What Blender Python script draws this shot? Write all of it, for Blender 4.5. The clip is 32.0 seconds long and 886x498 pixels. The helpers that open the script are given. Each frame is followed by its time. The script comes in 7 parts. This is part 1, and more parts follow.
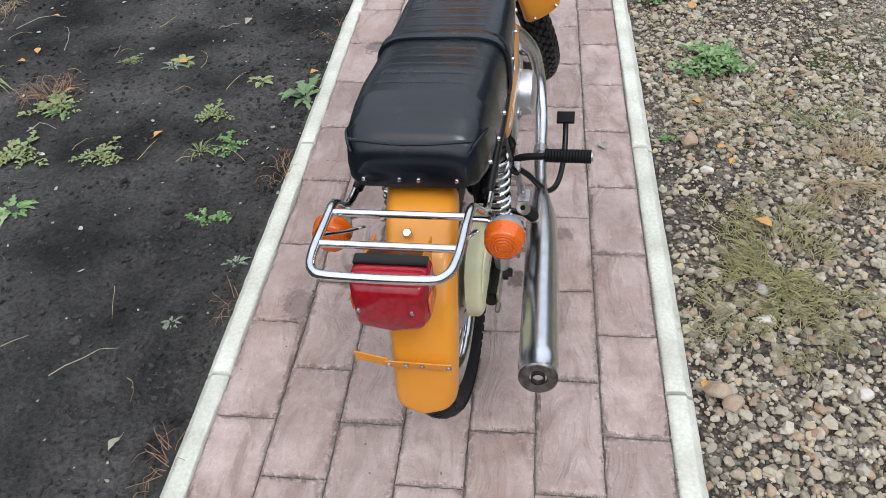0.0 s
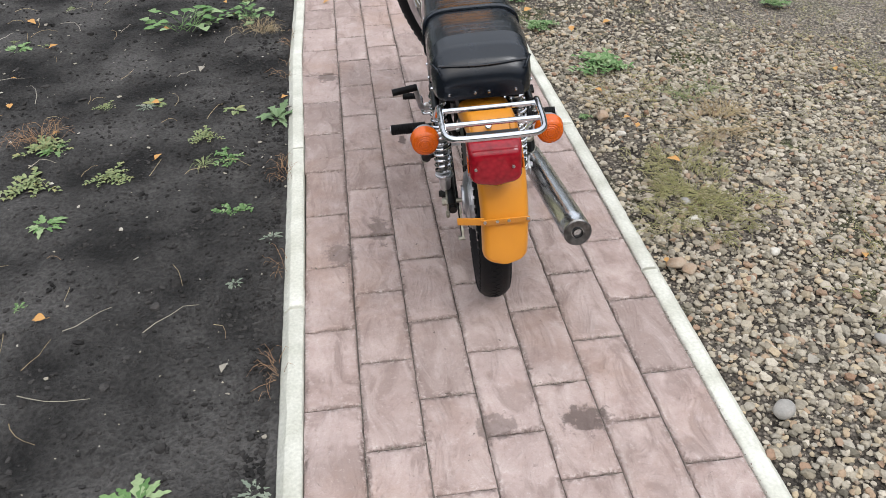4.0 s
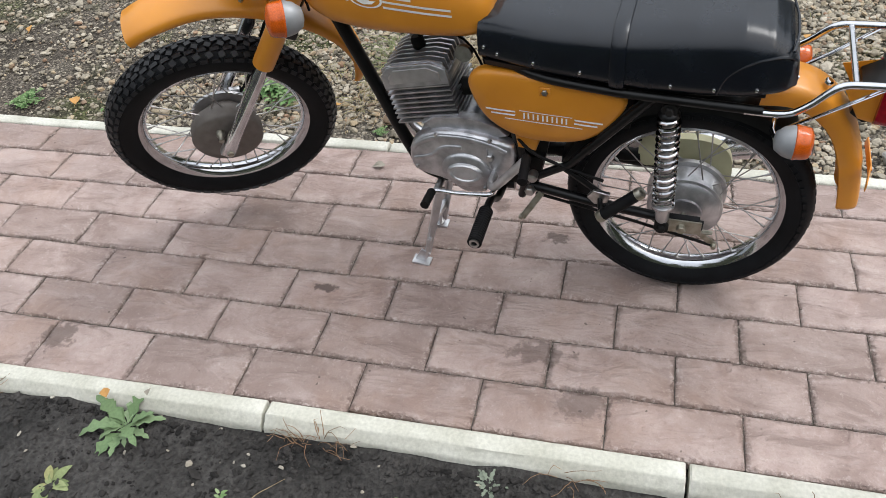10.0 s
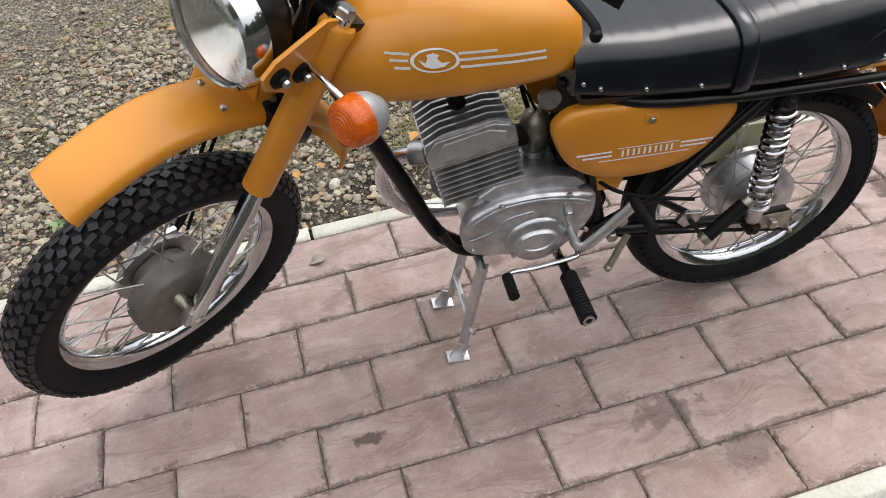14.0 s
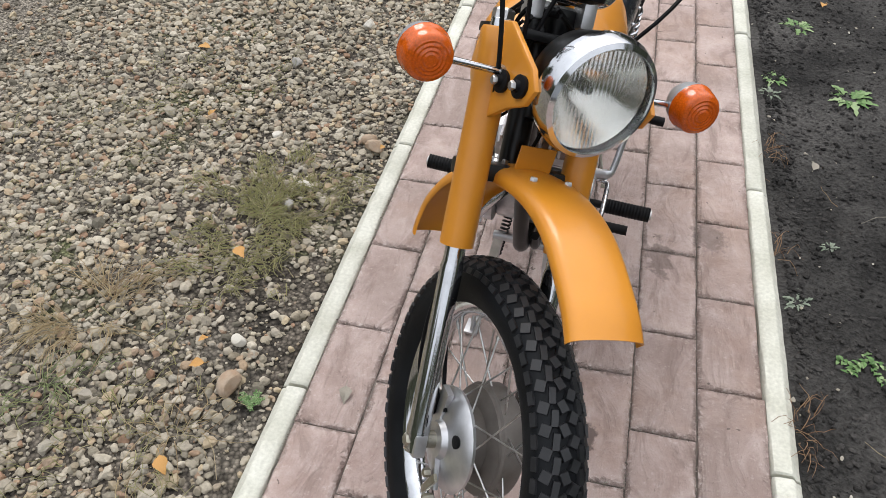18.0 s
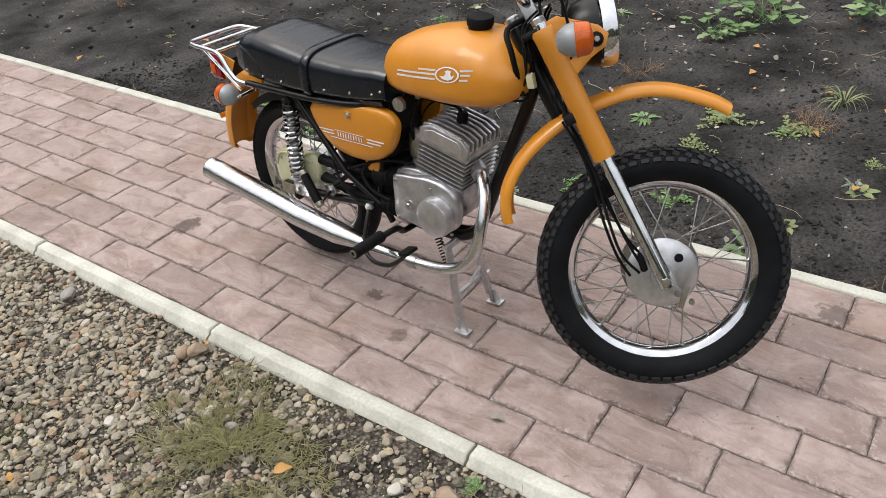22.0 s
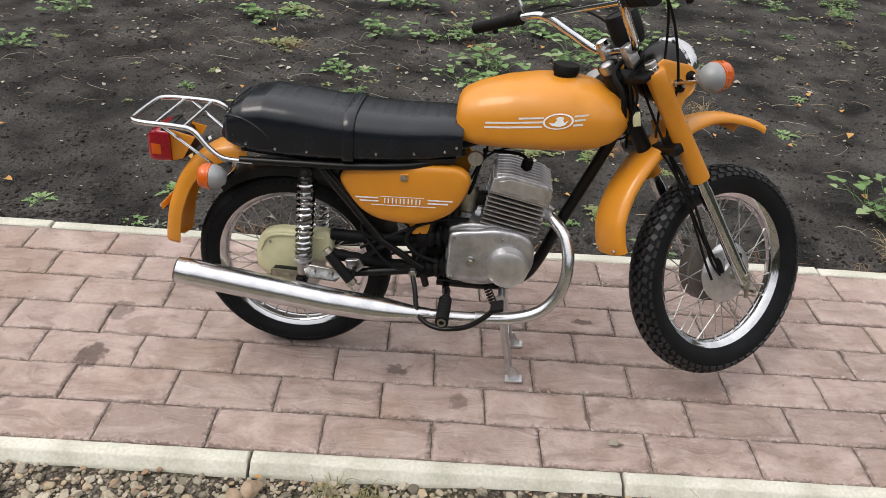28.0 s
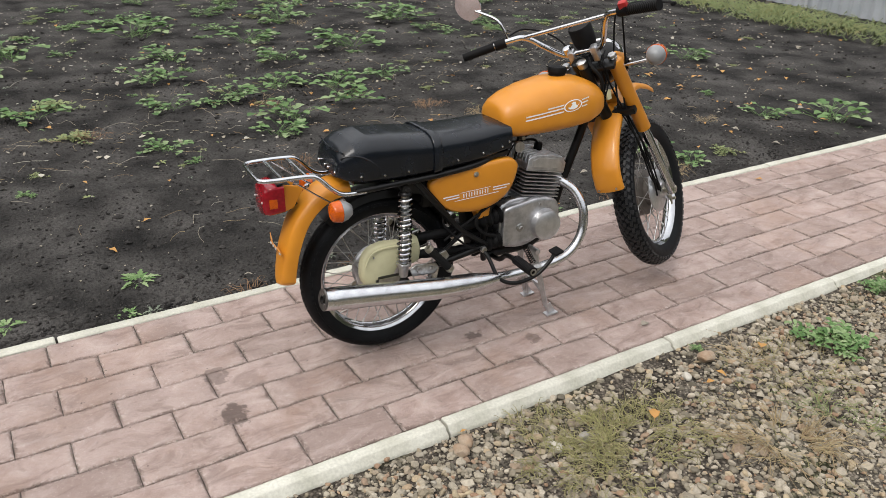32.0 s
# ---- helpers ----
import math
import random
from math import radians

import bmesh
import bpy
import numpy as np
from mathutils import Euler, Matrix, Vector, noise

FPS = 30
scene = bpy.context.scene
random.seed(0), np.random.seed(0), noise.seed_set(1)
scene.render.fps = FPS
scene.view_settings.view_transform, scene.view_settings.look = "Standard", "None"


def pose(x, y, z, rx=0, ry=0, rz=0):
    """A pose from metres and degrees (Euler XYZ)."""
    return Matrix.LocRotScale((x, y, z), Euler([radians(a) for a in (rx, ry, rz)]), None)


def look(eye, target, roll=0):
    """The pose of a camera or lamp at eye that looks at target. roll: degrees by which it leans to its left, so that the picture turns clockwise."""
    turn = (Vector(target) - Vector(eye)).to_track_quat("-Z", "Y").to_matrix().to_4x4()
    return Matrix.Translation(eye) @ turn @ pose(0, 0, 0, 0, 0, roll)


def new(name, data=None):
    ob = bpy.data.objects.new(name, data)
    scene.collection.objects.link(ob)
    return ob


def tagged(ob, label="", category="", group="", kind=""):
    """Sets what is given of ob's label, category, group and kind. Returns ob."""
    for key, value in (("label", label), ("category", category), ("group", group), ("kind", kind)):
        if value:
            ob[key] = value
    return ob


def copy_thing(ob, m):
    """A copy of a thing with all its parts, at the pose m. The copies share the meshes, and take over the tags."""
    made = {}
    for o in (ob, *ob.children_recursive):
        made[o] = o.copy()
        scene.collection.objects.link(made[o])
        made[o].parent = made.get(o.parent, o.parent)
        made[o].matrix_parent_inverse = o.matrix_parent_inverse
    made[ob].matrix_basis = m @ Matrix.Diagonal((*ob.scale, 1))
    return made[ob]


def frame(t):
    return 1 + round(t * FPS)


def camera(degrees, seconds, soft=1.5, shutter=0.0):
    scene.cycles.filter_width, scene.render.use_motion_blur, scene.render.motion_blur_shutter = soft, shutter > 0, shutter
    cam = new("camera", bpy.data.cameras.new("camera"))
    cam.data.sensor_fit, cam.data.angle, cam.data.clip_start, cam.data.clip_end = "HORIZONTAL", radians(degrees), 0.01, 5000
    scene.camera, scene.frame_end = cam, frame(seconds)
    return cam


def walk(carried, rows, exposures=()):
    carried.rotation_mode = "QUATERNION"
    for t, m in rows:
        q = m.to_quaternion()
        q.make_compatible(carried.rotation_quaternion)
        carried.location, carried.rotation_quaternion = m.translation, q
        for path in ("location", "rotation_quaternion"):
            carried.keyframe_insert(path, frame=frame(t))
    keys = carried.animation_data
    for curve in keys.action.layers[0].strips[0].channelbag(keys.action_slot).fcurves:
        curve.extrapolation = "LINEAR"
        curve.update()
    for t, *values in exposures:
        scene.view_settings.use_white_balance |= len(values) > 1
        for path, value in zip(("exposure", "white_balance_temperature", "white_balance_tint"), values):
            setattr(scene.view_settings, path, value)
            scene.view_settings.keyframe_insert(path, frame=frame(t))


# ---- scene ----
cam = camera(59.2, 32.0, soft=0.4)
PATH = [
    (0, (-0.008, -0.007, 1.521), (-0.216, 1.454, 0.172), -3.6),
    (0.5, (0.051, -0.253, 1.539), (-0.225, 1.289, 0.295), -2.8),
    (1, (0.1, -0.514, 1.56), (-0.142, 1.082, 0.38), -1.7),
    (1.5, (0.101, -0.62, 1.576), (-0.117, 1.008, 0.433), -1.0),
    (2, (0.09, -0.753, 1.574), (-0.135, 0.901, 0.472), -0.9),
    (2.5, (0.02, -0.854, 1.555), (-0.199, 0.794, 0.443), -0.2),
    (3, (-0.134, -0.854, 1.571), (-0.259, 0.802, 0.457), -0.5),
    (3.5, (-0.376, -0.807, 1.556), (-0.305, 0.831, 0.41), -0.9),
    (5.5, (-0.824, -0.169, 1.523), (-0.278, 1.256, 0.23), -4.6),
    (6, (-1.104, 0.023, 1.525), (-0.188, 1.288, 0.276), -1.9),
    (6.5, (-1.322, 0.233, 1.499), (-0.252, 1.385, 0.263), 0.1),
    (7, (-1.499, 0.443, 1.515), (-0.369, 1.507, 0.254), -0.0),
    (7.5, (-1.657, 0.545, 1.553), (-0.433, 1.473, 0.273), -2.8),
    (8, (-1.819, 0.679, 1.567), (-0.514, 1.472, 0.276), -3.9),
    (8.5, (-1.809, 0.788, 1.537), (-0.497, 1.527, 0.221), -4.2),
    (9, (-1.705, 1.001, 1.531), (-0.384, 1.691, 0.198), -4.0),
    (9.5, (-1.697, 1.165, 1.523), (-0.348, 1.787, 0.183), -4.1),
    (10, (-1.762, 1.343, 1.544), (-0.345, 1.789, 0.204), -6.0),
    (10.5, (-1.828, 1.479, 1.579), (-0.371, 1.748, 0.235), -5.3),
    (11, (-1.831, 1.514, 1.574), (-0.378, 1.758, 0.221), -4.2),
    (11.5, (-1.82, 1.524, 1.582), (-0.362, 1.762, 0.233), -3.4),
    (12, (-1.829, 1.565, 1.573), (-0.38, 1.861, 0.226), -4.0),
    (12.5, (-1.772, 1.63, 1.554), (-0.364, 2.01, 0.185), -5.7),
    (13, (-1.569, 1.827, 1.492), (-0.144, 2.163, 0.129), -7.2),
    (13.5, (-1.374, 2.001, 1.48), (0.089, 2.074, 0.119), -5.4),
    (14, (-1.295, 2.176, 1.462), (0.103, 1.851, 0.07), -4.7),
    (14.5, (-1.225, 2.47, 1.468), (0.016, 1.794, 0.052), -0.8),
    (16.5, (-0.63, 2.96, 1.482), (-0.058, 1.771, -0.021), 0.0),
    (17, (-0.486, 3.184, 1.532), (-0.143, 1.87, 0.064), 2.8),
    (17.5, (-0.409, 3.218, 1.539), (-0.058, 1.87, 0.104), 1.6),
    (18, (-0.24, 3.18, 1.543), (0.089, 1.779, 0.154), -0.2),
    (18.5, (0.006, 3.143, 1.547), (0.239, 1.731, 0.15), -0.5),
    (19, (0.249, 3.158, 1.529), (0.194, 1.753, 0.107), -1.0),
    (19.5, (0.417, 3.223, 1.557), (0.139, 1.853, 0.127), -0.3),
    (20, (0.56, 3.123, 1.537), (0.159, 1.749, 0.141), -1.5),
    (20.5, (0.729, 2.939, 1.545), (0.013, 1.664, 0.181), -2.4),
    (21, (0.964, 2.871, 1.569), (-0.099, 1.789, 0.266), -2.1),
    (21.5, (1.258, 2.89, 1.617), (0.026, 1.902, 0.39), -4.0),
    (22, (1.452, 2.976, 1.63), (0.164, 1.983, 0.466), -5.7),
    (22.5, (1.657, 3.037, 1.629), (0.285, 2.047, 0.563), -5.2),
    (23, (1.747, 2.959, 1.642), (0.299, 2.01, 0.641), -4.8),
    (23.5, (1.809, 2.81, 1.649), (0.254, 2.006, 0.682), -3.9),
    (24, (1.844, 2.755, 1.67), (0.256, 2.016, 0.705), -2.2),
    (24.5, (1.856, 2.747, 1.661), (0.254, 2.039, 0.694), -2.1),
    (25, (1.853, 2.719, 1.651), (0.241, 2.058, 0.669), -1.1),
    (25.5, (1.845, 2.665, 1.646), (0.261, 2.007, 0.616), 0.2),
    (27.5, (1.8, 1.785, 1.583), (0.077, 1.727, 0.57), 4.1),
    (28, (1.835, 1.593, 1.592), (0.131, 1.639, 0.547), 4.6),
    (28.5, (1.74, 1.359, 1.593), (0.037, 1.466, 0.55), 2.6),
    (29, (1.705, 1.125, 1.613), (0.014, 1.364, 0.573), 2.3),
    (29.5, (1.745, 0.871, 1.629), (0.091, 1.349, 0.611), 1.9),
    (30, (1.847, 0.702, 1.638), (0.217, 1.338, 0.669), 3.0),
    (30.5, (2.032, 0.542, 1.615), (0.412, 1.239, 0.67), 2.2),
    (31, (2.131, 0.422, 1.624), (0.516, 1.162, 0.705), 0.9),
    (31.5, (2.105, 0.277, 1.625), (0.521, 1.117, 0.74), 1.0),
    (32, (2.064, 0.103, 1.623), (0.537, 1.039, 0.733), 1.4),
]
TONE = [
    (0.0, 0.96, 6050, 9), (1.5, 0.99, 6150, 10), (3.0, 1.00, 6250, 10), (6.0, 0.98, 6250, 8), (8.0, 0.96, 6250, 6), (9.0, 0.95, 6300, 7), (11.0, 0.92, 6400, 10), (13.0, 0.93, 6600, 10), (14.2, 1.01, 6600, 10), (17.0, 0.94, 6300, 9), (19.0, 0.93, 6550, 10),
    (21.0, 0.87, 6400, 9), (22.0, 0.87, 6600, 10), (23.0, 0.87, 6750, 10), (24.0, 0.87, 7300, 13), (25.0, 0.87, 7650, 15), (25.5, 0.87, 7600, 15), (27.5, 0.83, 7150, 12), (29.0, 0.83, 6350, 10), (32.0, 0.81, 6700, 10),
]
walk(cam, [(t, look(eye, target, roll)) for t, eye, target, roll in PATH], TONE)

# ---- where the motorcycle stands: place, heading and lean on its stand ----
BIKE = pose(-0.130, 1.514, 0.0126, 0, 0, -4.17) @ pose(0, 0, 0, 0, -3.07, 0)
RAKE, STEER = radians(33.0), radians(35.6)
WHEEL_F = Vector((-0.031, 0.944, 0.378))
WHEEL_R = Vector((0.0, -0.312, 0.287))

# ---- light: bright overcast sky ----
world = bpy.data.worlds.new("overcast_sky")
scene.world = world
world.use_nodes = True
wn = world.node_tree.nodes
sky = wn.new("ShaderNodeTexSky")
sky.sky_type = "NISHITA"
sky.sun_disc = False
sky.sun_elevation, sky.sun_rotation = radians(48), radians(200)
sky.air_density, sky.dust_density, sky.ozone_density = 1.0, 4.0, 1.0
veil = wn.new("ShaderNodeMixRGB")
veil.inputs[0].default_value = 0.8
veil.inputs[2].default_value = (7.0, 7.1, 7.3, 1)
world.node_tree.links.new(sky.outputs[0], veil.inputs[1])
# an overcast sky is brightest overhead and a third as bright at the horizon
way = wn.new("ShaderNodeTexCoord")
split = wn.new("ShaderNodeSeparateXYZ")
world.node_tree.links.new(way.outputs["Generated"], split.inputs[0])
grade = wn.new("ShaderNodeMapRange")
for i, v in enumerate((0.0, 1.0, 0.36, 1.30)):
    grade.inputs[1 + i].default_value = v
world.node_tree.links.new(split.outputs[2], grade.inputs[0])
dome = wn.new("ShaderNodeVectorMath")
dome.operation = "SCALE"
world.node_tree.links.new(veil.outputs[0], dome.inputs[0])
world.node_tree.links.new(grade.outputs[0], dome.inputs["Scale"])
world.node_tree.links.new(dome.outputs[0], wn["Background"].inputs[0])
wn["Background"].inputs[1].default_value = 0.12
sun = new("sun", bpy.data.lights.new("sun", "SUN"))
sun.data.energy, sun.data.angle, sun.data.color = 0.9, radians(25), (1.0, 0.97, 0.93)
sun.matrix_basis = look((1.2, -2.0, 3.2), (0, 0, 0))


# ---- materials ----
def nodes_of(name):
    m = bpy.data.materials.new(name)
    m.use_nodes = True
    nt = m.node_tree
    return m, nt.nodes, nt.links, nt.nodes["Principled BSDF"]


def surface(name, c1, c2, scale=20.0, rough=0.5, metal=0.0, bump=0.1, bump_scale=120.0, rough2=None, coat=0.0, rand=0.0, dist=0.002, fine=0.0, spec=0.5):
    """Two tones mixed by broad noise, fine grain, relief and uneven gloss."""
    m, n, l, b = nodes_of(name)
    co = n.new("ShaderNodeTexCoord")
    broad = n.new("ShaderNodeTexNoise")
    broad.inputs["Scale"].default_value, broad.inputs["Detail"].default_value = scale, 6
    l.new(co.outputs["Object"], broad.inputs["Vector"])
    ramp = n.new("ShaderNodeMapRange")
    ramp.inputs[1].default_value, ramp.inputs[2].default_value = 0.35, 0.65
    l.new(broad.outputs[0], ramp.inputs[0])
    mix = n.new("ShaderNodeMixRGB")
    mix.inputs[1].default_value, mix.inputs[2].default_value = (*c1, 1), (*c2, 1)
    l.new(ramp.outputs[0], mix.inputs[0])
    out = mix.outputs[0]
    grain = n.new("ShaderNodeTexNoise")
    grain.inputs["Scale"].default_value, grain.inputs["Detail"].default_value = bump_scale, 8
    l.new(co.outputs["Object"], grain.inputs["Vector"])
    if fine:
        k = n.new("ShaderNodeMapRange")
        k.inputs[3].default_value, k.inputs[4].default_value = 1 - fine, 1 + fine
        l.new(grain.outputs[0], k.inputs[0])
        g = n.new("ShaderNodeVectorMath")
        g.operation = "SCALE"
        l.new(out, g.inputs[0])
        l.new(k.outputs[0], g.inputs["Scale"])
        out = g.outputs[0]
    if rand:
        info = n.new("ShaderNodeObjectInfo")
        k = n.new("ShaderNodeMapRange")
        k.inputs[3].default_value, k.inputs[4].default_value = 1 - rand, 1 + rand
        l.new(info.outputs["Random"], k.inputs[0])
        g = n.new("ShaderNodeVectorMath")
        g.operation = "SCALE"
        l.new(out, g.inputs[0])
        l.new(k.outputs[0], g.inputs["Scale"])
        out = g.outputs[0]
    l.new(out, b.inputs["Base Color"])
    r = n.new("ShaderNodeMapRange")
    r.inputs[3].default_value, r.inputs[4].default_value = rough, rough2 if rough2 is not None else min(1, rough * 1.4)
    l.new(broad.outputs[0], r.inputs[0])
    l.new(r.outputs[0], b.inputs["Roughness"])
    b.inputs["Metallic"].default_value = metal
    b.inputs["Specular IOR Level"].default_value = spec
    b.inputs["Coat Weight"].default_value = coat
    b.inputs["Coat Roughness"].default_value = 0.08
    if bump:
        bp = n.new("ShaderNodeBump")
        bp.inputs["Strength"].default_value, bp.inputs["Distance"].default_value = bump, dist
        l.new(grain.outputs[0], bp.inputs["Height"])
        l.new(bp.outputs[0], b.inputs["Normal"])
    return m


PAINT = surface("orange_yellow_paint", (0.62, 0.245, 0.018), (0.56, 0.215, 0.014), 9, 0.34, 0, 0.05, 300, 0.48, coat=0.28)
BLACK = surface("black_gloss_paint", (0.003, 0.003, 0.0035), (0.006, 0.006, 0.006), 30, 0.24, 0, 0.05, 200, 0.42, spec=0.3)
# black vinyl; the blue in its base colour stands in for sky sheen
LEATHER = surface("black_vinyl_sky_sheen", (0.0028, 0.0046, 0.0080), (0.0052, 0.0080, 0.0130), 14, 0.20, 0, 0.10, 700, 0.32, dist=0.0005, spec=0.48)
RUBBER = surface("black_rubber", (0.004, 0.004, 0.005), (0.008, 0.008, 0.008), 25, 0.45, 0, 0.2, 400, 0.75, spec=0.15)
TYRE = surface("tyre_rubber", (0.004, 0.0045, 0.0055), (0.008, 0.009, 0.0105), 18, 0.42, 0, 0.15, 300, 0.7, spec=0.15)
TREAD = surface("dusty_tread_blocks", (0.006, 0.0065, 0.0075), (0.015, 0.015, 0.017), 30, 0.38, 0, 0.1, 300, 0.6, spec=0.45)
POLISHED = surface("polished_steel", (0.70, 0.71, 0.73), (0.60, 0.61, 0.63), 25, 0.20, 1.0, 0.02, 200, 0.30)
CHROME = surface("chrome", (0.66, 0.67, 0.69), (0.55, 0.56, 0.58), 30, 0.06, 1.0, 0.015, 200, 0.16)
DULL = surface("dulled_chrome", (0.55, 0.55, 0.55), (0.38, 0.37, 0.36), 60, 0.22, 1.0, 0.08, 300, 0.4)
ALU = surface("cast_aluminium", (0.60, 0.60, 0.62), (0.40, 0.40, 0.415), 35, 0.28, 0.9, 0.2, 500, 0.48, dist=0.001)
ALU2 = surface("brushed_aluminium", (0.62, 0.62, 0.63), (0.50, 0.50, 0.51), 40, 0.30, 0.9, 0.12, 400, 0.45)
DRUM = surface("grey_brown_painted_drum", (0.13, 0.115, 0.10), (0.18, 0.16, 0.145), 30, 0.45, 0.3, 0.15, 300, 0.6)
ZINC = surface("zinc_plated_steel", (0.42, 0.40, 0.34), (0.30, 0.28, 0.22), 60, 0.35, 0.9, 0.1, 300, 0.5)
GREY = surface("grey_plastic", (0.30, 0.31, 0.32), (0.25, 0.26, 0.27), 30, 0.35, 0.2, 0.05, 300, 0.5)
CREAM = surface("cream_plastic", (0.58, 0.56, 0.36), (0.50, 0.48, 0.30), 16, 0.42, 0, 0.08, 300, 0.55)
WHITE = surface("white_transfer", (0.82, 0.82, 0.80), (0.74, 0.74, 0.72), 60, 0.35, 0, 0.03, 300, 0.5)
DARK = surface("soot_and_shade_metal", (0.008, 0.0075, 0.007), (0.018, 0.017, 0.016), 40, 0.5, 0.2, 0.2, 300, 0.8, spec=0.25)


def lens(name, colour, scale):
    """Ribbed coloured lamp plastic over a pale reflector, facet glints painted as paler cells."""
    m, n, l, b = nodes_of(name)
    co = n.new("ShaderNodeTexCoord")
    w = n.new("ShaderNodeTexVoronoi")
    w.inputs["Scale"].default_value = scale
    l.new(co.outputs["Object"], w.inputs["Vector"])
    v = n.new("ShaderNodeTexNoise")
    v.inputs["Scale"].default_value = 38
    l.new(co.outputs["Object"], v.inputs["Vector"])
    add = n.new("ShaderNodeMath")
    add.operation = "MULTIPLY"
    l.new(v.outputs[0], add.inputs[0])
    l.new(w.outputs["Distance"], add.inputs[1])
    r = n.new("ShaderNodeMapRange")
    r.inputs[1].default_value, r.inputs[2].default_value = 0.0, 0.55
    l.new(add.outputs[0], r.inputs[0])
    # glints put into the colour: cell middles paler, their edges darker
    mix = n.new("ShaderNodeMixRGB")
    mix.inputs[1].default_value = (*[min(1, c * 1.25 + 0.004) for c in colour], 1)
    mix.inputs[2].default_value = (*[c * 0.8 for c in colour], 1)
    l.new(r.outputs[0], mix.inputs[0])
    l.new(mix.outputs[0], b.inputs["Base Color"])
    bp = n.new("ShaderNodeBump")
    bp.inputs["Strength"].default_value, bp.inputs["Distance"].default_value = 0.15, 0.0006
    l.new(w.outputs["Distance"], bp.inputs["Height"])
    l.new(bp.outputs[0], b.inputs["Normal"])
    b.inputs["Coat Weight"].default_value = 0.5
    b.inputs["Coat Roughness"].default_value = 0.03
    b.inputs["Roughness"].default_value = 0.2
    b.inputs["Specular IOR Level"].default_value = 0.25
    return m


AMBER = lens("amber_lens", (0.52, 0.088, 0.003), 330)
RED = lens("red_lens", (0.25, 0.002, 0.010), 90)
RED_PLASTIC = surface("red_plastic", (0.45, 0.02, 0.02), (0.38, 0.015, 0.015), 30, 0.35)
SOOTED = surface("sooted_steel", (0.22, 0.215, 0.21), (0.10, 0.098, 0.095), 60, 0.28, 0.95, 0.1, 300, 0.5)


def clear_glass():
    """Thin ribbed glass: mostly clear, with a fixed share of gloss."""
    m, n, l, b = nodes_of("headlamp_glass")
    co = n.new("ShaderNodeTexCoord")
    w = n.new("ShaderNodeTexWave")
    w.inputs["Scale"].default_value = 58
    w.bands_direction = "X"
    l.new(co.outputs["Object"], w.inputs["Vector"])
    bp = n.new("ShaderNodeBump")
    bp.inputs["Strength"].default_value, bp.inputs["Distance"].default_value = 0.40, 0.003
    l.new(w.outputs[0], bp.inputs["Height"])
    clear, gloss, mix = n.new("ShaderNodeBsdfTransparent"), n.new("ShaderNodeBsdfGlossy"), n.new("ShaderNodeMixShader")
    clear.inputs[0].default_value = (0.985, 0.985, 0.975, 1)
    gloss.inputs["Roughness"].default_value = 0.08
    l.new(bp.outputs[0], gloss.inputs["Normal"])
    mix.inputs[0].default_value = 0.17
    l.new(clear.outputs[0], mix.inputs[1])
    l.new(gloss.outputs[0], mix.inputs[2])
    l.new(mix.outputs[0], n["Material Output"].inputs[0])
    return m


GLASS = clear_glass()
REFLECT = surface("silvered_bowl", (0.92, 0.92, 0.90), (0.80, 0.79, 0.76), 30, 0.14, 1.0, 0.05, 60, 0.3)
MIRROR = surface("mirror_silver", (0.9, 0.9, 0.9), (0.88, 0.88, 0.88), 20, 0.02, 1.0, 0, 100, 0.03)


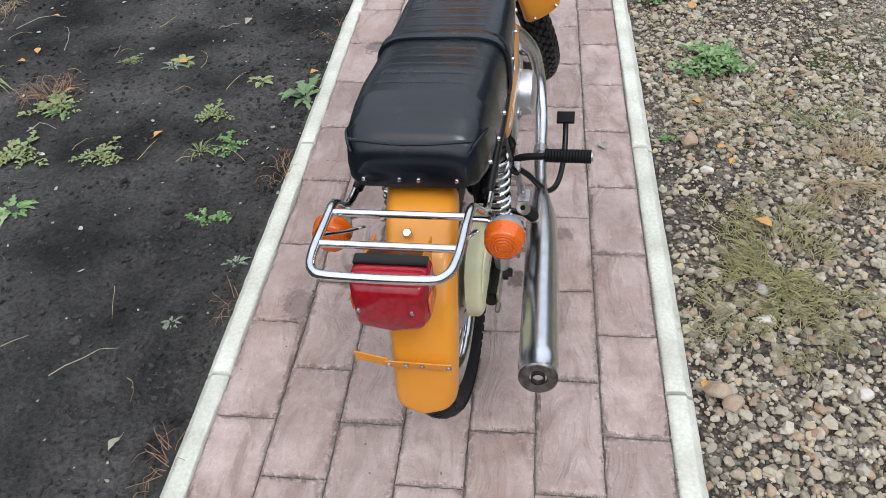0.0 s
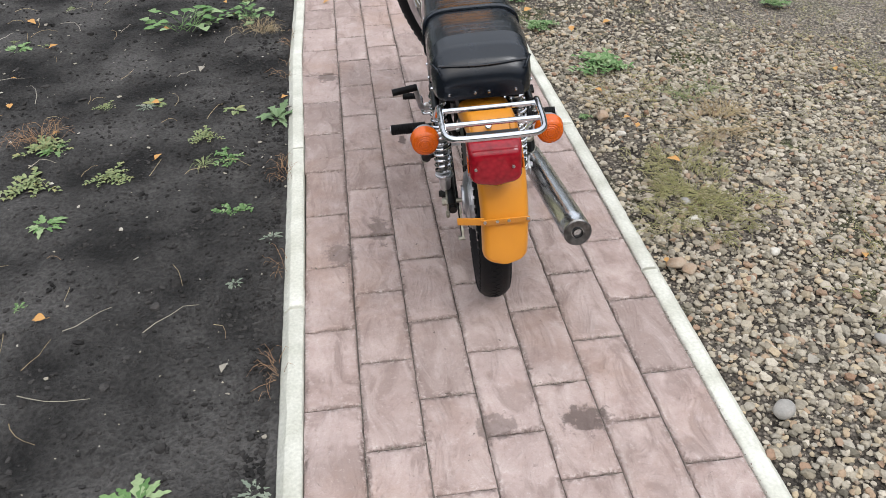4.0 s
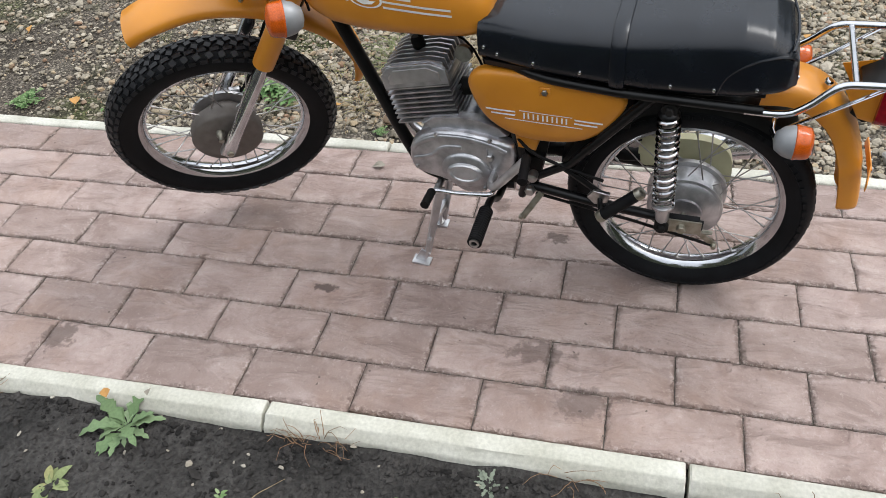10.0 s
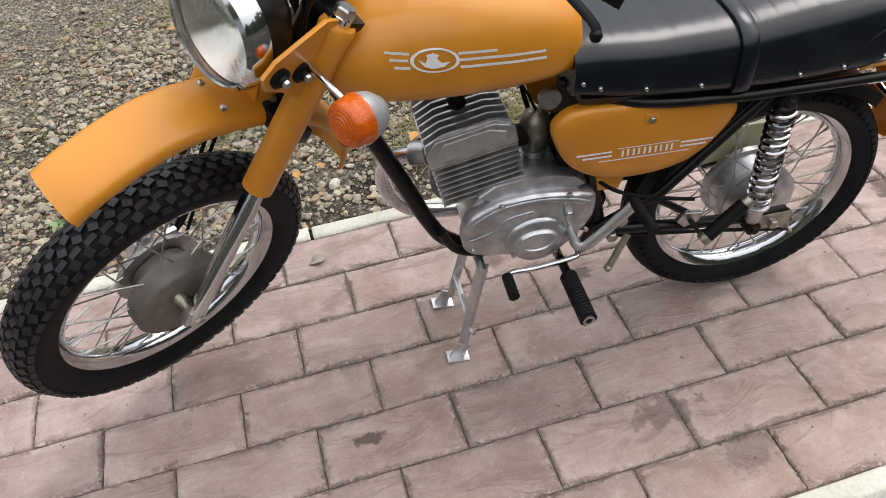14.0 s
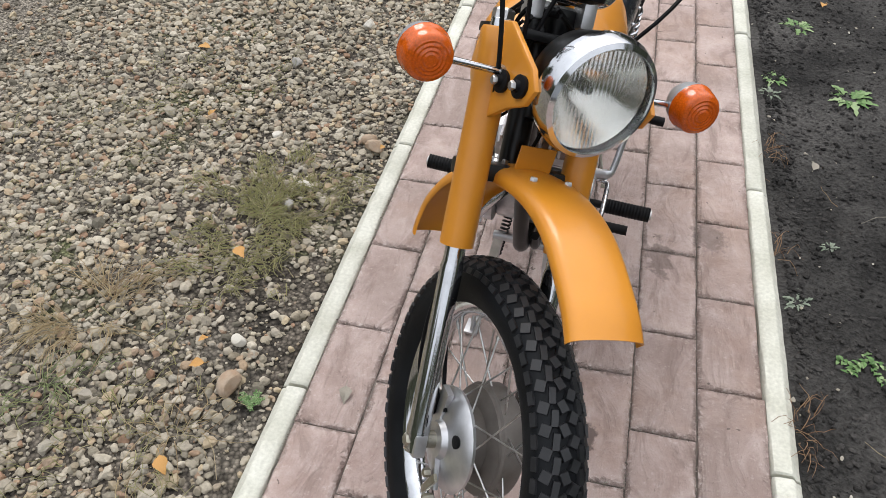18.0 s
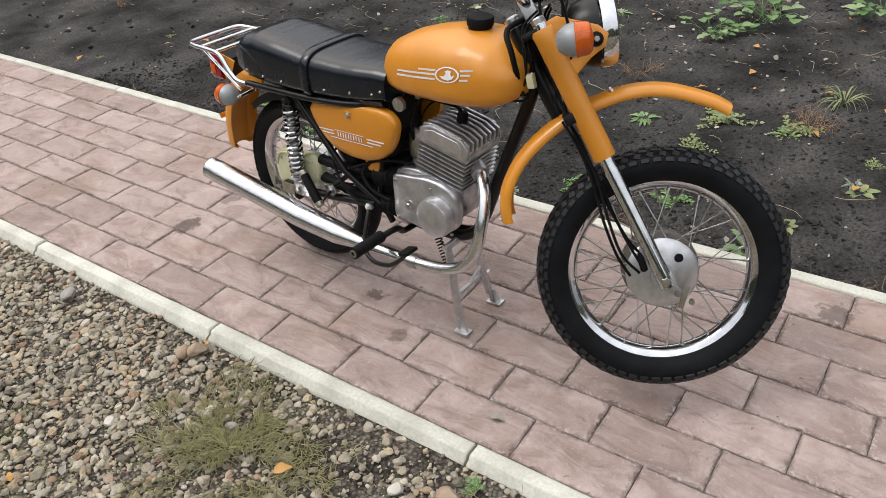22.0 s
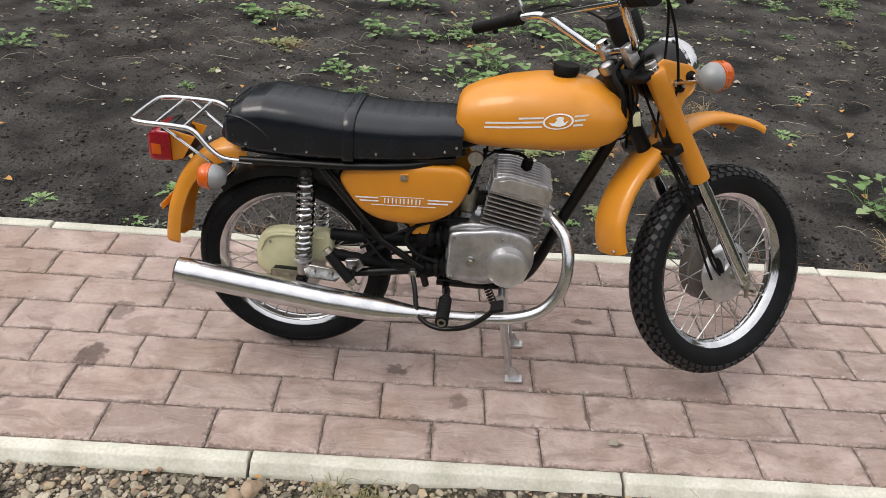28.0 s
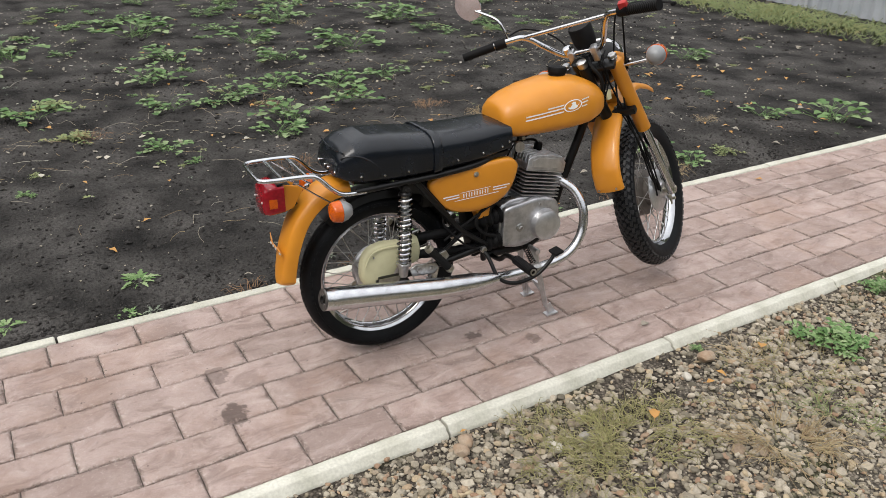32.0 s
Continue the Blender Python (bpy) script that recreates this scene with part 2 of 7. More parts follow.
def slate_tile():
    """Dusky pink concrete paving with split-slate relief, dust in the joints and some drips."""
    m, n, l, b = nodes_of("pink_concrete_paver")
    geo = n.new("ShaderNodeNewGeometry")
    info = n.new("ShaderNodeObjectInfo")
    shift = n.new("ShaderNodeVectorMath")
    shift.operation = "MULTIPLY_ADD"
    comb = n.new("ShaderNodeCombineXYZ")
    for i in range(3):
        l.new(info.outputs["Random"], comb.inputs[i])
    l.new(comb.outputs[0], shift.inputs[0])
    shift.inputs[1].default_value = (17.0, 31.0, 7.0)
    l.new(geo.outputs["Position"], shift.inputs[2])

    def noise_at(scale, detail, vec, rough=0.6, swirl=0.0):
        t = n.new("ShaderNodeTexNoise")
        t.inputs["Scale"].default_value, t.inputs["Detail"].default_value, t.inputs["Roughness"].default_value = scale, detail, rough
        t.inputs["Distortion"].default_value = swirl
        l.new(vec, t.inputs["Vector"])
        return t.outputs[0]

    def rng(src, a, c, lo, hi):
        r = n.new("ShaderNodeMapRange")
        for i, v in enumerate((a, c, lo, hi)):
            r.inputs[1 + i].default_value = v
        l.new(src, r.inputs[0])
        return r.outputs[0]

    def mixc(fac, c1, c2, mode="MIX"):
        x = n.new("ShaderNodeMixRGB")
        x.blend_type = mode
        for sock, v in ((x.inputs[0], fac), (x.inputs[1], c1), (x.inputs[2], c2)):
            if isinstance(v, tuple):
                sock.default_value = (*v, 1)
            elif isinstance(v, float):
                sock.default_value = v
            else:
                l.new(v, sock)
        return x.outputs[0]

    stretch = n.new("ShaderNodeMapping")
    stretch.inputs["Scale"].default_value = (1.0, 0.42, 1.0)
    stretch.inputs["Rotation"].default_value = (0, 0, 0.45)
    l.new(shift.outputs[0], stretch.inputs[0])
    layer = noise_at(14, 6, stretch.outputs[0], 0.58, 0.8)
    # cleft edges: thin lines where one slate layer breaks off to the next
    cleft = n.new("ShaderNodeTexNoise")
    cleft.noise_type = "RIDGED_MULTIFRACTAL"
    for key, v in (("Scale", 11), ("Detail", 5), ("Roughness", 0.55)):
        cleft.inputs[key].default_value = v
    l.new(stretch.outputs[0], cleft.inputs["Vector"])
    cleft = cleft.outputs[0]
    grain = noise_at(230, 6, geo.outputs["Position"], 0.75)
    blotch = noise_at(3.1, 4, geo.outputs["Position"])
    cloud = noise_at(9, 6, shift.outputs[0], 0.65)
    c = mixc(rng(cloud, 0.36, 0.64, 0, 1), (0.312, 0.228, 0.202), (0.468, 0.374, 0.341))
    c = mixc(rng(info.outputs["Random"], 0, 1, 0.0, 0.5), c, (0.350, 0.276, 0.250))
    odd = n.new("ShaderNodeMath")
    odd.operation = "MULTIPLY"
    l.new(info.outputs["Random"], odd.inputs[0])
    odd.inputs[1].default_value = 13.7
    fr = n.new("ShaderNodeMath")
    fr.operation = "FRACT"
    l.new(odd.outputs[0], fr.inputs[0])
    c = mixc(rng(fr.outputs[0], 0.62, 1.0, 0.0, 0.60), c, (0.212, 0.162, 0.144))
    c = mixc(rng(fr.outputs[0], 0.30, 0.0, 0.0, 0.5), c, (0.440, 0.352, 0.326))
    c = mixc(rng(blotch, 0.48, 0.70, 0, 0.55), c, (0.200, 0.150, 0.132))
    # relief shading put into the colour: raised layers paler, hollows and clefts darker
    c = mixc(rng(layer, 0.54, 0.68, 0, 0.45), c, (0.500, 0.415, 0.385))
    c = mixc(rng(layer, 0.47, 0.36, 0, 0.52), c, (0.190, 0.136, 0.118))
    c = mixc(rng(cleft, 1.05, 1.6, 0.0, 0.65), c, (0.150, 0.106, 0.090))
    fleck = noise_at(70, 6, shift.outputs[0], 0.75)
    c = mixc(rng(fleck, 0.56, 0.70, 0.0, 0.38), c, (0.199, 0.143, 0.123))
    c = mixc(rng(fleck, 0.43, 0.31, 0.0, 0.32), c, (0.620, 0.538, 0.503))
    c = mixc(rng(grain, 0.40, 0.62, 0.0, 0.20), c, (0.215, 0.160, 0.138))
    # crumbling, flecked rims: the distance to the paver's own edge, roughened
    own = n.new("ShaderNodeTexCoord")
    sep = n.new("ShaderNodeSeparateXYZ")
    l.new(own.outputs["Object"], sep.inputs[0])

    def op(kind, a, b_):
        x = n.new("ShaderNodeMath")
        x.operation = kind
        for sock, v in ((x.inputs[0], a), (x.inputs[1], b_)):
            if isinstance(v, float):
                sock.default_value = v
            else:
                l.new(v, sock)
        return x.outputs[0]

    rim = op("MINIMUM", op("SUBTRACT", 0.0745, op("ABSOLUTE", sep.outputs[0], 0.0)), op("SUBTRACT", 0.1515, op("ABSOLUTE", sep.outputs[1], 0.0)))
    crumb = noise_at(85, 4, shift.outputs[0], 0.7, 0.6)
    worn = rng(noise_at(7, 3, shift.outputs[0], 0.6), 0.40, 0.66, 0.04, 0.42)
    ragged = op("ADD", op("MULTIPLY", rng(rim, 0.0, 0.016, 1.0, 0.0), worn), crumb)
    c = mixc(rng(ragged, 0.70, 0.90, 0.0, 0.5), c, (0.165, 0.120, 0.100))
    pale = op("MULTIPLY", rng(rim, 0.0, 0.020, 1.0, 0.0), rng(crumb, 0.48, 0.36, 0.0, 0.8))
    c = mixc(pale, c, (0.520, 0.445, 0.410))
    earth = noise_at(1.9, 5, geo.outputs["Position"], 0.7)
    c = mixc(rng(earth, 0.50, 0.72, 0.0, 0.50), c, (0.300, 0.190, 0.135))
    pits = noise_at(30, 2, shift.outputs[0])
    c = mixc(rng(pits, 0.735, 0.75, 0.0, 0.7), c, (0.088, 0.068, 0.058))
    # footprints and oil drips, at their places on the path
    for (x, y, sx, sy, k) in ((-0.012, 0.597, 0.075, 0.06, 0.75), (-0.245, 0.60, 0.07, 0.055, 0.5), (-0.338, 2.150, 0.020, 0.045, 0.8),
                              (-0.03, 1.53, 0.03, 0.045, 0.7), (-0.634, 2.837, 0.06, 0.06, 0.6), (-0.476, 1.52, 0.045, 0.10, 0.5), (0.1, 1.72, 0.05, 0.03, 0.45), (-0.614, 1.40, 0.06, 0.08, 0.45)):
        d = n.new("ShaderNodeVectorMath")
        d.operation = "SUBTRACT"
        l.new(geo.outputs["Position"], d.inputs[0])
        d.inputs[1].default_value = (x, y, 0)
        s = n.new("ShaderNodeVectorMath")
        s.operation = "MULTIPLY"
        l.new(d.outputs[0], s.inputs[0])
        s.inputs[1].default_value = (1 / sx, 1 / sy, 0)
        q = n.new("ShaderNodeVectorMath")
        q.operation = "LENGTH"
        l.new(s.outputs[0], q.inputs[0])
        wob = n.new("ShaderNodeMath")
        wob.operation = "MULTIPLY_ADD"
        l.new(noise_at(34, 4, geo.outputs["Position"]), wob.inputs[0])
        wob.inputs[1].default_value = 2.2
        wob.inputs[2].default_value = -1.1
        add = n.new("ShaderNodeMath")
        l.new(q.outputs["Value"], add.inputs[0])
        l.new(wob.outputs[0], add.inputs[1])
        c = mixc(rng(add.outputs[0], 0.6, 0.9, k, 0.0), c, (0.075, 0.055, 0.048))
    l.new(c, b.inputs["Base Color"])
    l.new(rng(cloud, 0.3, 0.7, 0.55, 0.85), b.inputs["Roughness"])
    b.inputs["Specular IOR Level"].default_value = 0.2
    b1 = n.new("ShaderNodeBump")
    b1.inputs["Strength"].default_value, b1.inputs["Distance"].default_value = 1.0, 0.021
    l.new(layer, b1.inputs["Height"])
    b3 = n.new("ShaderNodeBump")
    b3.invert = True
    b3.inputs["Strength"].default_value, b3.inputs["Distance"].default_value = 0.9, 0.0055
    l.new(cleft, b3.inputs["Height"])
    l.new(b1.outputs[0], b3.inputs["Normal"])
    b2 = n.new("ShaderNodeBump")
    b2.inputs["Strength"].default_value, b2.inputs["Distance"].default_value = 0.45, 0.002
    l.new(grain, b2.inputs["Height"])
    l.new(b3.outputs[0], b2.inputs["Normal"])
    b4 = n.new("ShaderNodeBump")
    b4.invert = True
    b4.inputs["Strength"].default_value, b4.inputs["Distance"].default_value = 1.0, 0.004
    l.new(rng(ragged, 0.62, 0.95, 0.0, 1.0), b4.inputs["Height"])
    l.new(b2.outputs[0], b4.inputs["Normal"])
    l.new(b4.outputs[0], b.inputs["Normal"])
    return m


TILE = slate_tile()
KERB = surface("weathered_pale_concrete", (0.43, 0.425, 0.36), (0.58, 0.575, 0.51), 7, 0.75, 0, 0.3, 110, 0.95, fine=0.28, rand=0.06, dist=0.003, spec=0.15)
SOIL = surface("damp_black_soil", (0.015, 0.0144, 0.0138), (0.076, 0.072, 0.068), 2.6, 0.85, 0, 1.0, 75, 1.0, fine=0.95, dist=0.022, spec=0.15)
CLOD = surface("soil_crumb", (0.016, 0.0152, 0.0146), (0.060, 0.056, 0.053), 9, 0.9, 0, 0.6, 150, 1.0, fine=0.4, dist=0.004, spec=0.15)


def trodden_dirt():
    """Grey-brown dirt with embedded grit, mossy, damp and clay-coloured patches."""
    m, n, l, b = nodes_of("trodden_gritty_dirt")
    geo = n.new("ShaderNodeNewGeometry")

    def patch(scale, lo, hi, detail=5, offset=0.0):
        mp = n.new("ShaderNodeMapping")
        mp.inputs["Location"].default_value = (offset, offset * 0.7, 0)
        l.new(geo.outputs["Position"], mp.inputs[0])
        t = n.new("ShaderNodeTexNoise")
        t.inputs["Scale"].default_value, t.inputs["Detail"].default_value, t.inputs["Roughness"].default_value = scale, detail, 0.65
        l.new(mp.outputs[0], t.inputs["Vector"])
        r = n.new("ShaderNodeMapRange")
        r.inputs[1].default_value, r.inputs[2].default_value = lo, hi
        l.new(t.outputs[0], r.inputs[0])
        return r.outputs[0], t.outputs[0]

    def over(fac, below, tone):
        x = n.new("ShaderNodeMixRGB")
        l.new(fac, x.inputs[0])
        if isinstance(below, tuple):
            x.inputs[1].default_value = (*below, 1)
        else:
            l.new(below, x.inputs[1])
        x.inputs[2].default_value = (*tone, 1)
        return x.outputs[0]

    c = over(patch(9, 0.35, 0.65)[0], (0.075, 0.064, 0.052), (0.145, 0.125, 0.102))
    c = over(patch(1.3, 0.54, 0.68, 5, 3.0)[0], c, (0.20, 0.178, 0.145))
    c = over(patch(1.7, 0.53, 0.66, 6, 9.0)[0], c, (0.085, 0.092, 0.042))
    c = over(patch(2.3, 0.56, 0.66, 6, 17.0)[0], c, (0.034, 0.030, 0.026))
    # trodden pale clay away from the path
    place = n.new("ShaderNodeSeparateXYZ")
    l.new(geo.outputs["Position"], place.inputs[0])
    far = n.new("ShaderNodeMapRange")
    far.inputs[1].default_value, far.inputs[2].default_value = 1.1, 2.4
    l.new(place.outputs[0], far.inputs[0])
    clay = n.new("ShaderNodeMath")
    clay.operation = "MULTIPLY"
    l.new(far.outputs[0], clay.inputs[0])
    l.new(patch(0.9, 0.35, 0.6, 6, 21.0)[0], clay.inputs[1])
    c = over(clay.outputs[0], c, (0.255, 0.225, 0.185))
    cells = n.new("ShaderNodeTexVoronoi")
    cells.inputs["Scale"].default_value = 95
    l.new(geo.outputs["Position"], cells.inputs["Vector"])
    k = n.new("ShaderNodeMapRange")
    for i, v in enumerate((0.15, 0.75, 1.45, 0.45)):
        k.inputs[1 + i].default_value = v
    l.new(cells.outputs["Distance"], k.inputs[0])
    tone = n.new("ShaderNodeSeparateColor")
    l.new(cells.outputs["Color"], tone.inputs[0])
    k2 = n.new("ShaderNodeMapRange")
    k2.inputs[3].default_value, k2.inputs[4].default_value = 0.45, 1.55
    l.new(tone.outputs[0], k2.inputs[0])
    mul = n.new("ShaderNodeMath")
    mul.operation = "MULTIPLY"
    l.new(k.outputs[0], mul.inputs[0])
    l.new(k2.outputs[0], mul.inputs[1])
    sc = n.new("ShaderNodeVectorMath")
    sc.operation = "SCALE"
    l.new(c, sc.inputs[0])
    l.new(mul.outputs[0], sc.inputs["Scale"])
    l.new(sc.outputs[0], b.inputs["Base Color"])
    b.inputs["Roughness"].default_value = 0.9
    b.inputs["Specular IOR Level"].default_value = 0.15
    bp = n.new("ShaderNodeBump")
    bp.invert = True
    bp.inputs["Strength"].default_value, bp.inputs["Distance"].default_value = 0.9, 0.006
    l.new(cells.outputs["Distance"], bp.inputs["Height"])
    bq = n.new("ShaderNodeBump")
    bq.inputs["Strength"].default_value, bq.inputs["Distance"].default_value = 0.8, 0.02
    l.new(patch(30, 0.3, 0.7, 7, 5.0)[1], bq.inputs["Height"])
    l.new(bp.outputs[0], bq.inputs["Normal"])
    l.new(bq.outputs[0], b.inputs["Normal"])
    return m


DIRT = trodden_dirt()



def island_tones(name, tones, rough=0.8, bump=0.4):
    """A material whose loose pieces each take one of several tones."""
    m, n, l, b = nodes_of(name)
    geo = n.new("ShaderNodeNewGeometry")
    ramp = n.new("ShaderNodeValToRGB")
    e = ramp.color_ramp.elements
    while len(e) < len(tones):
        e.new(0.5)
    for i, t in enumerate(tones):
        e[i].position = i / (len(tones) - 1)
        e[i].color = (*t, 1)
    l.new(geo.outputs["Random Per Island"], ramp.inputs[0])
    co = n.new("ShaderNodeTexCoord")
    g = n.new("ShaderNodeTexNoise")
    g.inputs["Scale"].default_value, g.inputs["Detail"].default_value = 140, 6
    l.new(co.outputs["Object"], g.inputs["Vector"])
    k = n.new("ShaderNodeMapRange")
    k.inputs[3].default_value, k.inputs[4].default_value = 0.65, 1.35
    l.new(g.outputs[0], k.inputs[0])
    s = n.new("ShaderNodeVectorMath")
    s.operation = "SCALE"
    l.new(ramp.outputs[0], s.inputs[0])
    l.new(k.outputs[0], s.inputs["Scale"])
    l.new(s.outputs[0], b.inputs["Base Color"])
    b.inputs["Roughness"].default_value = rough
    b.inputs["Specular IOR Level"].default_value = 0.2
    bp = n.new("ShaderNodeBump")
    bp.inputs["Strength"].default_value, bp.inputs["Distance"].default_value = bump, 0.003
    l.new(g.outputs[0], bp.inputs["Height"])
    l.new(bp.outputs[0], b.inputs["Normal"])
    return m


STONES = island_tones("gravel_stone", [(0.237, 0.205, 0.153), (0.366, 0.323, 0.246), (0.109, 0.098, 0.076), (0.291, 0.256, 0.196), (0.458, 0.410, 0.331), (0.178, 0.156, 0.118), (0.399, 0.328, 0.221), (0.258, 0.164, 0.109), (0.312, 0.277, 0.211), (0.382, 0.341, 0.273), (0.215, 0.190, 0.143), (0.334, 0.307, 0.256)])
LEAF_G = island_tones("weed_leaf", [(0.058, 0.124, 0.037), (0.098, 0.182, 0.060), (0.15, 0.235, 0.094), (0.24, 0.31, 0.16)], 0.55, 0.2)
LEAF_P = island_tones("pale_weed_leaf", [(0.17, 0.21, 0.095), (0.23, 0.265, 0.125), (0.125, 0.17, 0.07), (0.28, 0.265, 0.12)], 0.6, 0.2)
LEAF_D = island_tones("broad_weed_leaf", [(0.095, 0.155, 0.065), (0.145, 0.215, 0.105), (0.20, 0.27, 0.15)], 0.55, 0.2)
LEAF_S = island_tones("silvery_weed_leaf", [(0.13, 0.16, 0.12), (0.18, 0.21, 0.16), (0.22, 0.25, 0.19)], 0.65, 0.2)
LEAF_Y = island_tones("yellow_fallen_leaf", [(0.46, 0.28, 0.07), (0.52, 0.37, 0.17), (0.42, 0.20, 0.05), (0.54, 0.45, 0.27)], 0.6, 0.2)
STRAW_R = island_tones("reddish_dry_grass", [(0.22, 0.125, 0.07), (0.33, 0.21, 0.12), (0.14, 0.085, 0.055)], 0.8, 0.2)
STRAW = island_tones("dry_stalk", [(0.30, 0.22, 0.12), (0.40, 0.33, 0.20), (0.22, 0.15, 0.09)], 0.8, 0.2)
MOSS = island_tones("knotgrass", [(0.22, 0.22, 0.095), (0.32, 0.305, 0.14), (0.15, 0.14, 0.07), (0.42, 0.37, 0.22)], 0.8, 0.2)
CHIP = island_tones("pale_litter", [(0.33, 0.30, 0.235), (0.25, 0.225, 0.185), (0.44, 0.415, 0.355)], 0.8, 0.2)
SAND = island_tones("joint_sand_grain", [(0.16, 0.135, 0.115), (0.26, 0.22, 0.19), (0.34, 0.30, 0.26), (0.11, 0.09, 0.075)], 0.9, 0.2)
FENCE = surface("galvanised_sheet", (0.42, 0.46, 0.50), (0.50, 0.53, 0.57), 3, 0.45, 0.3, 0.05, 60, 0.6)
WOOD = surface("weathered_post", (0.20, 0.18, 0.15), (0.28, 0.26, 0.22), 8, 0.8, 0, 0.3, 60, 0.9)


# ---- modelling helpers ----
def part(name, bm, material, parent, label="", m=None, smooth=True, sharp=40):
    """One mesh object under a thing or a part."""
    if isinstance(bm, bpy.types.Mesh):
        me = bm
    else:
        bmesh.ops.recalc_face_normals(bm, faces=bm.faces[:])
        me = bpy.data.meshes.new(name)
        bm.to_mesh(me)
        bm.free()
        if smooth:
            me.polygons.foreach_set("use_smooth", [True] * len(me.polygons))
            me.set_sharp_from_angle(angle=radians(sharp))
        me.materials.append(material)
    ob = new(name, me)
    if parent is not None:
        ob.parent = parent
    if m is not None:
        ob.matrix_basis = m
    if label:
        tagged(ob, label)
    return ob


def spline(pts, per=6, closed=False):
    """Points along a Catmull-Rom curve."""
    p = [Vector(q) for q in pts]
    n = len(p)
    out = []
    last = n if closed else n - 1
    for i in range(last):
        a, b, c, d = [p[j % n] if closed else p[max(0, min(n - 1, j))] for j in (i - 1, i, i + 1, i + 2)]
        for k in range(per):
            t = k / per
            out.append(0.5 * ((2 * b) + (c - a) * t + (2 * a - 5 * b + 4 * c - d) * t * t + (3 * b - a - 3 * c + d) * t ** 3))
    if not closed:
        out.append(p[-1])
    return out


def rings(bm, loops, cap=True, closed=False):
    """Skin a row of loops with quads."""
    vs = [[bm.verts.new(v) for v in loop] for loop in loops]
    n = len(vs[0])
    pairs = list(zip(vs, vs[1:])) + ([(vs[-1], vs[0])] if closed else [])
    for a, b in pairs:
        for i in range(n):
            j = (i + 1) % n
            bm.faces.new((a[i], a[j], b[j], b[i]))
    if cap and not closed:
        bm.faces.new(vs[0][::-1])
        bm.faces.new(vs[-1])
    return bm


def tube(pts, r, seg=10, bm=None, cap=True, flat=None):
    """A round rod along points; r may be a list. flat=(a, b) gives an oval section."""
    bm = bm or bmesh.new()
    p = [Vector(q) for q in pts]
    rad = r if isinstance(r, (list, tuple)) else [r] * len(p)
    loops, up = [], None
    for i, q in enumerate(p):
        d = (p[min(i + 1, len(p) - 1)] - p[max(i - 1, 0)]).normalized()
        if up is None:
            up = Vector((0, 0, 1)) if abs(d.z) < 0.9 else Vector((1, 0, 0))
        s = d.cross(up).normalized()
        up = s.cross(d).normalized()
        fa, fb = flat or (1, 1)
        loops.append([q + (s * math.cos(a) * fa + up * math.sin(a) * fb) * rad[i] for a in [2 * math.pi * k / seg for k in range(seg)]])
    return rings(bm, loops, cap)


def lathe(profile, m=None, seg=28, bm=None, closed=False):
    """Turn (radius, height) pairs about z, then place by m."""
    bm = bm or bmesh.new()
    m = m or Matrix()
    loops = [[m @ Vector((max(r, 1e-4) * math.cos(a), max(r, 1e-4) * math.sin(a), h)) for a in [2 * math.pi * k / seg for k in range(seg)]] for r, h in profile]
    return rings(bm, loops, not closed, closed)


def box(size, m=None, bevel=0.003, bm=None):
    """A box with eased edges."""
    out = bm or bmesh.new()
    t = bmesh.new()
    bmesh.ops.create_cube(t, size=1.0, matrix=Matrix.Diagonal((*size, 1)))
    if bevel:
        bmesh.ops.bevel(t, geom=t.edges[:], offset=min(bevel, min(size) * 0.45), segments=2, affect="EDGES", profile=0.7)
    if m is not None:
        bmesh.ops.transform(t, matrix=m, verts=t.verts[:])
    me = bpy.data.meshes.new("tmp")
    t.to_mesh(me)
    t.free()
    out.from_mesh(me)
    bpy.data.meshes.remove(me)
    return out


def at(x, y, z):
    return Matrix.Translation((x, y, z))


TO_X = Matrix.Rotation(radians(90), 4, "Y")     # a lathe's height along +x
TO_Y = Matrix.Rotation(radians(-90), 4, "X")    # a lathe's height along +y


def coil(a, b, r, wire, turns, seg=7):
    """A spring from a to b."""
    a, b = Vector(a), Vector(b)
    d = (b - a).normalized()
    s = d.orthogonal().normalized()
    u = d.cross(s)
    n = int(turns * 14)
    pts = [a + (b - a) * (i / n) + (s * math.cos(2 * math.pi * turns * i / n) + u * math.sin(2 * math.pi * turns * i / n)) * r for i in range(n + 1)]
    return tube(pts, wire, seg)


def slab(outline, x0, x1, dome=0.0, edge=0.006, inset=0.006):
    """A plate with the outline (y, z) between x0 and x1; the x1 face eased and a little domed."""
    bm = bmesh.new()
    cy = sum(p[0] for p in outline) / len(outline)
    cz = sum(p[1] for p in outline) / len(outline)

    def shrink(k, x):
        return [Vector((x, cy + (y - cy) * k, cz + (z - cz) * k)) for y, z in outline]
    size = max(abs(y - cy) for y, z in outline)
    k = 1 - inset / size
    s = 1 if x1 > x0 else -1
    loops = [shrink(1, x0), shrink(1, x1 - s * edge), shrink(1 - (1 - k) * 0.35, x1 - s * edge * 0.4), shrink(k, x1)]
    for q in (0.8, 0.55, 0.28):
        loops.append(shrink(k * q, x1 + s * dome * (1 - q * q)))
    return rings(bm, loops)


def bolt(place, axis, r=0.006, h=0.005, bm=None):
    """A hexagon head."""
    q = Vector(axis).to_track_quat("Z", "Y").to_matrix().to_4x4()
    return lathe([(r * 0.2, -h), (r, -h), (r, h * 0.6), (r * 0.8, h), (r * 0.1, h)], Matrix.Translation(place) @ q, 6, bm)


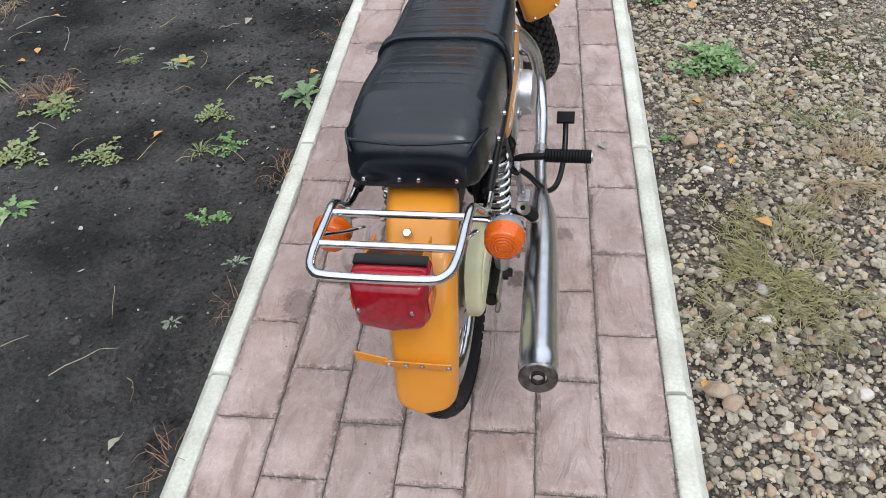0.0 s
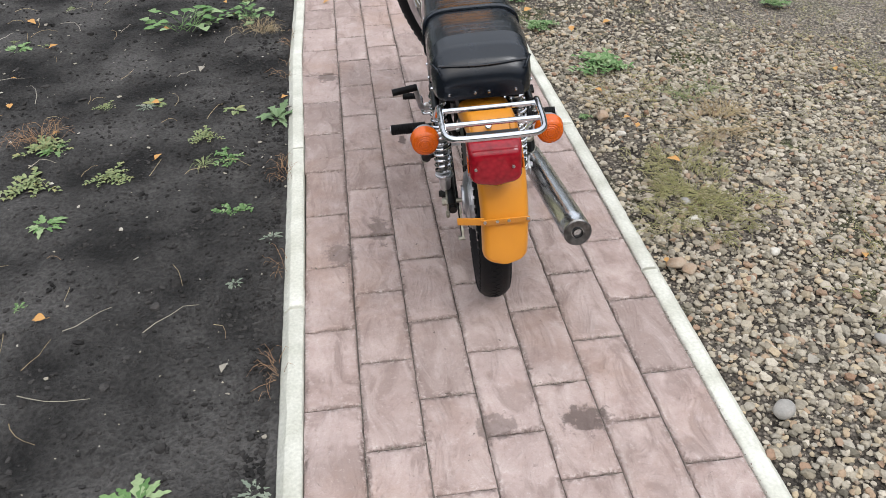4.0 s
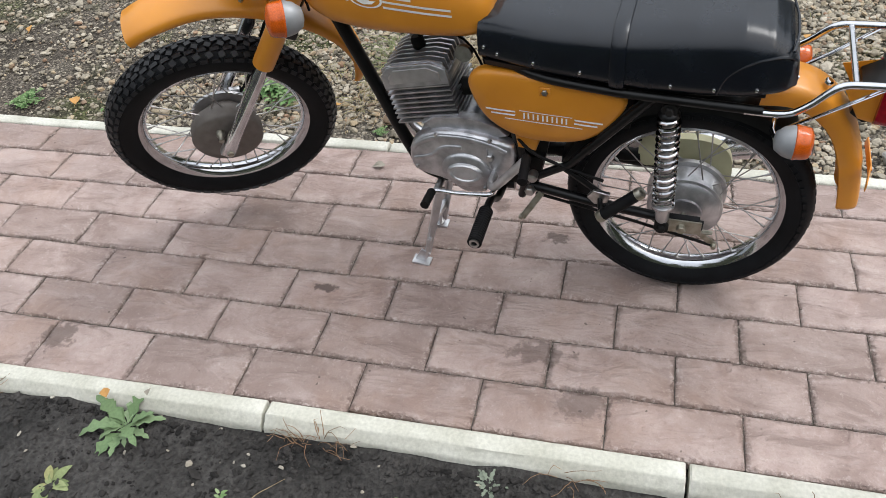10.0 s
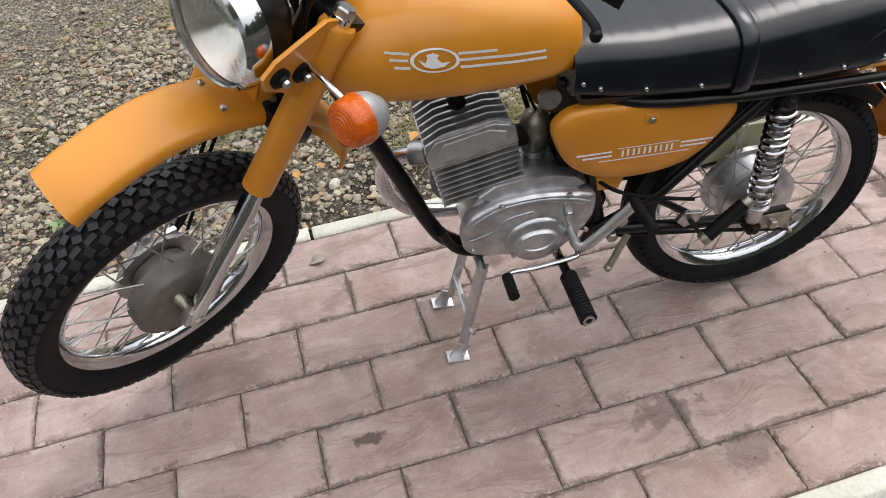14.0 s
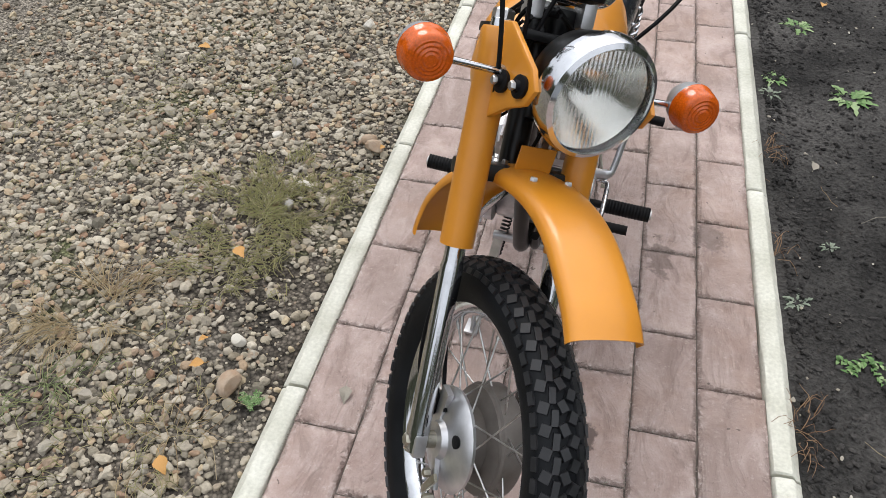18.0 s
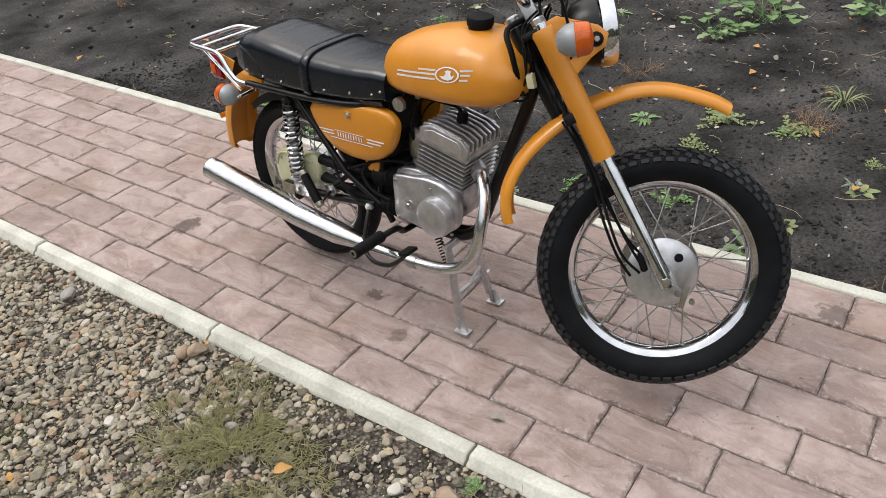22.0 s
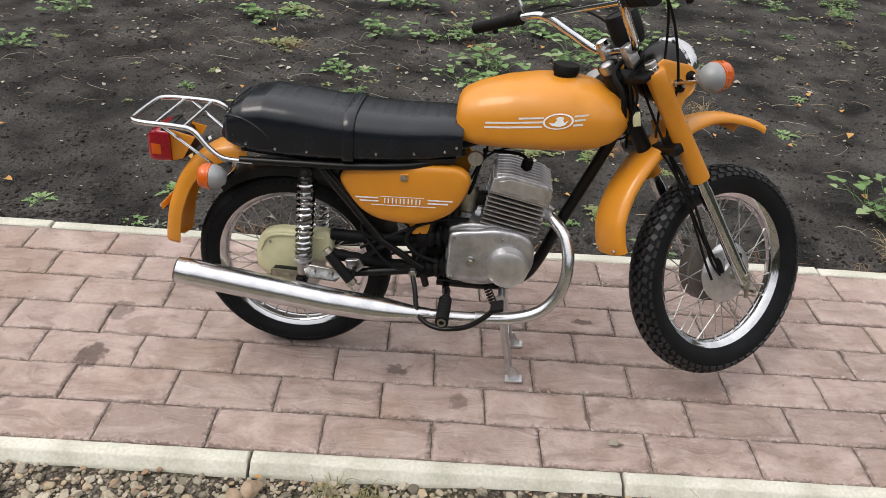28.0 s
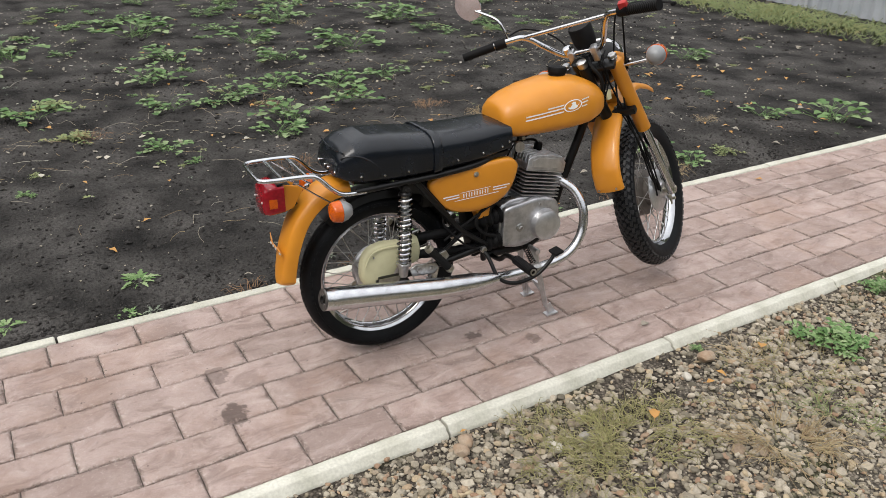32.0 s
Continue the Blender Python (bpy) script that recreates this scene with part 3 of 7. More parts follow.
# ---- the ground: one sheet, sunk under the paving ----
def soil_height(x, y):
    h = -0.035
    if x < -0.79:
        h += 0.03 * noise.noise(Vector((x * 1.3, y * 1.3, 0))) + 0.020 * noise.noise(Vector((x * 5, y * 5, 2))) + 0.009 * noise.noise(Vector((x * 15, y * 15, 5)))
        h += 0.012 * min(1.0, (-0.79 - x) / 1.5)
    elif x > 0.40:
        h += 0.016 * noise.noise(Vector((x * 1.1, y * 1.1, 7))) + 0.006 * noise.noise(Vector((x * 7, y * 7, 3))) + 0.012
    else:
        h = -0.075
    return h


def build_ground():
    """Fine cells near the path, coarse ones out to the horizon."""
    def axis(lo, hi, step):
        near = [lo + step * i for i in range(int(round((hi - lo) / step)) + 1)]
        out, d, a, b = near, step * 2, lo, hi
        while b < 1500:
            a, b = a - d, b + d
            out = [a] + out + [b]
            d *= 1.5
        return out
    xs = sorted(set(axis(-4.6, 3.0, 0.038)) | {-0.795, -0.785, 0.392, 0.402})
    ys = axis(-2.4, 6.6, 0.038)
    verts = [(x, y, soil_height(x, y) if -12 < x < 10 and -10 < y < 16 else -0.035) for x in xs for y in ys]
    ny = len(ys)
    faces = [(i * ny + j, (i + 1) * ny + j, (i + 1) * ny + j + 1, i * ny + j + 1) for i in range(len(xs) - 1) for j in range(ny - 1)]
    me = bpy.data.meshes.new("ground")
    me.from_pydata(verts, [], faces)
    me.materials.append(SOIL)
    me.materials.append(DIRT)
    me.polygons.foreach_set("material_index", [1 if xs[f[0] // ny] > 0 else 0 for f in faces])
    me.polygons.foreach_set("use_smooth", [True] * len(faces))
    return tagged(new("ground", me), "dark dug soil beside trodden grey-brown gravelly dirt", "ground", kind="structure")


build_ground()


# ---- the motorcycle ----
bike = tagged(new("motorcycle"), "orange-yellow motorcycle with black seat, on its centre stand, handlebar turned", "motorcycle")
bike.matrix_basis = BIKE
kx = Vector((math.cos(STEER), math.cos(RAKE) * math.sin(STEER), math.sin(RAKE) * math.sin(STEER)))
ky = Vector((-math.sin(STEER), math.cos(RAKE) * math.cos(STEER), math.sin(RAKE) * math.cos(STEER)))
kz = Vector((0, -math.sin(RAKE), math.cos(RAKE)))
FRONT = Matrix.Translation(WHEEL_F) @ Matrix.Rotation(radians(0.7), 4, 'Y') @ Matrix((kx, ky, kz)).transposed().to_4x4()   # the steered front end: x along the axle, z up the fork


def wheel(name, m, R, rim_r, half, label, lugs, proud=0.0, blocks=None):
    """Tyre with tread lugs, rim, spokes with nipples; the axle is x."""
    sec = [(rim_r - 0.004, half * 0.62), (rim_r + 0.012, half * 0.86), (rim_r + (R - rim_r) * 0.45, half * 1.0), (R - 0.018, half * 0.93), (R - 0.007, half * 0.66), (R - 0.002, half * 0.3)]
    prof = sec + [(r, -h) for r, h in reversed(sec)]
    tyre = part(name, lathe(prof, TO_X, 72, closed=True), TYRE, bike, label, m)
    bm = bmesh.new()
    step = 2 * math.pi * R / lugs
    for i in range(lugs):
        a = 2 * math.pi * i / lugs
        for side in (-1, 1):
            for (x, r, tilt, sx, sy, yaw, off) in ((half * 0.17, R + 0.0005, 5, half * 0.34, step * 0.60, 24, 0.25 * side), (half * 0.44, R - 0.0030, 20, half * 0.26, step * 0.84, -8, 0.25 * side + 0.5), (half * 0.70, R - 0.0105, 40, half * 0.40, step * 0.60, -22, 0.25 * side), (half * 0.95, R - 0.0215, 70, half * 0.26, step * 0.70, 0, 0.25 * side + 0.5)):
                mm = Matrix.Rotation(-(a + off * 2 * math.pi / lugs), 4, "X") @ at(side * x, 0, r + proud) @ Matrix.Rotation(radians(tilt * side), 4, "Y") @ Matrix.Rotation(radians(yaw * side), 4, "Z")
                s = (sx * 0.5, sy * 0.5, 0.0045)
                lo = [bm.verts.new(mm @ Vector((cx * s[0], cy * s[1], -s[2]))) for cx, cy in ((-1, -1), (1, -1), (1, 1), (-1, 1))]
                hi = [bm.verts.new(mm @ Vector((cx * s[0] * 0.86, cy * s[1] * 0.86, s[2] * 0.8))) for cx, cy in ((-1, -1), (1, -1), (1, 1), (-1, 1))]
                bm.faces.new(hi)
                for q in range(4):
                    bm.faces.new((lo[q], lo[(q + 1) % 4], hi[(q + 1) % 4], hi[q]))
    part("tread", bm, blocks or TREAD, tyre, smooth=False)
    rim_w = half * 0.62
    rp = [(rim_r - 0.001, rim_w), (rim_r + 0.006, rim_w + 0.004), (rim_r + 0.009, rim_w + 0.001), (rim_r + 0.006, rim_w - 0.004), (rim_r - 0.012, rim_w - 0.007), (rim_r - 0.021, 0.006), (rim_r - 0.021, -0.006),
          (rim_r - 0.012, -rim_w + 0.007), (rim_r + 0.006, -rim_w + 0.004), (rim_r + 0.009, -rim_w - 0.001), (rim_r + 0.006, -rim_w - 0.004), (rim_r - 0.001, -rim_w), (rim_r - 0.016, -rim_w + 0.006), (rim_r - 0.026, -0.006), (rim_r - 0.026, 0.006), (rim_r - 0.016, rim_w - 0.006)]
    part("rim", lathe(rp, TO_X, 72, closed=True), CHROME, tyre, "bright chromed steel rim")
    meshes = {}
    for i in range(36):
        side, lead = (1 if i % 2 else -1), (1 if (i // 2) % 2 else -1)
        key = (side, lead)
        if key not in meshes:
            ha = radians(52) * lead
            a = Vector((side * 0.036, math.sin(ha) * 0.056, math.cos(ha) * 0.056))
            b = Vector((side * 0.004, 0, rim_r - 0.022))
            d = (b - a).normalized()
            sp = tube([a, b], 0.0017, 6)
            tube([b - d * 0.016, b], 0.0032, 6, sp)
            meshes[key] = sp
        if not isinstance(meshes[key], bpy.types.Mesh):
            first = part("spoke", meshes[key], DULL, tyre, m=Matrix.Rotation(2 * math.pi * i / 36, 4, "X"))
            meshes[key] = first.data
        else:
            part("spoke", meshes[key], DULL, tyre, m=Matrix.Rotation(2 * math.pi * i / 36, 4, "X"))
    return tyre


REAR_M = Matrix.Translation(WHEEL_R)
rear = wheel("rear_wheel", REAR_M, 0.293, 0.232, 0.043, "black road tyre on a chromed spoked wheel", 72, -0.0048, TYRE)
front = wheel("front_wheel", FRONT, 0.309, 0.236, 0.043, "black knobbly tyre on a chromed spoked wheel, off the ground", 62)

# front hub: bare brake plate on one side, painted drum on the other
part("hub", lathe([(0.018, -0.068), (0.060, -0.066), (0.092, -0.060), (0.097, -0.054), (0.097, -0.020), (0.092, -0.017), (0.092, -0.012), (0.060, -0.006), (0.060, 0.026), (0.018, 0.03)], TO_X, 40), DRUM, front, "grey-brown painted brake drum")
bp_ = lathe([(0.012, 0.028), (0.088, 0.028), (0.090, 0.034), (0.084, 0.041), (0.060, 0.048), (0.034, 0.052), (0.030, 0.062), (0.012, 0.064)], TO_X, 40)
box((0.012, 0.030, 0.085), at(0.050, -0.02, 0.045) @ Matrix.Rotation(radians(-16), 4, "X"), 0.004, bp_)
box((0.010, 0.018, 0.075), at(0.056, 0.012, -0.045) @ Matrix.Rotation(radians(18), 4, "X"), 0.004, bp_)
part("brake_plate", bp_, ALU2, front, "cast aluminium brake plate")
part("plug", lathe([(0.001, 0.046), (0.011, 0.046), (0.011, 0.051), (0.001, 0.052)], at(0, 0.052, 0.022) @ TO_X, 16), RUBBER, front)
cam_lever = box((0.006, 0.014, 0.060), at(0.066, 0.022, -0.07) @ Matrix.Rotation(radians(-40), 4, "X"), 0.002)
bolt((0.070, 0.012, -0.055), (1, 0, 0), 0.008, 0.006, cam_lever)
bolt((0.070, 0.034, -0.088), (1, 0, 0), 0.007, 0.009, cam_lever)
part("brake_lever", cam_lever, ZINC, front, "zinc-plated brake cam lever")
ax = tube([(-0.116, 0, 0), (0.114, 0, 0)], 0.007, 12)
bolt((0.109, 0, 0), (1, 0, 0), 0.012, 0.007, ax)
bolt((-0.110, 0, 0), (-1, 0, 0), 0.011, 0.008, ax)
lathe([(0.013, -0.088), (0.016, -0.086), (0.016, -0.066), (0.013, -0.064)], TO_X, 16, ax)
lathe([(0.013, 0.060), (0.015, 0.062), (0.015, 0.078), (0.013, 0.080)], TO_X, 16, ax)
part("axle", ax, ZINC, front)
drv = lathe([(0.006, 0), (0.012, 0.002), (0.012, 0.02), (0.007, 0.026), (0.007, 0.04)], at(-0.058, 0.03, 0.03) @ Matrix.Rotation(radians(-90), 4, "Y"), 14)
part("speedometer_drive", drv, ZINC, front)

# rear hub
part("hub", lathe([(0.018, -0.062), (0.050, -0.060), (0.076, -0.055), (0.083, -0.050), (0.083, -0.046), (0.089, -0.044), (0.090, -0.030), (0.086, -0.026), (0.086, 0.014), (0.095, 0.018), (0.096, 0.030), (0.090, 0.034), (0.018, 0.036)], TO_X, 40), ALU, rear, "polished aluminium brake drum")
hubring = lathe([(0.030, -0.066), (0.042, -0.066), (0.044, -0.060), (0.028, -0.060)], TO_X, 32)
part("hub_boss", hubring, ALU, rear)
part("axle", bolt((-0.118, 0, 0), (-1, 0, 0), 0.012, 0.008, bolt((0.105, 0, 0), (1, 0, 0), 0.012, 0.008, tube([(-0.122, 0, 0), (0.112, 0, 0)], 0.007, 12))), ZINC, rear)
arm = box((0.006, 0.016, 0.095), at(-0.074, -0.045, -0.045) @ Matrix.Rotation(radians(-48), 4, "X"), 0.002)
bolt((-0.078, -0.082, -0.078), (-1, 0, 0), 0.007, 0.010, arm)
part("brake_lever", arm, ZINC, rear, "zinc-plated brake cam lever")
part("brake_rod", tube([(-0.075, -0.085, -0.082), (-0.078, 0.12, -0.03), (-0.080, 0.36, 0.02)], 0.004, 8), DARK, rear)

# frame
part("backbone", tube([(0, 0.54, 0.865), (0, 0.36, 0.80), (0, 0.14, 0.70)], 0.021, 12), BLACK, bike)
part("steering_head", lathe([(0.020, -0.09), (0.028, -0.085), (0.028, -0.06), (0.024, -0.05), (0.024, 0.05), (0.028, 0.06), (0.028, 0.085), (0.020, 0.09)], at(-0.02, 0.565, 0.885) @ Matrix.Rotation(RAKE, 4, "X"), 20), BLACK, bike)
part("down_tube", tube(spline([(-0.005, 0.575, 0.82), (0, 0.555, 0.74), (0, 0.47, 0.52), (0, 0.415, 0.37), (0, 0.375, 0.305), (0, 0.30, 0.268), (0, 0.12, 0.262)], 6), 0.017, 12), BLACK, bike, "black frame down tube")
for s in (-1, 1):
    part("seat_rail", tube(spline([(s * 0.05, 0.17, 0.70), (s * 0.105, 0.05, 0.672), (s * 0.118, -0.12, 0.655), (s * 0.120, -0.28, 0.648), (s * 0.120, -0.43, 0.642)], 6), 0.0105, 10), BLACK, bike)
    part("rear_stay", tube([(s * 0.112, -0.215, 0.645), (s * 0.104, -0.04, 0.432), (s * 0.085, 0.08, 0.345)], 0.0105, 10), BLACK, bike)
    gus = slab([(-0.285, 0.648), (-0.20, 0.650), (-0.10, 0.528), (-0.122, 0.520), (-0.200, 0.600), (-0.262, 0.612)], s * 0.104, s * 0.110, 0, 0.002, 0.003)
    part("gusset", gus, BLACK, bike)
    part("swingarm", box((0.020, 0.075, 0.034), at(s * 0.097, -0.315, 0.290), 0.004, tube([(s * 0.086, 0.06, 0.338), (s * 0.094, -0.12, 0.312), (s * 0.096, -0.36, 0.286)], 0.0125, 10)), BLACK, bike)
    part("seat_post", tube([(s * 0.07, 0.13, 0.69), (s * 0.075, 0.10, 0.50), (s * 0.075, 0.07, 0.36), (s * 0.05, 0.09, 0.27)], 0.011, 10), BLACK, bike)
    part("swingarm_pivot", bolt((s * 0.112, 0.055, 0.340), (s, 0, 0), 0.013, 0.008), DULL, bike)
    part("chain_adjuster", bolt((s * 0.112, -0.372, 0.282), (0, -1, 0), 0.006, 0.012, box((0.005, 0.085, 0.038), at(s * 0.110, -0.315, 0.288), 0.002)), ZINC, bike)
    part("frame_strut", tube([(s * 0.106, -0.03, 0.42), (s * 0.10, -0.13, 0.34)], 0.008, 8), BLACK, bike)

# box and filter between the side panels, inner mudguard
part("air_box", box((0.16, 0.22, 0.165), at(0, 0.02, 0.585) @ Matrix.Rotation(radians(2), 4, "X"), 0.02), DARK, bike)
part("lower_guard", slab([(0.03, 0.49), (0.095, 0.49), (0.088, 0.458), (0.045, 0.452)], 0.05, 0.088, 0, 0.004, 0.004), PAINT, bike)
part("lower_guard", slab([(0.03, 0.49), (0.095, 0.49), (0.088, 0.452), (0.045, 0.446)], -0.05, -0.088, 0, 0.004, 0.004), PAINT, bike)
inner = bmesh.new()
loops = []
for k in range(15):
    a = radians(20 + 110 * k / 14)
    c = WHEEL_R + Vector((0, math.cos(a), math.sin(a))) * 0.325
    n_ = Vector((0, math.cos(a), math.sin(a)))
    loops.append([c + Vector((x, 0, 0)) - n_ * d for x, d in ((-0.062, 0.03), (-0.055, 0.005), (0, 0), (0.055, 0.005), (0.062, 0.03), (0.058, 0.03), (0.05, 0.008), (0, 0.004), (-0.05, 0.008), (-0.058, 0.03))])
part("inner_mudguard", rings(inner, loops), BLACK, bike)


# rear mudguard
def guard(path, widths, depth, thick, crown=0.012, skew=0.0, tip=0.0):
    """A curved sheet with turned-down sides along (y, z) points."""
    pts = spline([(0, y, z) for y, z in path], 14)
    bm = bmesh.new()
    n = len(pts)
    loops = []
    for i, p in enumerate(pts):
        d = (pts[min(i + 1, n - 1)] - pts[max(i - 1, 0)]).normalized()
        up = Vector((1, 0, 0)).cross(d)
        t = i / (n - 1)
        p = p + Vector((skew * (1 - t ** 3) - 0.3 * skew * max(0, 1 - 3 * t), 0, 0))
        ease = math.sqrt(1 - (1 - min(1, (t + 0.008) / tip)) ** 2) if tip else 1.0
        w = (widths[0] + (widths[1] - widths[0]) * t) * ease
        prof = []
        for q in range(25):
            u = -1 + q / 12
            x = math.copysign(min(1, abs(u) * 1.18), u) * w
            drop = crown * u * u + depth * ease * max(0, abs(u) - 0.72) / 0.28
            prof.append((x, -drop))
        outer = [p + Vector((x, 0, 0)) + up * h for x, h in prof]
        innr = [p + Vector((x * (1 - thick / w), 0, 0)) + up * (h - thick) for x, h in reversed(prof)]
        loops.append(outer + innr)
    return rings(bm, loops)


mud = part("rear_mudguard", guard([(-0.690, 0.330), (-0.682, 0.39), (-0.664, 0.47), (-0.625, 0.560), (-0.566, 0.625), (-0.50, 0.658), (-0.43, 0.666)], (0.056, 0.066), 0.034, 0.0022, 0.014, 0.024, 0.085), PAINT, bike, "orange-yellow steel mudguard")
strip = box((0.118, 0.003, 0.018), at(0.020, -0.6805, 0.454) @ Matrix.Rotation(radians(10), 4, "X"), 0.0012, box((0.066, 0.003, 0.020), at(-0.064, -0.674, 0.457) @ Matrix.Rotation(radians(-10), 4, "Z"), 0.0012))
part("number_plate_bracket", strip, PAINT, mud, "narrow painted cross strip with a bent tab")
for x in (-0.030, 0.000, 0.028, 0.075):
    part("screw", bolt((x, -0.684, 0.457), (0, -1, 0), 0.0045, 0.003), DULL, mud)
part("screw", bolt((0.0, -0.555, 0.647), (0, -0.5, 0.85), 0.009, 0.005), CHROME, mud)

# tail lamp, between two triangular painted plates
for s in (-1, 1):
    part("lamp_plate", slab([(-0.662, 0.682), (-0.578, 0.664), (-0.618, 0.596), (-0.662, 0.584)], s * 0.046, s * 0.0485, 0, 0.0008, 0.001), PAINT, mud)
tail = part("tail_lamp", slab([(-0.650, 0.684), (-0.614, 0.662), (-0.602, 0.606), (-0.630, 0.586), (-0.652, 0.594)], -0.046, 0.046, 0, 0.004, 0.004), BLACK, bike, "black lamp base")
bm = bmesh.new()
lo = [(-0.648, 0.063, 0.592, 0.680), (-0.680, 0.063, 0.588, 0.681), (-0.698, 0.061, 0.587, 0.676), (-0.711, 0.056, 0.591, 0.664), (-0.715, 0.049, 0.597, 0.655)]
loops = []
for y, w, z0, z1 in lo:
    c, r = Vector((0, y, (z0 + z1) / 2)), (w, (z1 - z0) / 2)
    loop = []
    for k in range(28):
        a = 2 * math.pi * k / 28
        ca, sa = math.cos(a), math.sin(a)
        px = math.copysign(abs(ca) ** 0.22, ca)
        sag = 0.015 * (1 - px * px) if sa < 0 else 0.0
        loop.append(c + Vector((px * r[0], 0, math.copysign(abs(sa) ** 0.22, sa) * r[1] - sag)))
    loops.append(loop)
part("lens", rings(bm, loops), RED, tail, "glossy deep red plastic lens")
part("visor", box((0.120, 0.020, 0.008), at(0, -0.660, 0.6825) @ Matrix.Rotation(radians(8), 4, "X"), 0.004), BLACK, tail, "black rim over the lens")
for s in (-1, 1):
    part("side_window", box((0.003, 0.026, 0.030), at(s * 0.0630, -0.686, 0.624), 0.001), AMBER, tail, "amber side window")
for x in (-0.043, 0.043):
    part("screw", bolt((x - 0.004, -0.716, 0.626), (0, -1, 0), 0.004, 0.003), DULL, tail)


# indicators
def indicator(m, stalk, name="indicator"):
    """Round amber lamp facing +y of m, on a chromed stalk."""
    body = part(name, lathe([(0.006, -0.040), (0.020, -0.036), (0.032, -0.020), (0.0365, -0.004), (0.0365, 0.002), (0.030, 0.002)], m @ TO_Y, 28), GREY, bike, "grey plastic indicator housing")
    ln = lathe([(0.036, 0.000), (0.0385, 0.002), (0.0385, 0.006), (0.0372, 0.008), (0.0366, 0.018), (0.0345, 0.029), (0.0320, 0.0330), (0.0290, 0.0340), (0.0265, 0.0358), (0.0235, 0.0352), (0.0205, 0.0372), (0.0175, 0.0362), (0.0145, 0.0384), (0.0115, 0.0374), (0.0085, 0.0392), (0.0055, 0.0384), (0.002, 0.0398)], m @ TO_Y, 28)
    part("lens", ln, AMBER, body, "ribbed amber lens")
    part("stalk", tube(stalk, 0.0055, 10), CHROME, body, "chromed stalk")
    part("nut", bolt(stalk[-1], Vector(stalk[-1]) - Vector(stalk[0]), 0.010, 0.005), DULL, body)


for s in (-1, 1):
    indicator(pose(s * 0.156, -0.496, 0.600, 0, 0, 180) @ Matrix.Scale(0.94, 4), [(s * 0.15, -0.465, 0.594), (s * 0.118, -0.455, 0.598), (s * 0.07, -0.46, 0.602)])
    indicator(FRONT @ at(s * 0.231 - 0.004, 0.054, 0.614) @ Matrix.Rotation(-RAKE + radians(12), 4, "X"), [FRONT @ Vector((s * 0.215, 0.044, 0.609)), FRONT @ Vector((s * 0.10, 0.044, 0.606))])

# luggage rack
RK = 0.0075
side = [(0.122, -0.395, 0.640), (0.124, -0.47, 0.642), (0.122, -0.51, 0.665), (0.116, -0.555, 0.708), (0.114, -0.60, 0.716), (0.112, -0.688, 0.717), (0.100, -0.725, 0.717), (0.065, -0.735, 0.717)]
full = side + [(-x, y, z) for x, y, z in reversed(side)]
rack = part("luggage_rack", tube(spline(full, 6), RK, 12), CHROME, bike, "chromed tubular luggage rack")
part("crossbar", tube([(-0.113, -0.663, 0.715), (0.113, -0.663, 0.715)], 0.0065, 10), CHROME, rack)
part("crossbar", tube([(-0.115, -0.585, 0.713), (0.115, -0.585, 0.713)], 0.0065, 10), CHROME, rack)
for s in (-1, 1):
    part("strut", tube([(s * 0.112, -0.640, 0.712), (s * 0.106, -0.56, 0.650), (s * 0.104, -0.487, 0.598)], 0.0045, 8, flat=(1.5, 0.7)), CHROME, rack)

# seat
def seat_section(y):
    """Half width, bottom and top of the seat at y."""
    w = np.interp(y, [-0.482, -0.464, -0.42, -0.30, -0.10, 0.05, 0.165], [0.098, 0.114, 0.124, 0.130, 0.128, 0.122, 0.110])
    z0 = np.interp(y, [-0.482, -0.45, -0.38, -0.2, 0.0, 0.165], [0.688, 0.674, 0.660, 0.662, 0.678, 0.700])
    z1 = np.interp(y, [-0.482, -0.476, -0.458, -0.425, -0.37, -0.28, -0.15, 0.0, 0.12, 0.165], [0.726, 0.754, 0.779, 0.800, 0.811, 0.806, 0.792, 0.790, 0.796, 0.794])
    return w, z0, z1


def seat_loop(y, grow=0.0, n=44, groove=True):
    w, z0, z1 = seat_section(y)
    c, h = (z0 + z1) / 2, (z1 - z0) / 2
    loop = []
    for k in range(n):
        a = 2 * math.pi * k / n
        ca, sa = math.cos(a), math.sin(a)
        e = 0.42 if sa > 0 else 0.22
        x = math.copysign(abs(ca) ** e, ca) * (w + grow) * (1 - 0.10 * max(0, sa))
        z = math.copysign(abs(sa) ** (0.55 if sa > 0 else 0.3), sa) * (h + grow)
        if groove and sa > 0.55 and abs(x) < w * 0.66:
            ph = ((y + 0.5) / 0.036) % 1.0
            z -= 0.0006 * math.exp(-((ph - 0.5) / 0.07) ** 2)
        loop.append(Vector((x, y, c + z)))
    return loop


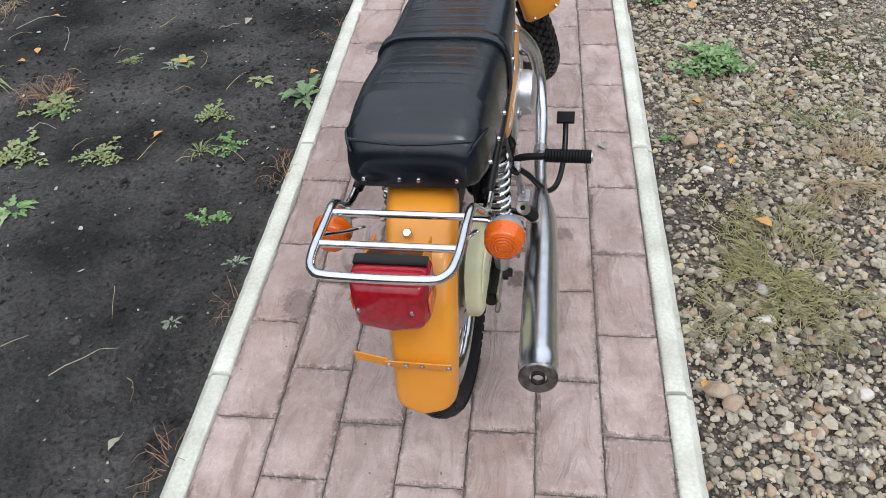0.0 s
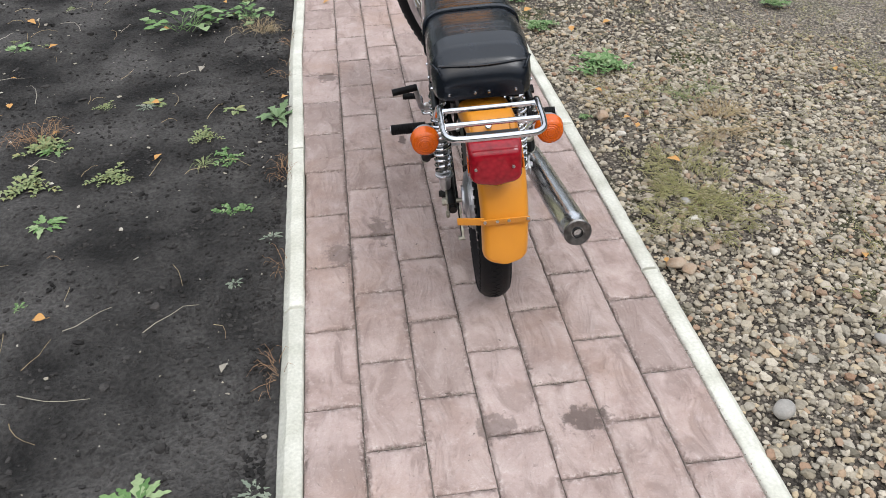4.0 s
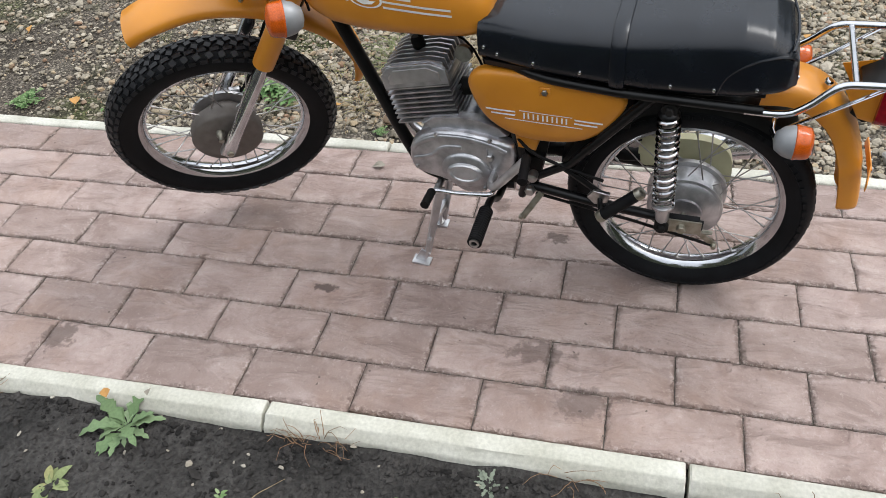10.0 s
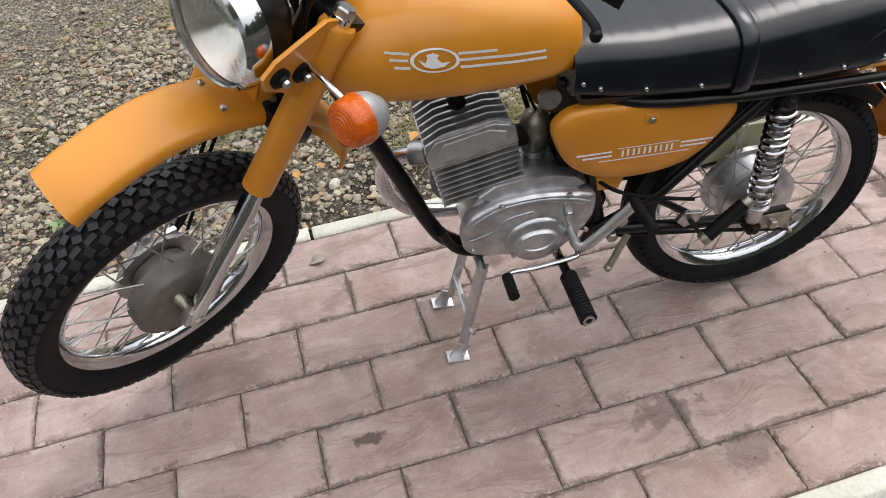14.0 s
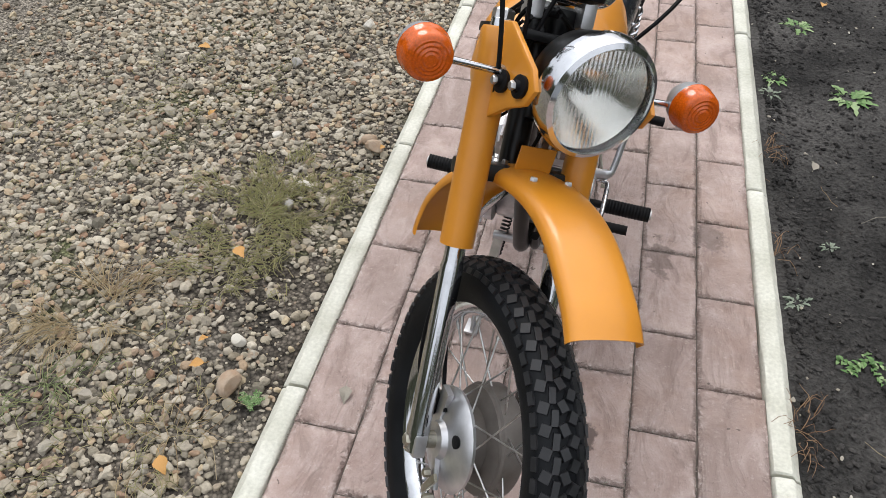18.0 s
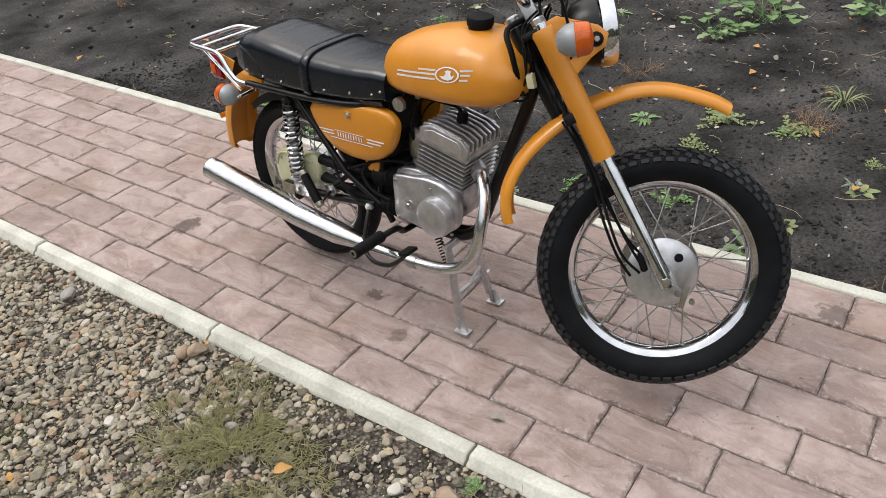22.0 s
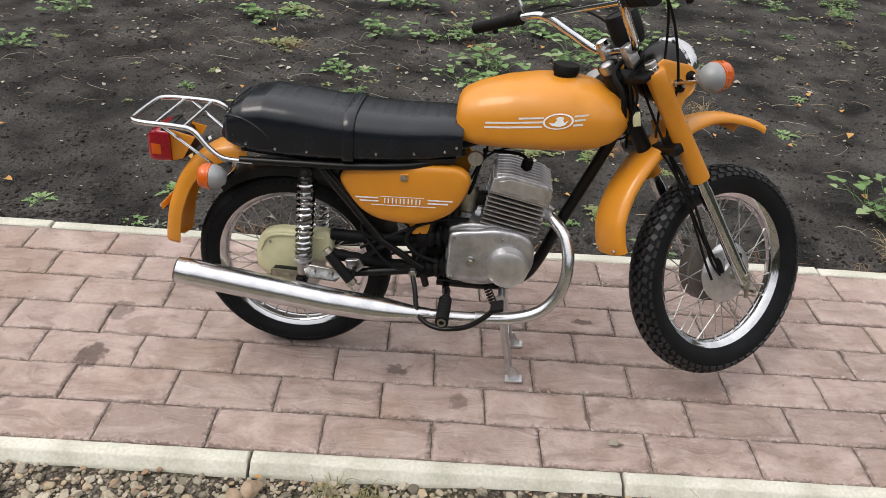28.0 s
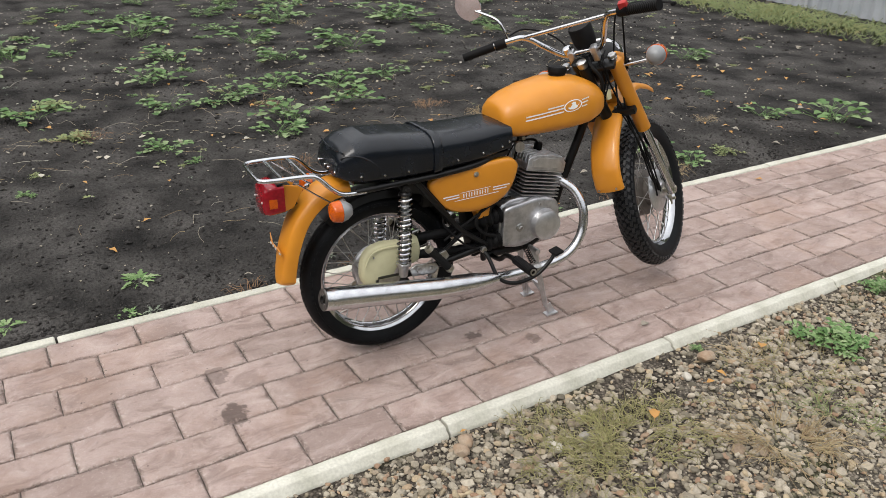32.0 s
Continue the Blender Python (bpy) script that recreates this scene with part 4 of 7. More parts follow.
ysec = sorted(set([-0.482, -0.479, -0.475, -0.470, -0.464, -0.458, -0.452] + [-0.445 + 0.003 * i for i in range(204)]))
ysec = [y for y in ysec if y <= 0.165]
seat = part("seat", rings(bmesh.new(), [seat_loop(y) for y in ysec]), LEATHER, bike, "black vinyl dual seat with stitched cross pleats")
strap_loops = []
for y, g in ((-0.152, 0.001), (-0.151, 0.0055), (-0.149, 0.0068), (-0.123, 0.0068), (-0.121, 0.0055), (-0.120, 0.001)):
    strap_loops.append(seat_loop(y, g, groove=False))
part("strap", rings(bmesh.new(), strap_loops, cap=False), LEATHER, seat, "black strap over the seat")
for s in (-1, 1):
    pts = []
    for y, f in ((-0.472, 0.80), (-0.455, 0.62), (-0.42, 0.40), (-0.385, 0.15), (-0.35, -0.25), (-0.335, -0.8)):
        w, z0, z1 = seat_section(y)
        pts.append((s * (w * (0.985 if f < 0.5 else 0.955)), y, (z0 + z1) / 2 + f * (z1 - z0) / 2))
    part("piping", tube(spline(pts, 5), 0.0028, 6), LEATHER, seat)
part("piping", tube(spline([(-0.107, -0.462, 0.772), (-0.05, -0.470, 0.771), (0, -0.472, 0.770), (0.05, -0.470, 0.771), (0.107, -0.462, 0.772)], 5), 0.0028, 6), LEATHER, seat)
stud = None
spots = []
for s in (-1, 1):
    for y in (-0.41, -0.33, -0.245, -0.06, 0.04, 0.12):
        w, z0, z1 = seat_section(y)
        spots.append(((s * (w + 0.001), y, z0 + 0.026), (s, 0, 0)))
    w, z0, z1 = seat_section(0.15)
    spots.append(((s * (w + 0.001), 0.15, z0 + 0.035), (s, 0, 0)))
for x in (-0.085, -0.022, 0.012, 0.078):
    spots.append(((x, -0.482, 0.704), (0, -1, 0)))
for place, axis_ in spots:
    q = Matrix.Translation(place) @ Vector(axis_).to_track_quat("Z", "Y").to_matrix().to_4x4()
    if stud is None:
        stud = part("stud", lathe([(0.0045, -0.004), (0.0045, 0.001), (0.0034, 0.003), (0.0005, 0.0038)], None, 10), CHROME, seat, "small chromed stud", q).data
    else:
        part("stud", stud, None, seat, m=q)
part("seat_base", rings(bmesh.new(), [[Vector((x, y, z)) for x, z in ((-0.112, z0 + 0.004), (0.112, z0 + 0.004), (0.106, z0 - 0.012), (-0.106, z0 - 0.012))] for y, z0 in ((-0.43, 0.675), (-0.2, 0.662), (0.0, 0.678), (0.15, 0.698))]), BLACK, seat)


# tank
TY = [0.140, 0.146, 0.160, 0.20, 0.27, 0.35, 0.43, 0.50, 0.545, 0.572, 0.588, 0.595]
TW = [0.060, 0.082, 0.094, 0.106, 0.119, 0.128, 0.130, 0.123, 0.108, 0.088, 0.060, 0.020]
TB = [0.790, 0.755, 0.738, 0.732, 0.733, 0.738, 0.744, 0.754, 0.772, 0.790, 0.808, 0.822]
TT = [0.830, 0.848, 0.862, 0.883, 0.905, 0.920, 0.925, 0.912, 0.893, 0.874, 0.855, 0.836]


def tank_at(y):
    return [float(np.interp(y, TY, v)) for v in (TW, TB, TT)]


def tank_loop(y, n=40):
    w, z0, z1 = tank_at(y)
    zc, hl, hu = z0 + (z1 - z0) * 0.36, (z1 - z0) * 0.36, (z1 - z0) * 0.64
    loop = []
    for k in range(n):
        a = 2 * math.pi * k / n
        ca, sa = math.cos(a), math.sin(a)
        e = 0.72 if sa > 0 else 0.40
        loop.append(Vector((math.copysign(abs(ca) ** e, ca) * w, y, zc + math.copysign(abs(sa) ** (0.9 if sa > 0 else 0.62), sa) * (hu if sa > 0 else hl))))
    return loop


def tank_skin(s, y, z, lift=0.0012):
    """The point of the tank's side at y and z."""
    loop = tank_loop(y, 160)
    best = min((p for p in loop if p.x * s > 0.03), key=lambda p: abs(p.z - z))
    return Vector((best.x + s * lift, y, z))


tank_y = [TY[0], 0.142, 0.146, 0.152] + [0.16 + 0.0125 * i for i in range(33)] + [0.568, 0.576, 0.583, 0.589, 0.593, 0.595]
tank = part("fuel_tank", rings(bmesh.new(), [tank_loop(y) for y in tank_y]), PAINT, bike, "orange-yellow fuel tank with white stripes and oval badge", sharp=70)
cap = lathe([(0.030, -0.02), (0.030, 0.004), (0.034, 0.006), (0.035, 0.022), (0.032, 0.027), (0.012, 0.029), (0.001, 0.029)], at(0, 0.412, 0.925) @ Matrix.Rotation(radians(-3), 4, "X"), 32)
part("filler_cap", cap, RUBBER, tank, "black ribbed filler cap")


def ribbon(points, width):
    """A thin raised band through points, upright on the side."""
    bm = bmesh.new()
    prev = None
    for p in points:
        a, b = bm.verts.new(p + Vector((0, 0, width / 2))), bm.verts.new(p - Vector((0, 0, width / 2)))
        if prev:
            bm.faces.new((prev[0], prev[1], b, a))
        prev = (a, b)
    return bm


for s in (-1, 1):
    for dz, y0, y1, w in ((-0.010, 0.216, 0.362, 0.005), (0.002, 0.218, 0.362, 0.005), (0.0125, 0.301, 0.364, 0.005), (-0.010, 0.440, 0.464, 0.005), (0.002, 0.442, 0.470, 0.005), (0.0125, 0.440, 0.476, 0.005)):
        ys_ = [y0 + (y1 - y0) * i / 12 for i in range(13)]
        part("stripe", ribbon([tank_skin(s, y, 0.8345 + dz + (y - 0.40) * 0.15) for y in ys_], w), WHITE, tank, "white painted stripe")
    bm = bmesh.new()
    vs = []
    for k in range(40):
        a = 2 * math.pi * k / 40
        for f in (1.0, 0.86):
            vs.append(bm.verts.new(tank_skin(s, 0.401 + 0.0385 * f * math.cos(a), 0.8365 + 0.020 * f * math.sin(a) + 0.0055 * f * math.cos(a), 0.0016)))
    for k in range(40):
        j = (k + 1) % 40
        bm.faces.new((vs[2 * k], vs[2 * j], vs[2 * j + 1], vs[2 * k + 1]))
    part("badge_ring", bm, WHITE, tank, "white oval badge ring")
    bm = bmesh.new()
    blob = [(-0.024, -0.002), (-0.014, -0.010), (0.004, -0.0135), (0.018, -0.009), (0.026, 0.003), (0.016, -0.003), (0.012, 0.003), (0.013, 0.010), (0.002, 0.0125), (-0.007, 0.009), (-0.003, 0.004), (-0.010, -0.004)]
    bm.faces.new([bm.verts.new(tank_skin(s, 0.401 + u, 0.8365 + v + 0.14 * u, 0.0016)) for u, v in blob])
    part("badge_mark", bm, WHITE, tank, "plain white mark inside the oval")

# side panels
OUT = [(-0.160, 0.610), (-0.148, 0.634), (-0.118, 0.650), (-0.04, 0.662), (0.08, 0.672), (0.148, 0.674), (0.180, 0.661), (0.195, 0.634), (0.180, 0.582), (0.150, 0.538), (0.098, 0.506), (0.03, 0.493), (-0.05, 0.500), (-0.100, 0.524), (-0.138, 0.566)]
outline = [(p.y, p.z) for p in spline([(0, y, z) for y, z in OUT], 4, True)]
for s in (-1, 1):
    panel = part("side_panel", slab(outline, s * 0.086, s * 0.113, 0.005, 0.012, 0.014), PAINT, bike, "orange-yellow side panel with white stripes and plain lettering bars", sharp=60)
    part("screw_recess", slab([(0.004, 0.626), (0.028, 0.626), (0.028, 0.646), (0.004, 0.646)], s * 0.108, s * 0.1182, 0, 0.001, 0.002), PAINT, panel)
    part("screw", bolt((s * 0.119, 0.016, 0.635), (s, 0, 0), 0.0075, 0.004, lathe([(0.010, 0), (0.010, 0.002), (0.001, 0.002)], at(s * 0.1175, 0.016, 0.635) @ TO_X, 16)), DULL, panel)
    px = s * 0.1192
    for y0, y1, dz, w in ((-0.114, -0.051, 0.0055, 0.0042), (-0.102, -0.050, -0.0040, 0.0042), (0.084, 0.152, 0.0055, 0.0042), (0.084, 0.140, -0.0040, 0.0042), (-0.069, 0.108, -0.0150, 0.0024), (-0.046, 0.074, 0.0105, 0.0020)):
        zs = [0.5675 + 0.05 * y + dz for y in (y0, (y0 + y1) / 2, y1)]
        part("stripe", ribbon([Vector((px, y0, zs[0])), Vector((px + s * 0.0006, (y0 + y1) / 2, zs[1])), Vector((px, y1, zs[2]))], w), WHITE, panel)
    for k in range(5):
        y = -0.028 + 0.0215 * k
        z = 0.566 + 0.05 * y
        bar = box((0.0008, 0.0036, 0.0150), at(px + s * 0.0004, y - 0.0050, z), 0, box((0.0008, 0.0036, 0.0150), at(px + s * 0.0004, y + 0.0050, z), 0))
        part("lettering_bar", bar, WHITE, panel)

# shock absorbers
for s in (-1, 1):
    x = s * 0.110
    top, bot = Vector((x, -0.250, 0.622)), Vector((x, -0.266, 0.286))
    d = (bot - top).normalized()
    damper = part("shock_absorber", tube([top + d * 0.02, bot - d * 0.03], 0.014, 14), DULL, bike, "coil-sprung shock absorber")
    part("spring", coil(top + d * 0.024, bot - d * 0.056, 0.0225, 0.0044, 14.5), CHROME, damper, "chromed coil spring")
    q = Matrix.Translation(top) @ d.to_track_quat("Z", "Y").to_matrix().to_4x4()
    part("top_cap", lathe([(0.012, 0.006), (0.018, 0.010), (0.023, 0.016), (0.023, 0.021), (0.010, 0.021)], q, 20), BLACK, damper)
    ln = (bot - top).length
    part("lower_body", lathe([(0.012, ln - 0.075), (0.027, ln - 0.068), (0.027, ln - 0.062), (0.018, ln - 0.055), (0.016, ln - 0.02), (0.012, ln - 0.012)], q, 20), ALU2, damper)
    for p in (top, bot):
        eye = lathe([(0.008, -0.013), (0.017, -0.013), (0.017, 0.013), (0.008, 0.013)], Matrix.Translation(p) @ TO_X, 20)
        bolt(p + Vector((s * 0.016, 0, 0)), (s, 0, 0), 0.010, 0.006, eye)
        part("mounting_eye", eye, DARK, damper)

# chain case, chain boots
cc = [(p.y, p.z) for p in spline([(0, y, z) for y, z in [(-0.405, 0.29), (-0.408, 0.355), (-0.385, 0.405), (-0.33, 0.424), (-0.26, 0.420), (-0.195, 0.424), (-0.190, 0.335), (-0.27, 0.33), (-0.31, 0.255), (-0.37, 0.265)]], 4, True)]
case = part("chain_case", slab(cc, 0.052, 0.084, 0.004, 0.010, 0.012), CREAM, bike, "cream plastic chain case")
part("rib", tube(spline([(0.085, -0.395, 0.35), (0.087, -0.375, 0.392), (0.087, -0.33, 0.409), (0.087, -0.21, 0.408)], 4), 0.004, 6), CREAM, case)
part("screw", bolt((0.088, -0.365, 0.382), (1, 0, 0), 0.004, 0.003), DULL, case)
for pts in ([(0.064, -0.19, 0.415), (0.066, -0.05, 0.418), (0.066, 0.07, 0.436), (0.066, 0.15, 0.448)], [(0.064, -0.19, 0.352), (0.066, -0.05, 0.338), (0.066, 0.07, 0.340), (0.066, 0.15, 0.350)]):
    sp = spline(pts, 12)
    boot = part("chain_boot", tube(sp, [0.017 + (0.012 * (0.5 + 0.5 * math.sin(i * 1.9)) if i > 22 else 0.0012 * math.sin(i * 2.2)) + (0.006 if i > 22 else 0) for i in range(len(sp))], 14), RUBBER, bike, "black rubber chain boot with bellows")

# engine
ENG = at(0, 0.305, 0.455) @ Matrix.Rotation(radians(-11), 4, "X")     # cylinder axis
prof = [(0.150, 0.480), (0.215, 0.500), (0.30, 0.492), (0.338, 0.460), (0.352, 0.40), (0.342, 0.352), (0.31, 0.322), (0.25, 0.302), (0.175, 0.312), (0.145, 0.36), (0.142, 0.43)]
co_ = [(p.y, p.z) for p in spline([(0, y, z) for y, z in prof], 4, True)]
engine = part("engine", slab(co_, -0.075, 0.075, 0.0, 0.006, 0.008), ALU, bike, "cast aluminium two-stroke engine")
rc = [(p.y, p.z) for p in spline([(0, y, z) for y, z in [(0.152, 0.326), (0.148, 0.40), (0.149, 0.462), (0.172, 0.479), (0.225, 0.487), (0.285, 0.496), (0.35, 0.488), (0.386, 0.458), (0.392, 0.395), (0.368, 0.350), (0.31, 0.334), (0.22, 0.324)]], 4, True)]
rcv = part("clutch_cover", slab(rc, 0.074, 0.098, 0.003, 0.008, 0.01), ALU, engine, "smooth aluminium generator cover")
part("round_cover", lathe([(0.060, 0.0), (0.060, 0.022), (0.056, 0.034), (0.044, 0.040), (0.020, 0.042), (0.001, 0.0425)], at(0.095, 0.321, 0.391) @ TO_X, 40), ALU2, rcv)
part("oil_plug", bolt((0.107, 0.216, 0.392), (1, 0, 0), 0.009, 0.004, lathe([(0.016, 0), (0.016, 0.004), (0.012, 0.006), (0.001, 0.006)], at(0.100, 0.216, 0.392) @ TO_X, 20)), DULL, rcv)
for y, z in ((0.165, 0.462), (0.165, 0.335), (0.30, 0.470), (0.37, 0.345)):
    part("screw", bolt((0.101, y, z), (1, 0, 0), 0.005, 0.003), DULL, rcv)
lc = [(p.y, p.z) for p in spline([(0, y, z) for y, z in [(0.094, 0.412), (0.095, 0.455), (0.112, 0.468), (0.140, 0.476), (0.208, 0.488), (0.283, 0.485), (0.342, 0.457), (0.361, 0.423), (0.364, 0.381), (0.350, 0.356), (0.316, 0.344), (0.273, 0.335), (0.230, 0.303), (0.182, 0.306), (0.140, 0.342), (0.111, 0.376)]], 4, True)]
lcv = part("primary_cover", slab(lc, -0.074, -0.106, 0.002, 0.010, 0.010), ALU, engine, "cast aluminium clutch cover")
boss = Matrix.Translation((-0.104, 0.217, 0.377)) @ Matrix.Rotation(radians(-90), 4, "Y")
part("clutch_bulge", lathe([(0.064, 0.0), (0.062, 0.007), (0.056, 0.011), (0.044, 0.0125), (0.001, 0.013)], boss @ Matrix.Diagonal((0.84, 1.0, 1, 1)), 40), ALU, lcv)
part("oval_boss", lathe([(0.047, 0.010), (0.045, 0.018), (0.040, 0.021), (0.036, 0.0205), (0.033, 0.018), (0.001, 0.0185)], boss @ Matrix.Diagonal((0.62, 1.0, 1, 1)), 40), ALU2, lcv)
for pts, w in (([(0.350, 0.428), (0.334, 0.446), (0.285, 0.470), (0.212, 0.474), (0.150, 0.462), (0.112, 0.446)], 0.0045), ([(0.350, 0.398), (0.306, 0.412), (0.272, 0.440), (0.224, 0.447)], 0.0040), ([(0.160, 0.452), (0.158, 0.42), (0.150, 0.395)], 0.0035)):
    part("rib", tube(spline([(-0.1085, y, z) for y, z in pts], 5), w, 8, flat=(0.6, 1.4)), ALU, lcv)
part("filler_plug", bolt((-0.112, 0.152, 0.428), (-1, 0, 0), 0.010, 0.005), DULL, lcv)
for y, z in ((0.287, 0.478), (0.152, 0.476), (0.112, 0.372), (0.346, 0.372), (0.262, 0.336), (0.172, 0.322)):
    part("screw", bolt((-0.108, y, z), (-1, 0, 0), 0.0055, 0.004), DULL, lcv)
part("case_step", slab([(0.110, 0.480), (0.130, 0.500), (0.175, 0.516), (0.231, 0.522), (0.300, 0.512), (0.330, 0.492), (0.30, 0.470), (0.15, 0.468)], -0.060, -0.088, 0, 0.006, 0.006), ALU, engine)
# barrel coloured dark to paint the shade in the gaps between the fins
part("barrel", lathe([(0.050, 0.0), (0.052, 0.15)], ENG, 32), DARK, engine)
fin = None
for k in range(8):
    m_ = ENG @ at(0, 0, 0.040 + 0.0136 * k)
    if fin is None:
        fin = part("cooling_fin", box((0.158, 0.165, 0.0045), None, 0.002), ALU, engine, m=m_).data
    else:
        part("cooling_fin", fin, None, engine, m=m_)
head = part("cylinder_head", box((0.146, 0.168, 0.022), ENG @ at(0, 0, 0.150), 0.006), ALU, engine, "finned cylinder head")
hf = None
for k in range(8):
    m_ = ENG @ at(-0.069 + 0.0197 * k, 0, 0.174)
    if hf is None:
        hf = part("head_fin", slab([(-0.082, -0.02), (0.082, -0.02), (0.080, 0.014), (0.045, 0.026), (-0.045, 0.026), (-0.078, 0.016)], -0.0028, 0.0028, 0, 0.001, 0.002), ALU, head, m=m_).data
    else:
        part("head_fin", hf, None, head, m=m_)
for s in (-1, 1):
    place = ENG @ at(s * 0.0745, 0, 0)
    plate = part("side_plate", slab([(-0.084, 0.138), (0.084, 0.138), (0.084, 0.172), (0.060, 0.196), (-0.050, 0.196), (-0.084, 0.176)], -s * 0.004, s * 0.005, 0, 0.002, 0.003), ALU, head, "flat cast side of the cylinder head", place)
    part("raised_panel", slab([(-0.066, 0.150), (0.066, 0.150), (0.066, 0.168), (0.048, 0.186), (-0.040, 0.186), (-0.066, 0.172)], s * 0.004, s * 0.0075, 0, 0.002, 0.002), ALU2, head, m=place)
plug = lathe([(0.012, 0.17), (0.012, 0.195), (0.016, 0.20), (0.016, 0.222), (0.012, 0.228), (0.001, 0.229)], ENG, 16)
part("spark_plug_cap", tube(spline([ENG @ Vector((0, 0, 0.218)), ENG @ Vector((0, -0.03, 0.235)), Vector((0.02, 0.22, 0.70))], 6), 0.005, 8, plug), RUBBER, engine, "black plug cap with lead")

# carburettor and hoses
carb = part("carburettor", lathe([(0.026, 0.0), (0.030, 0.006), (0.030, 0.065), (0.024, 0.075), (0.012, 0.085)], at(0.01, 0.190, 0.515), 20), ZINC, bike, "brass-tinged carburettor")
part("intake", tube([(0.0, 0.26, 0.55), (0.01, 0.19, 0.55), (0.0, 0.12, 0.57)], 0.022, 14), DARK, carb)
part("float_bowl", lathe([(0.022, -0.035), (0.024, -0.03), (0.024, 0.0), (0.03, 0.0)], at(0.01, 0.190, 0.515), 16), ALU2, carb)
part("fuel_hose", tube(spline([(0.03, 0.24, 0.735), (0.055, 0.215, 0.67), (0.05, 0.20, 0.60), (0.03, 0.19, 0.565)], 6), 0.005, 8), RUBBER, carb)
part("throttle_cable", tube(spline([(0.01, 0.19, 0.60), (0.0, 0.25, 0.69), (-0.03, 0.45, 0.74), (-0.05, 0.60, 0.82)], 6), 0.003, 6), RUBBER, carb)
part("wiring_loom", tube(spline([(0.06, 0.58, 0.80), (0.075, 0.56, 0.90), (0.05, 0.53, 0.95), (-0.02, 0.56, 0.97)], 6), 0.007, 8), RUBBER, bike)
part("wiring_loom", tube(spline([(0.075, 0.10, 0.52), (0.095, 0.03, 0.45), (0.10, 0.06, 0.40), (0.085, 0.12, 0.37)], 6), 0.006, 8), RUBBER, bike)
part("petrol_tap", bolt((0.035, 0.24, 0.725), (0, 0, -1), 0.009, 0.014, box((0.05, 0.014, 0.014), at(0.04, 0.24, 0.722), 0.003)), ZINC, bike)
part("tank_bracket", lathe([(0.006, -0.006), (0.020, -0.006), (0.020, 0.006), (0.006, 0.006)], at(0.095, 0.202, 0.703) @ TO_X, 20), DULL, bike)
part("tank_bracket", lathe([(0.006, -0.006), (0.020, -0.006), (0.020, 0.006), (0.006, 0.006)], at(-0.095, 0.202, 0.703) @ TO_X, 20), DULL, bike)

# wiring bunched behind the steering head, with a pale connector
for k, (x, z, r) in enumerate(((0.045, 0.79, 0.0035), (0.060, 0.80, 0.003), (0.030, 0.78, 0.004), (0.052, 0.77, 0.0028), (-0.045, 0.80, 0.0035), (-0.058, 0.79, 0.003))):
    part("wire", tube(spline([(x * 0.6, 0.50, z - 0.01), (x, 0.575 + 0.006 * k, z + 0.02), (x * 1.15, 0.600 - 0.004 * k, z + 0.10), (x * 0.9, 0.575, z + 0.16), (x * 0.5, 0.60, z + 0.20)], 6), r, 7), RUBBER, bike)
part("connector", box((0.014, 0.020, 0.036), at(0.062, 0.606, 0.842) @ Matrix.Rotation(radians(14), 4, "X"), 0.003), CREAM, bike, "cream plastic wiring connector")

# exhaust
pipe = spline([(0.01, 0.392, 0.540), (0.03, 0.425, 0.528), (0.075, 0.470, 0.490), (0.115, 0.488, 0.425), (0.132, 0.478, 0.345), (0.140, 0.435, 0.282), (0.146, 0.365, 0.250), (0.152, 0.26, 0.238), (0.160, 0.14, 0.238), (0.168, 0.04, 0.243)], 7)
ex = part("exhaust_pipe", tube(pipe, 0.0175, 18), POLISHED, bike, "polished chrome exhaust pipe")
part("collar", tube([(0.015, 0.40, 0.538), (0.033, 0.428, 0.527)], 0.025, 18), ALU, ex)
part("clamp", tube([(0.1515, 0.275, 0.239), (0.153, 0.245, 0.238)], 0.0205, 18), DULL, ex)
mpts = [Vector((0.162, 0.115, 0.240)), Vector((0.166, 0.07, 0.241)), Vector((0.177, -0.03, 0.250)), Vector((0.190, -0.18, 0.268)), Vector((0.213, -0.54, 0.326)), Vector((0.2145, -0.563, 0.3295)), Vector((0.215, -0.568, 0.330)), Vector((0.2165, -0.592, 0.334))]
muf = part("silencer", tube(mpts, [0.018, 0.022, 0.0365, 0.0385, 0.0385, 0.0385, 0.0370, 0.0370], 32), POLISHED, bike, "long chromed silencer")
dd = (mpts[-1] - mpts[-2]).normalized()
qe = Matrix.Translation(mpts[-1]) @ dd.to_track_quat("Z", "Y").to_matrix().to_4x4()
part("end_cap", lathe([(0.0365, -0.002), (0.0375, 0.001), (0.034, 0.004), (0.018, 0.002), (0.013, -0.004), (0.012, -0.03), (0.001, -0.03)], qe, 32), SOOTED, muf, "sooty end cap with a small outlet")
part("outlet", lathe([(0.0125, -0.001), (0.014, 0.006), (0.0115, 0.006), (0.010, -0.012), (0.001, -0.012)], qe, 20), DARK, muf)
br = slab([(-0.255, 0.338), (-0.235, 0.352), (-0.155, 0.345), (-0.145, 0.325), (-0.16, 0.305), (-0.245, 0.310)], 0.140, 0.147, 0, 0.002, 0.003)
bkt = part("silencer_bracket", br, DULL, bike, "bolted silencer bracket")
for y, z in ((-0.225, 0.333), (-0.175, 0.329)):
    part("bolt", bolt((0.150, y, z), (1, 0, 0), 0.009, 0.006), DULL, bkt)

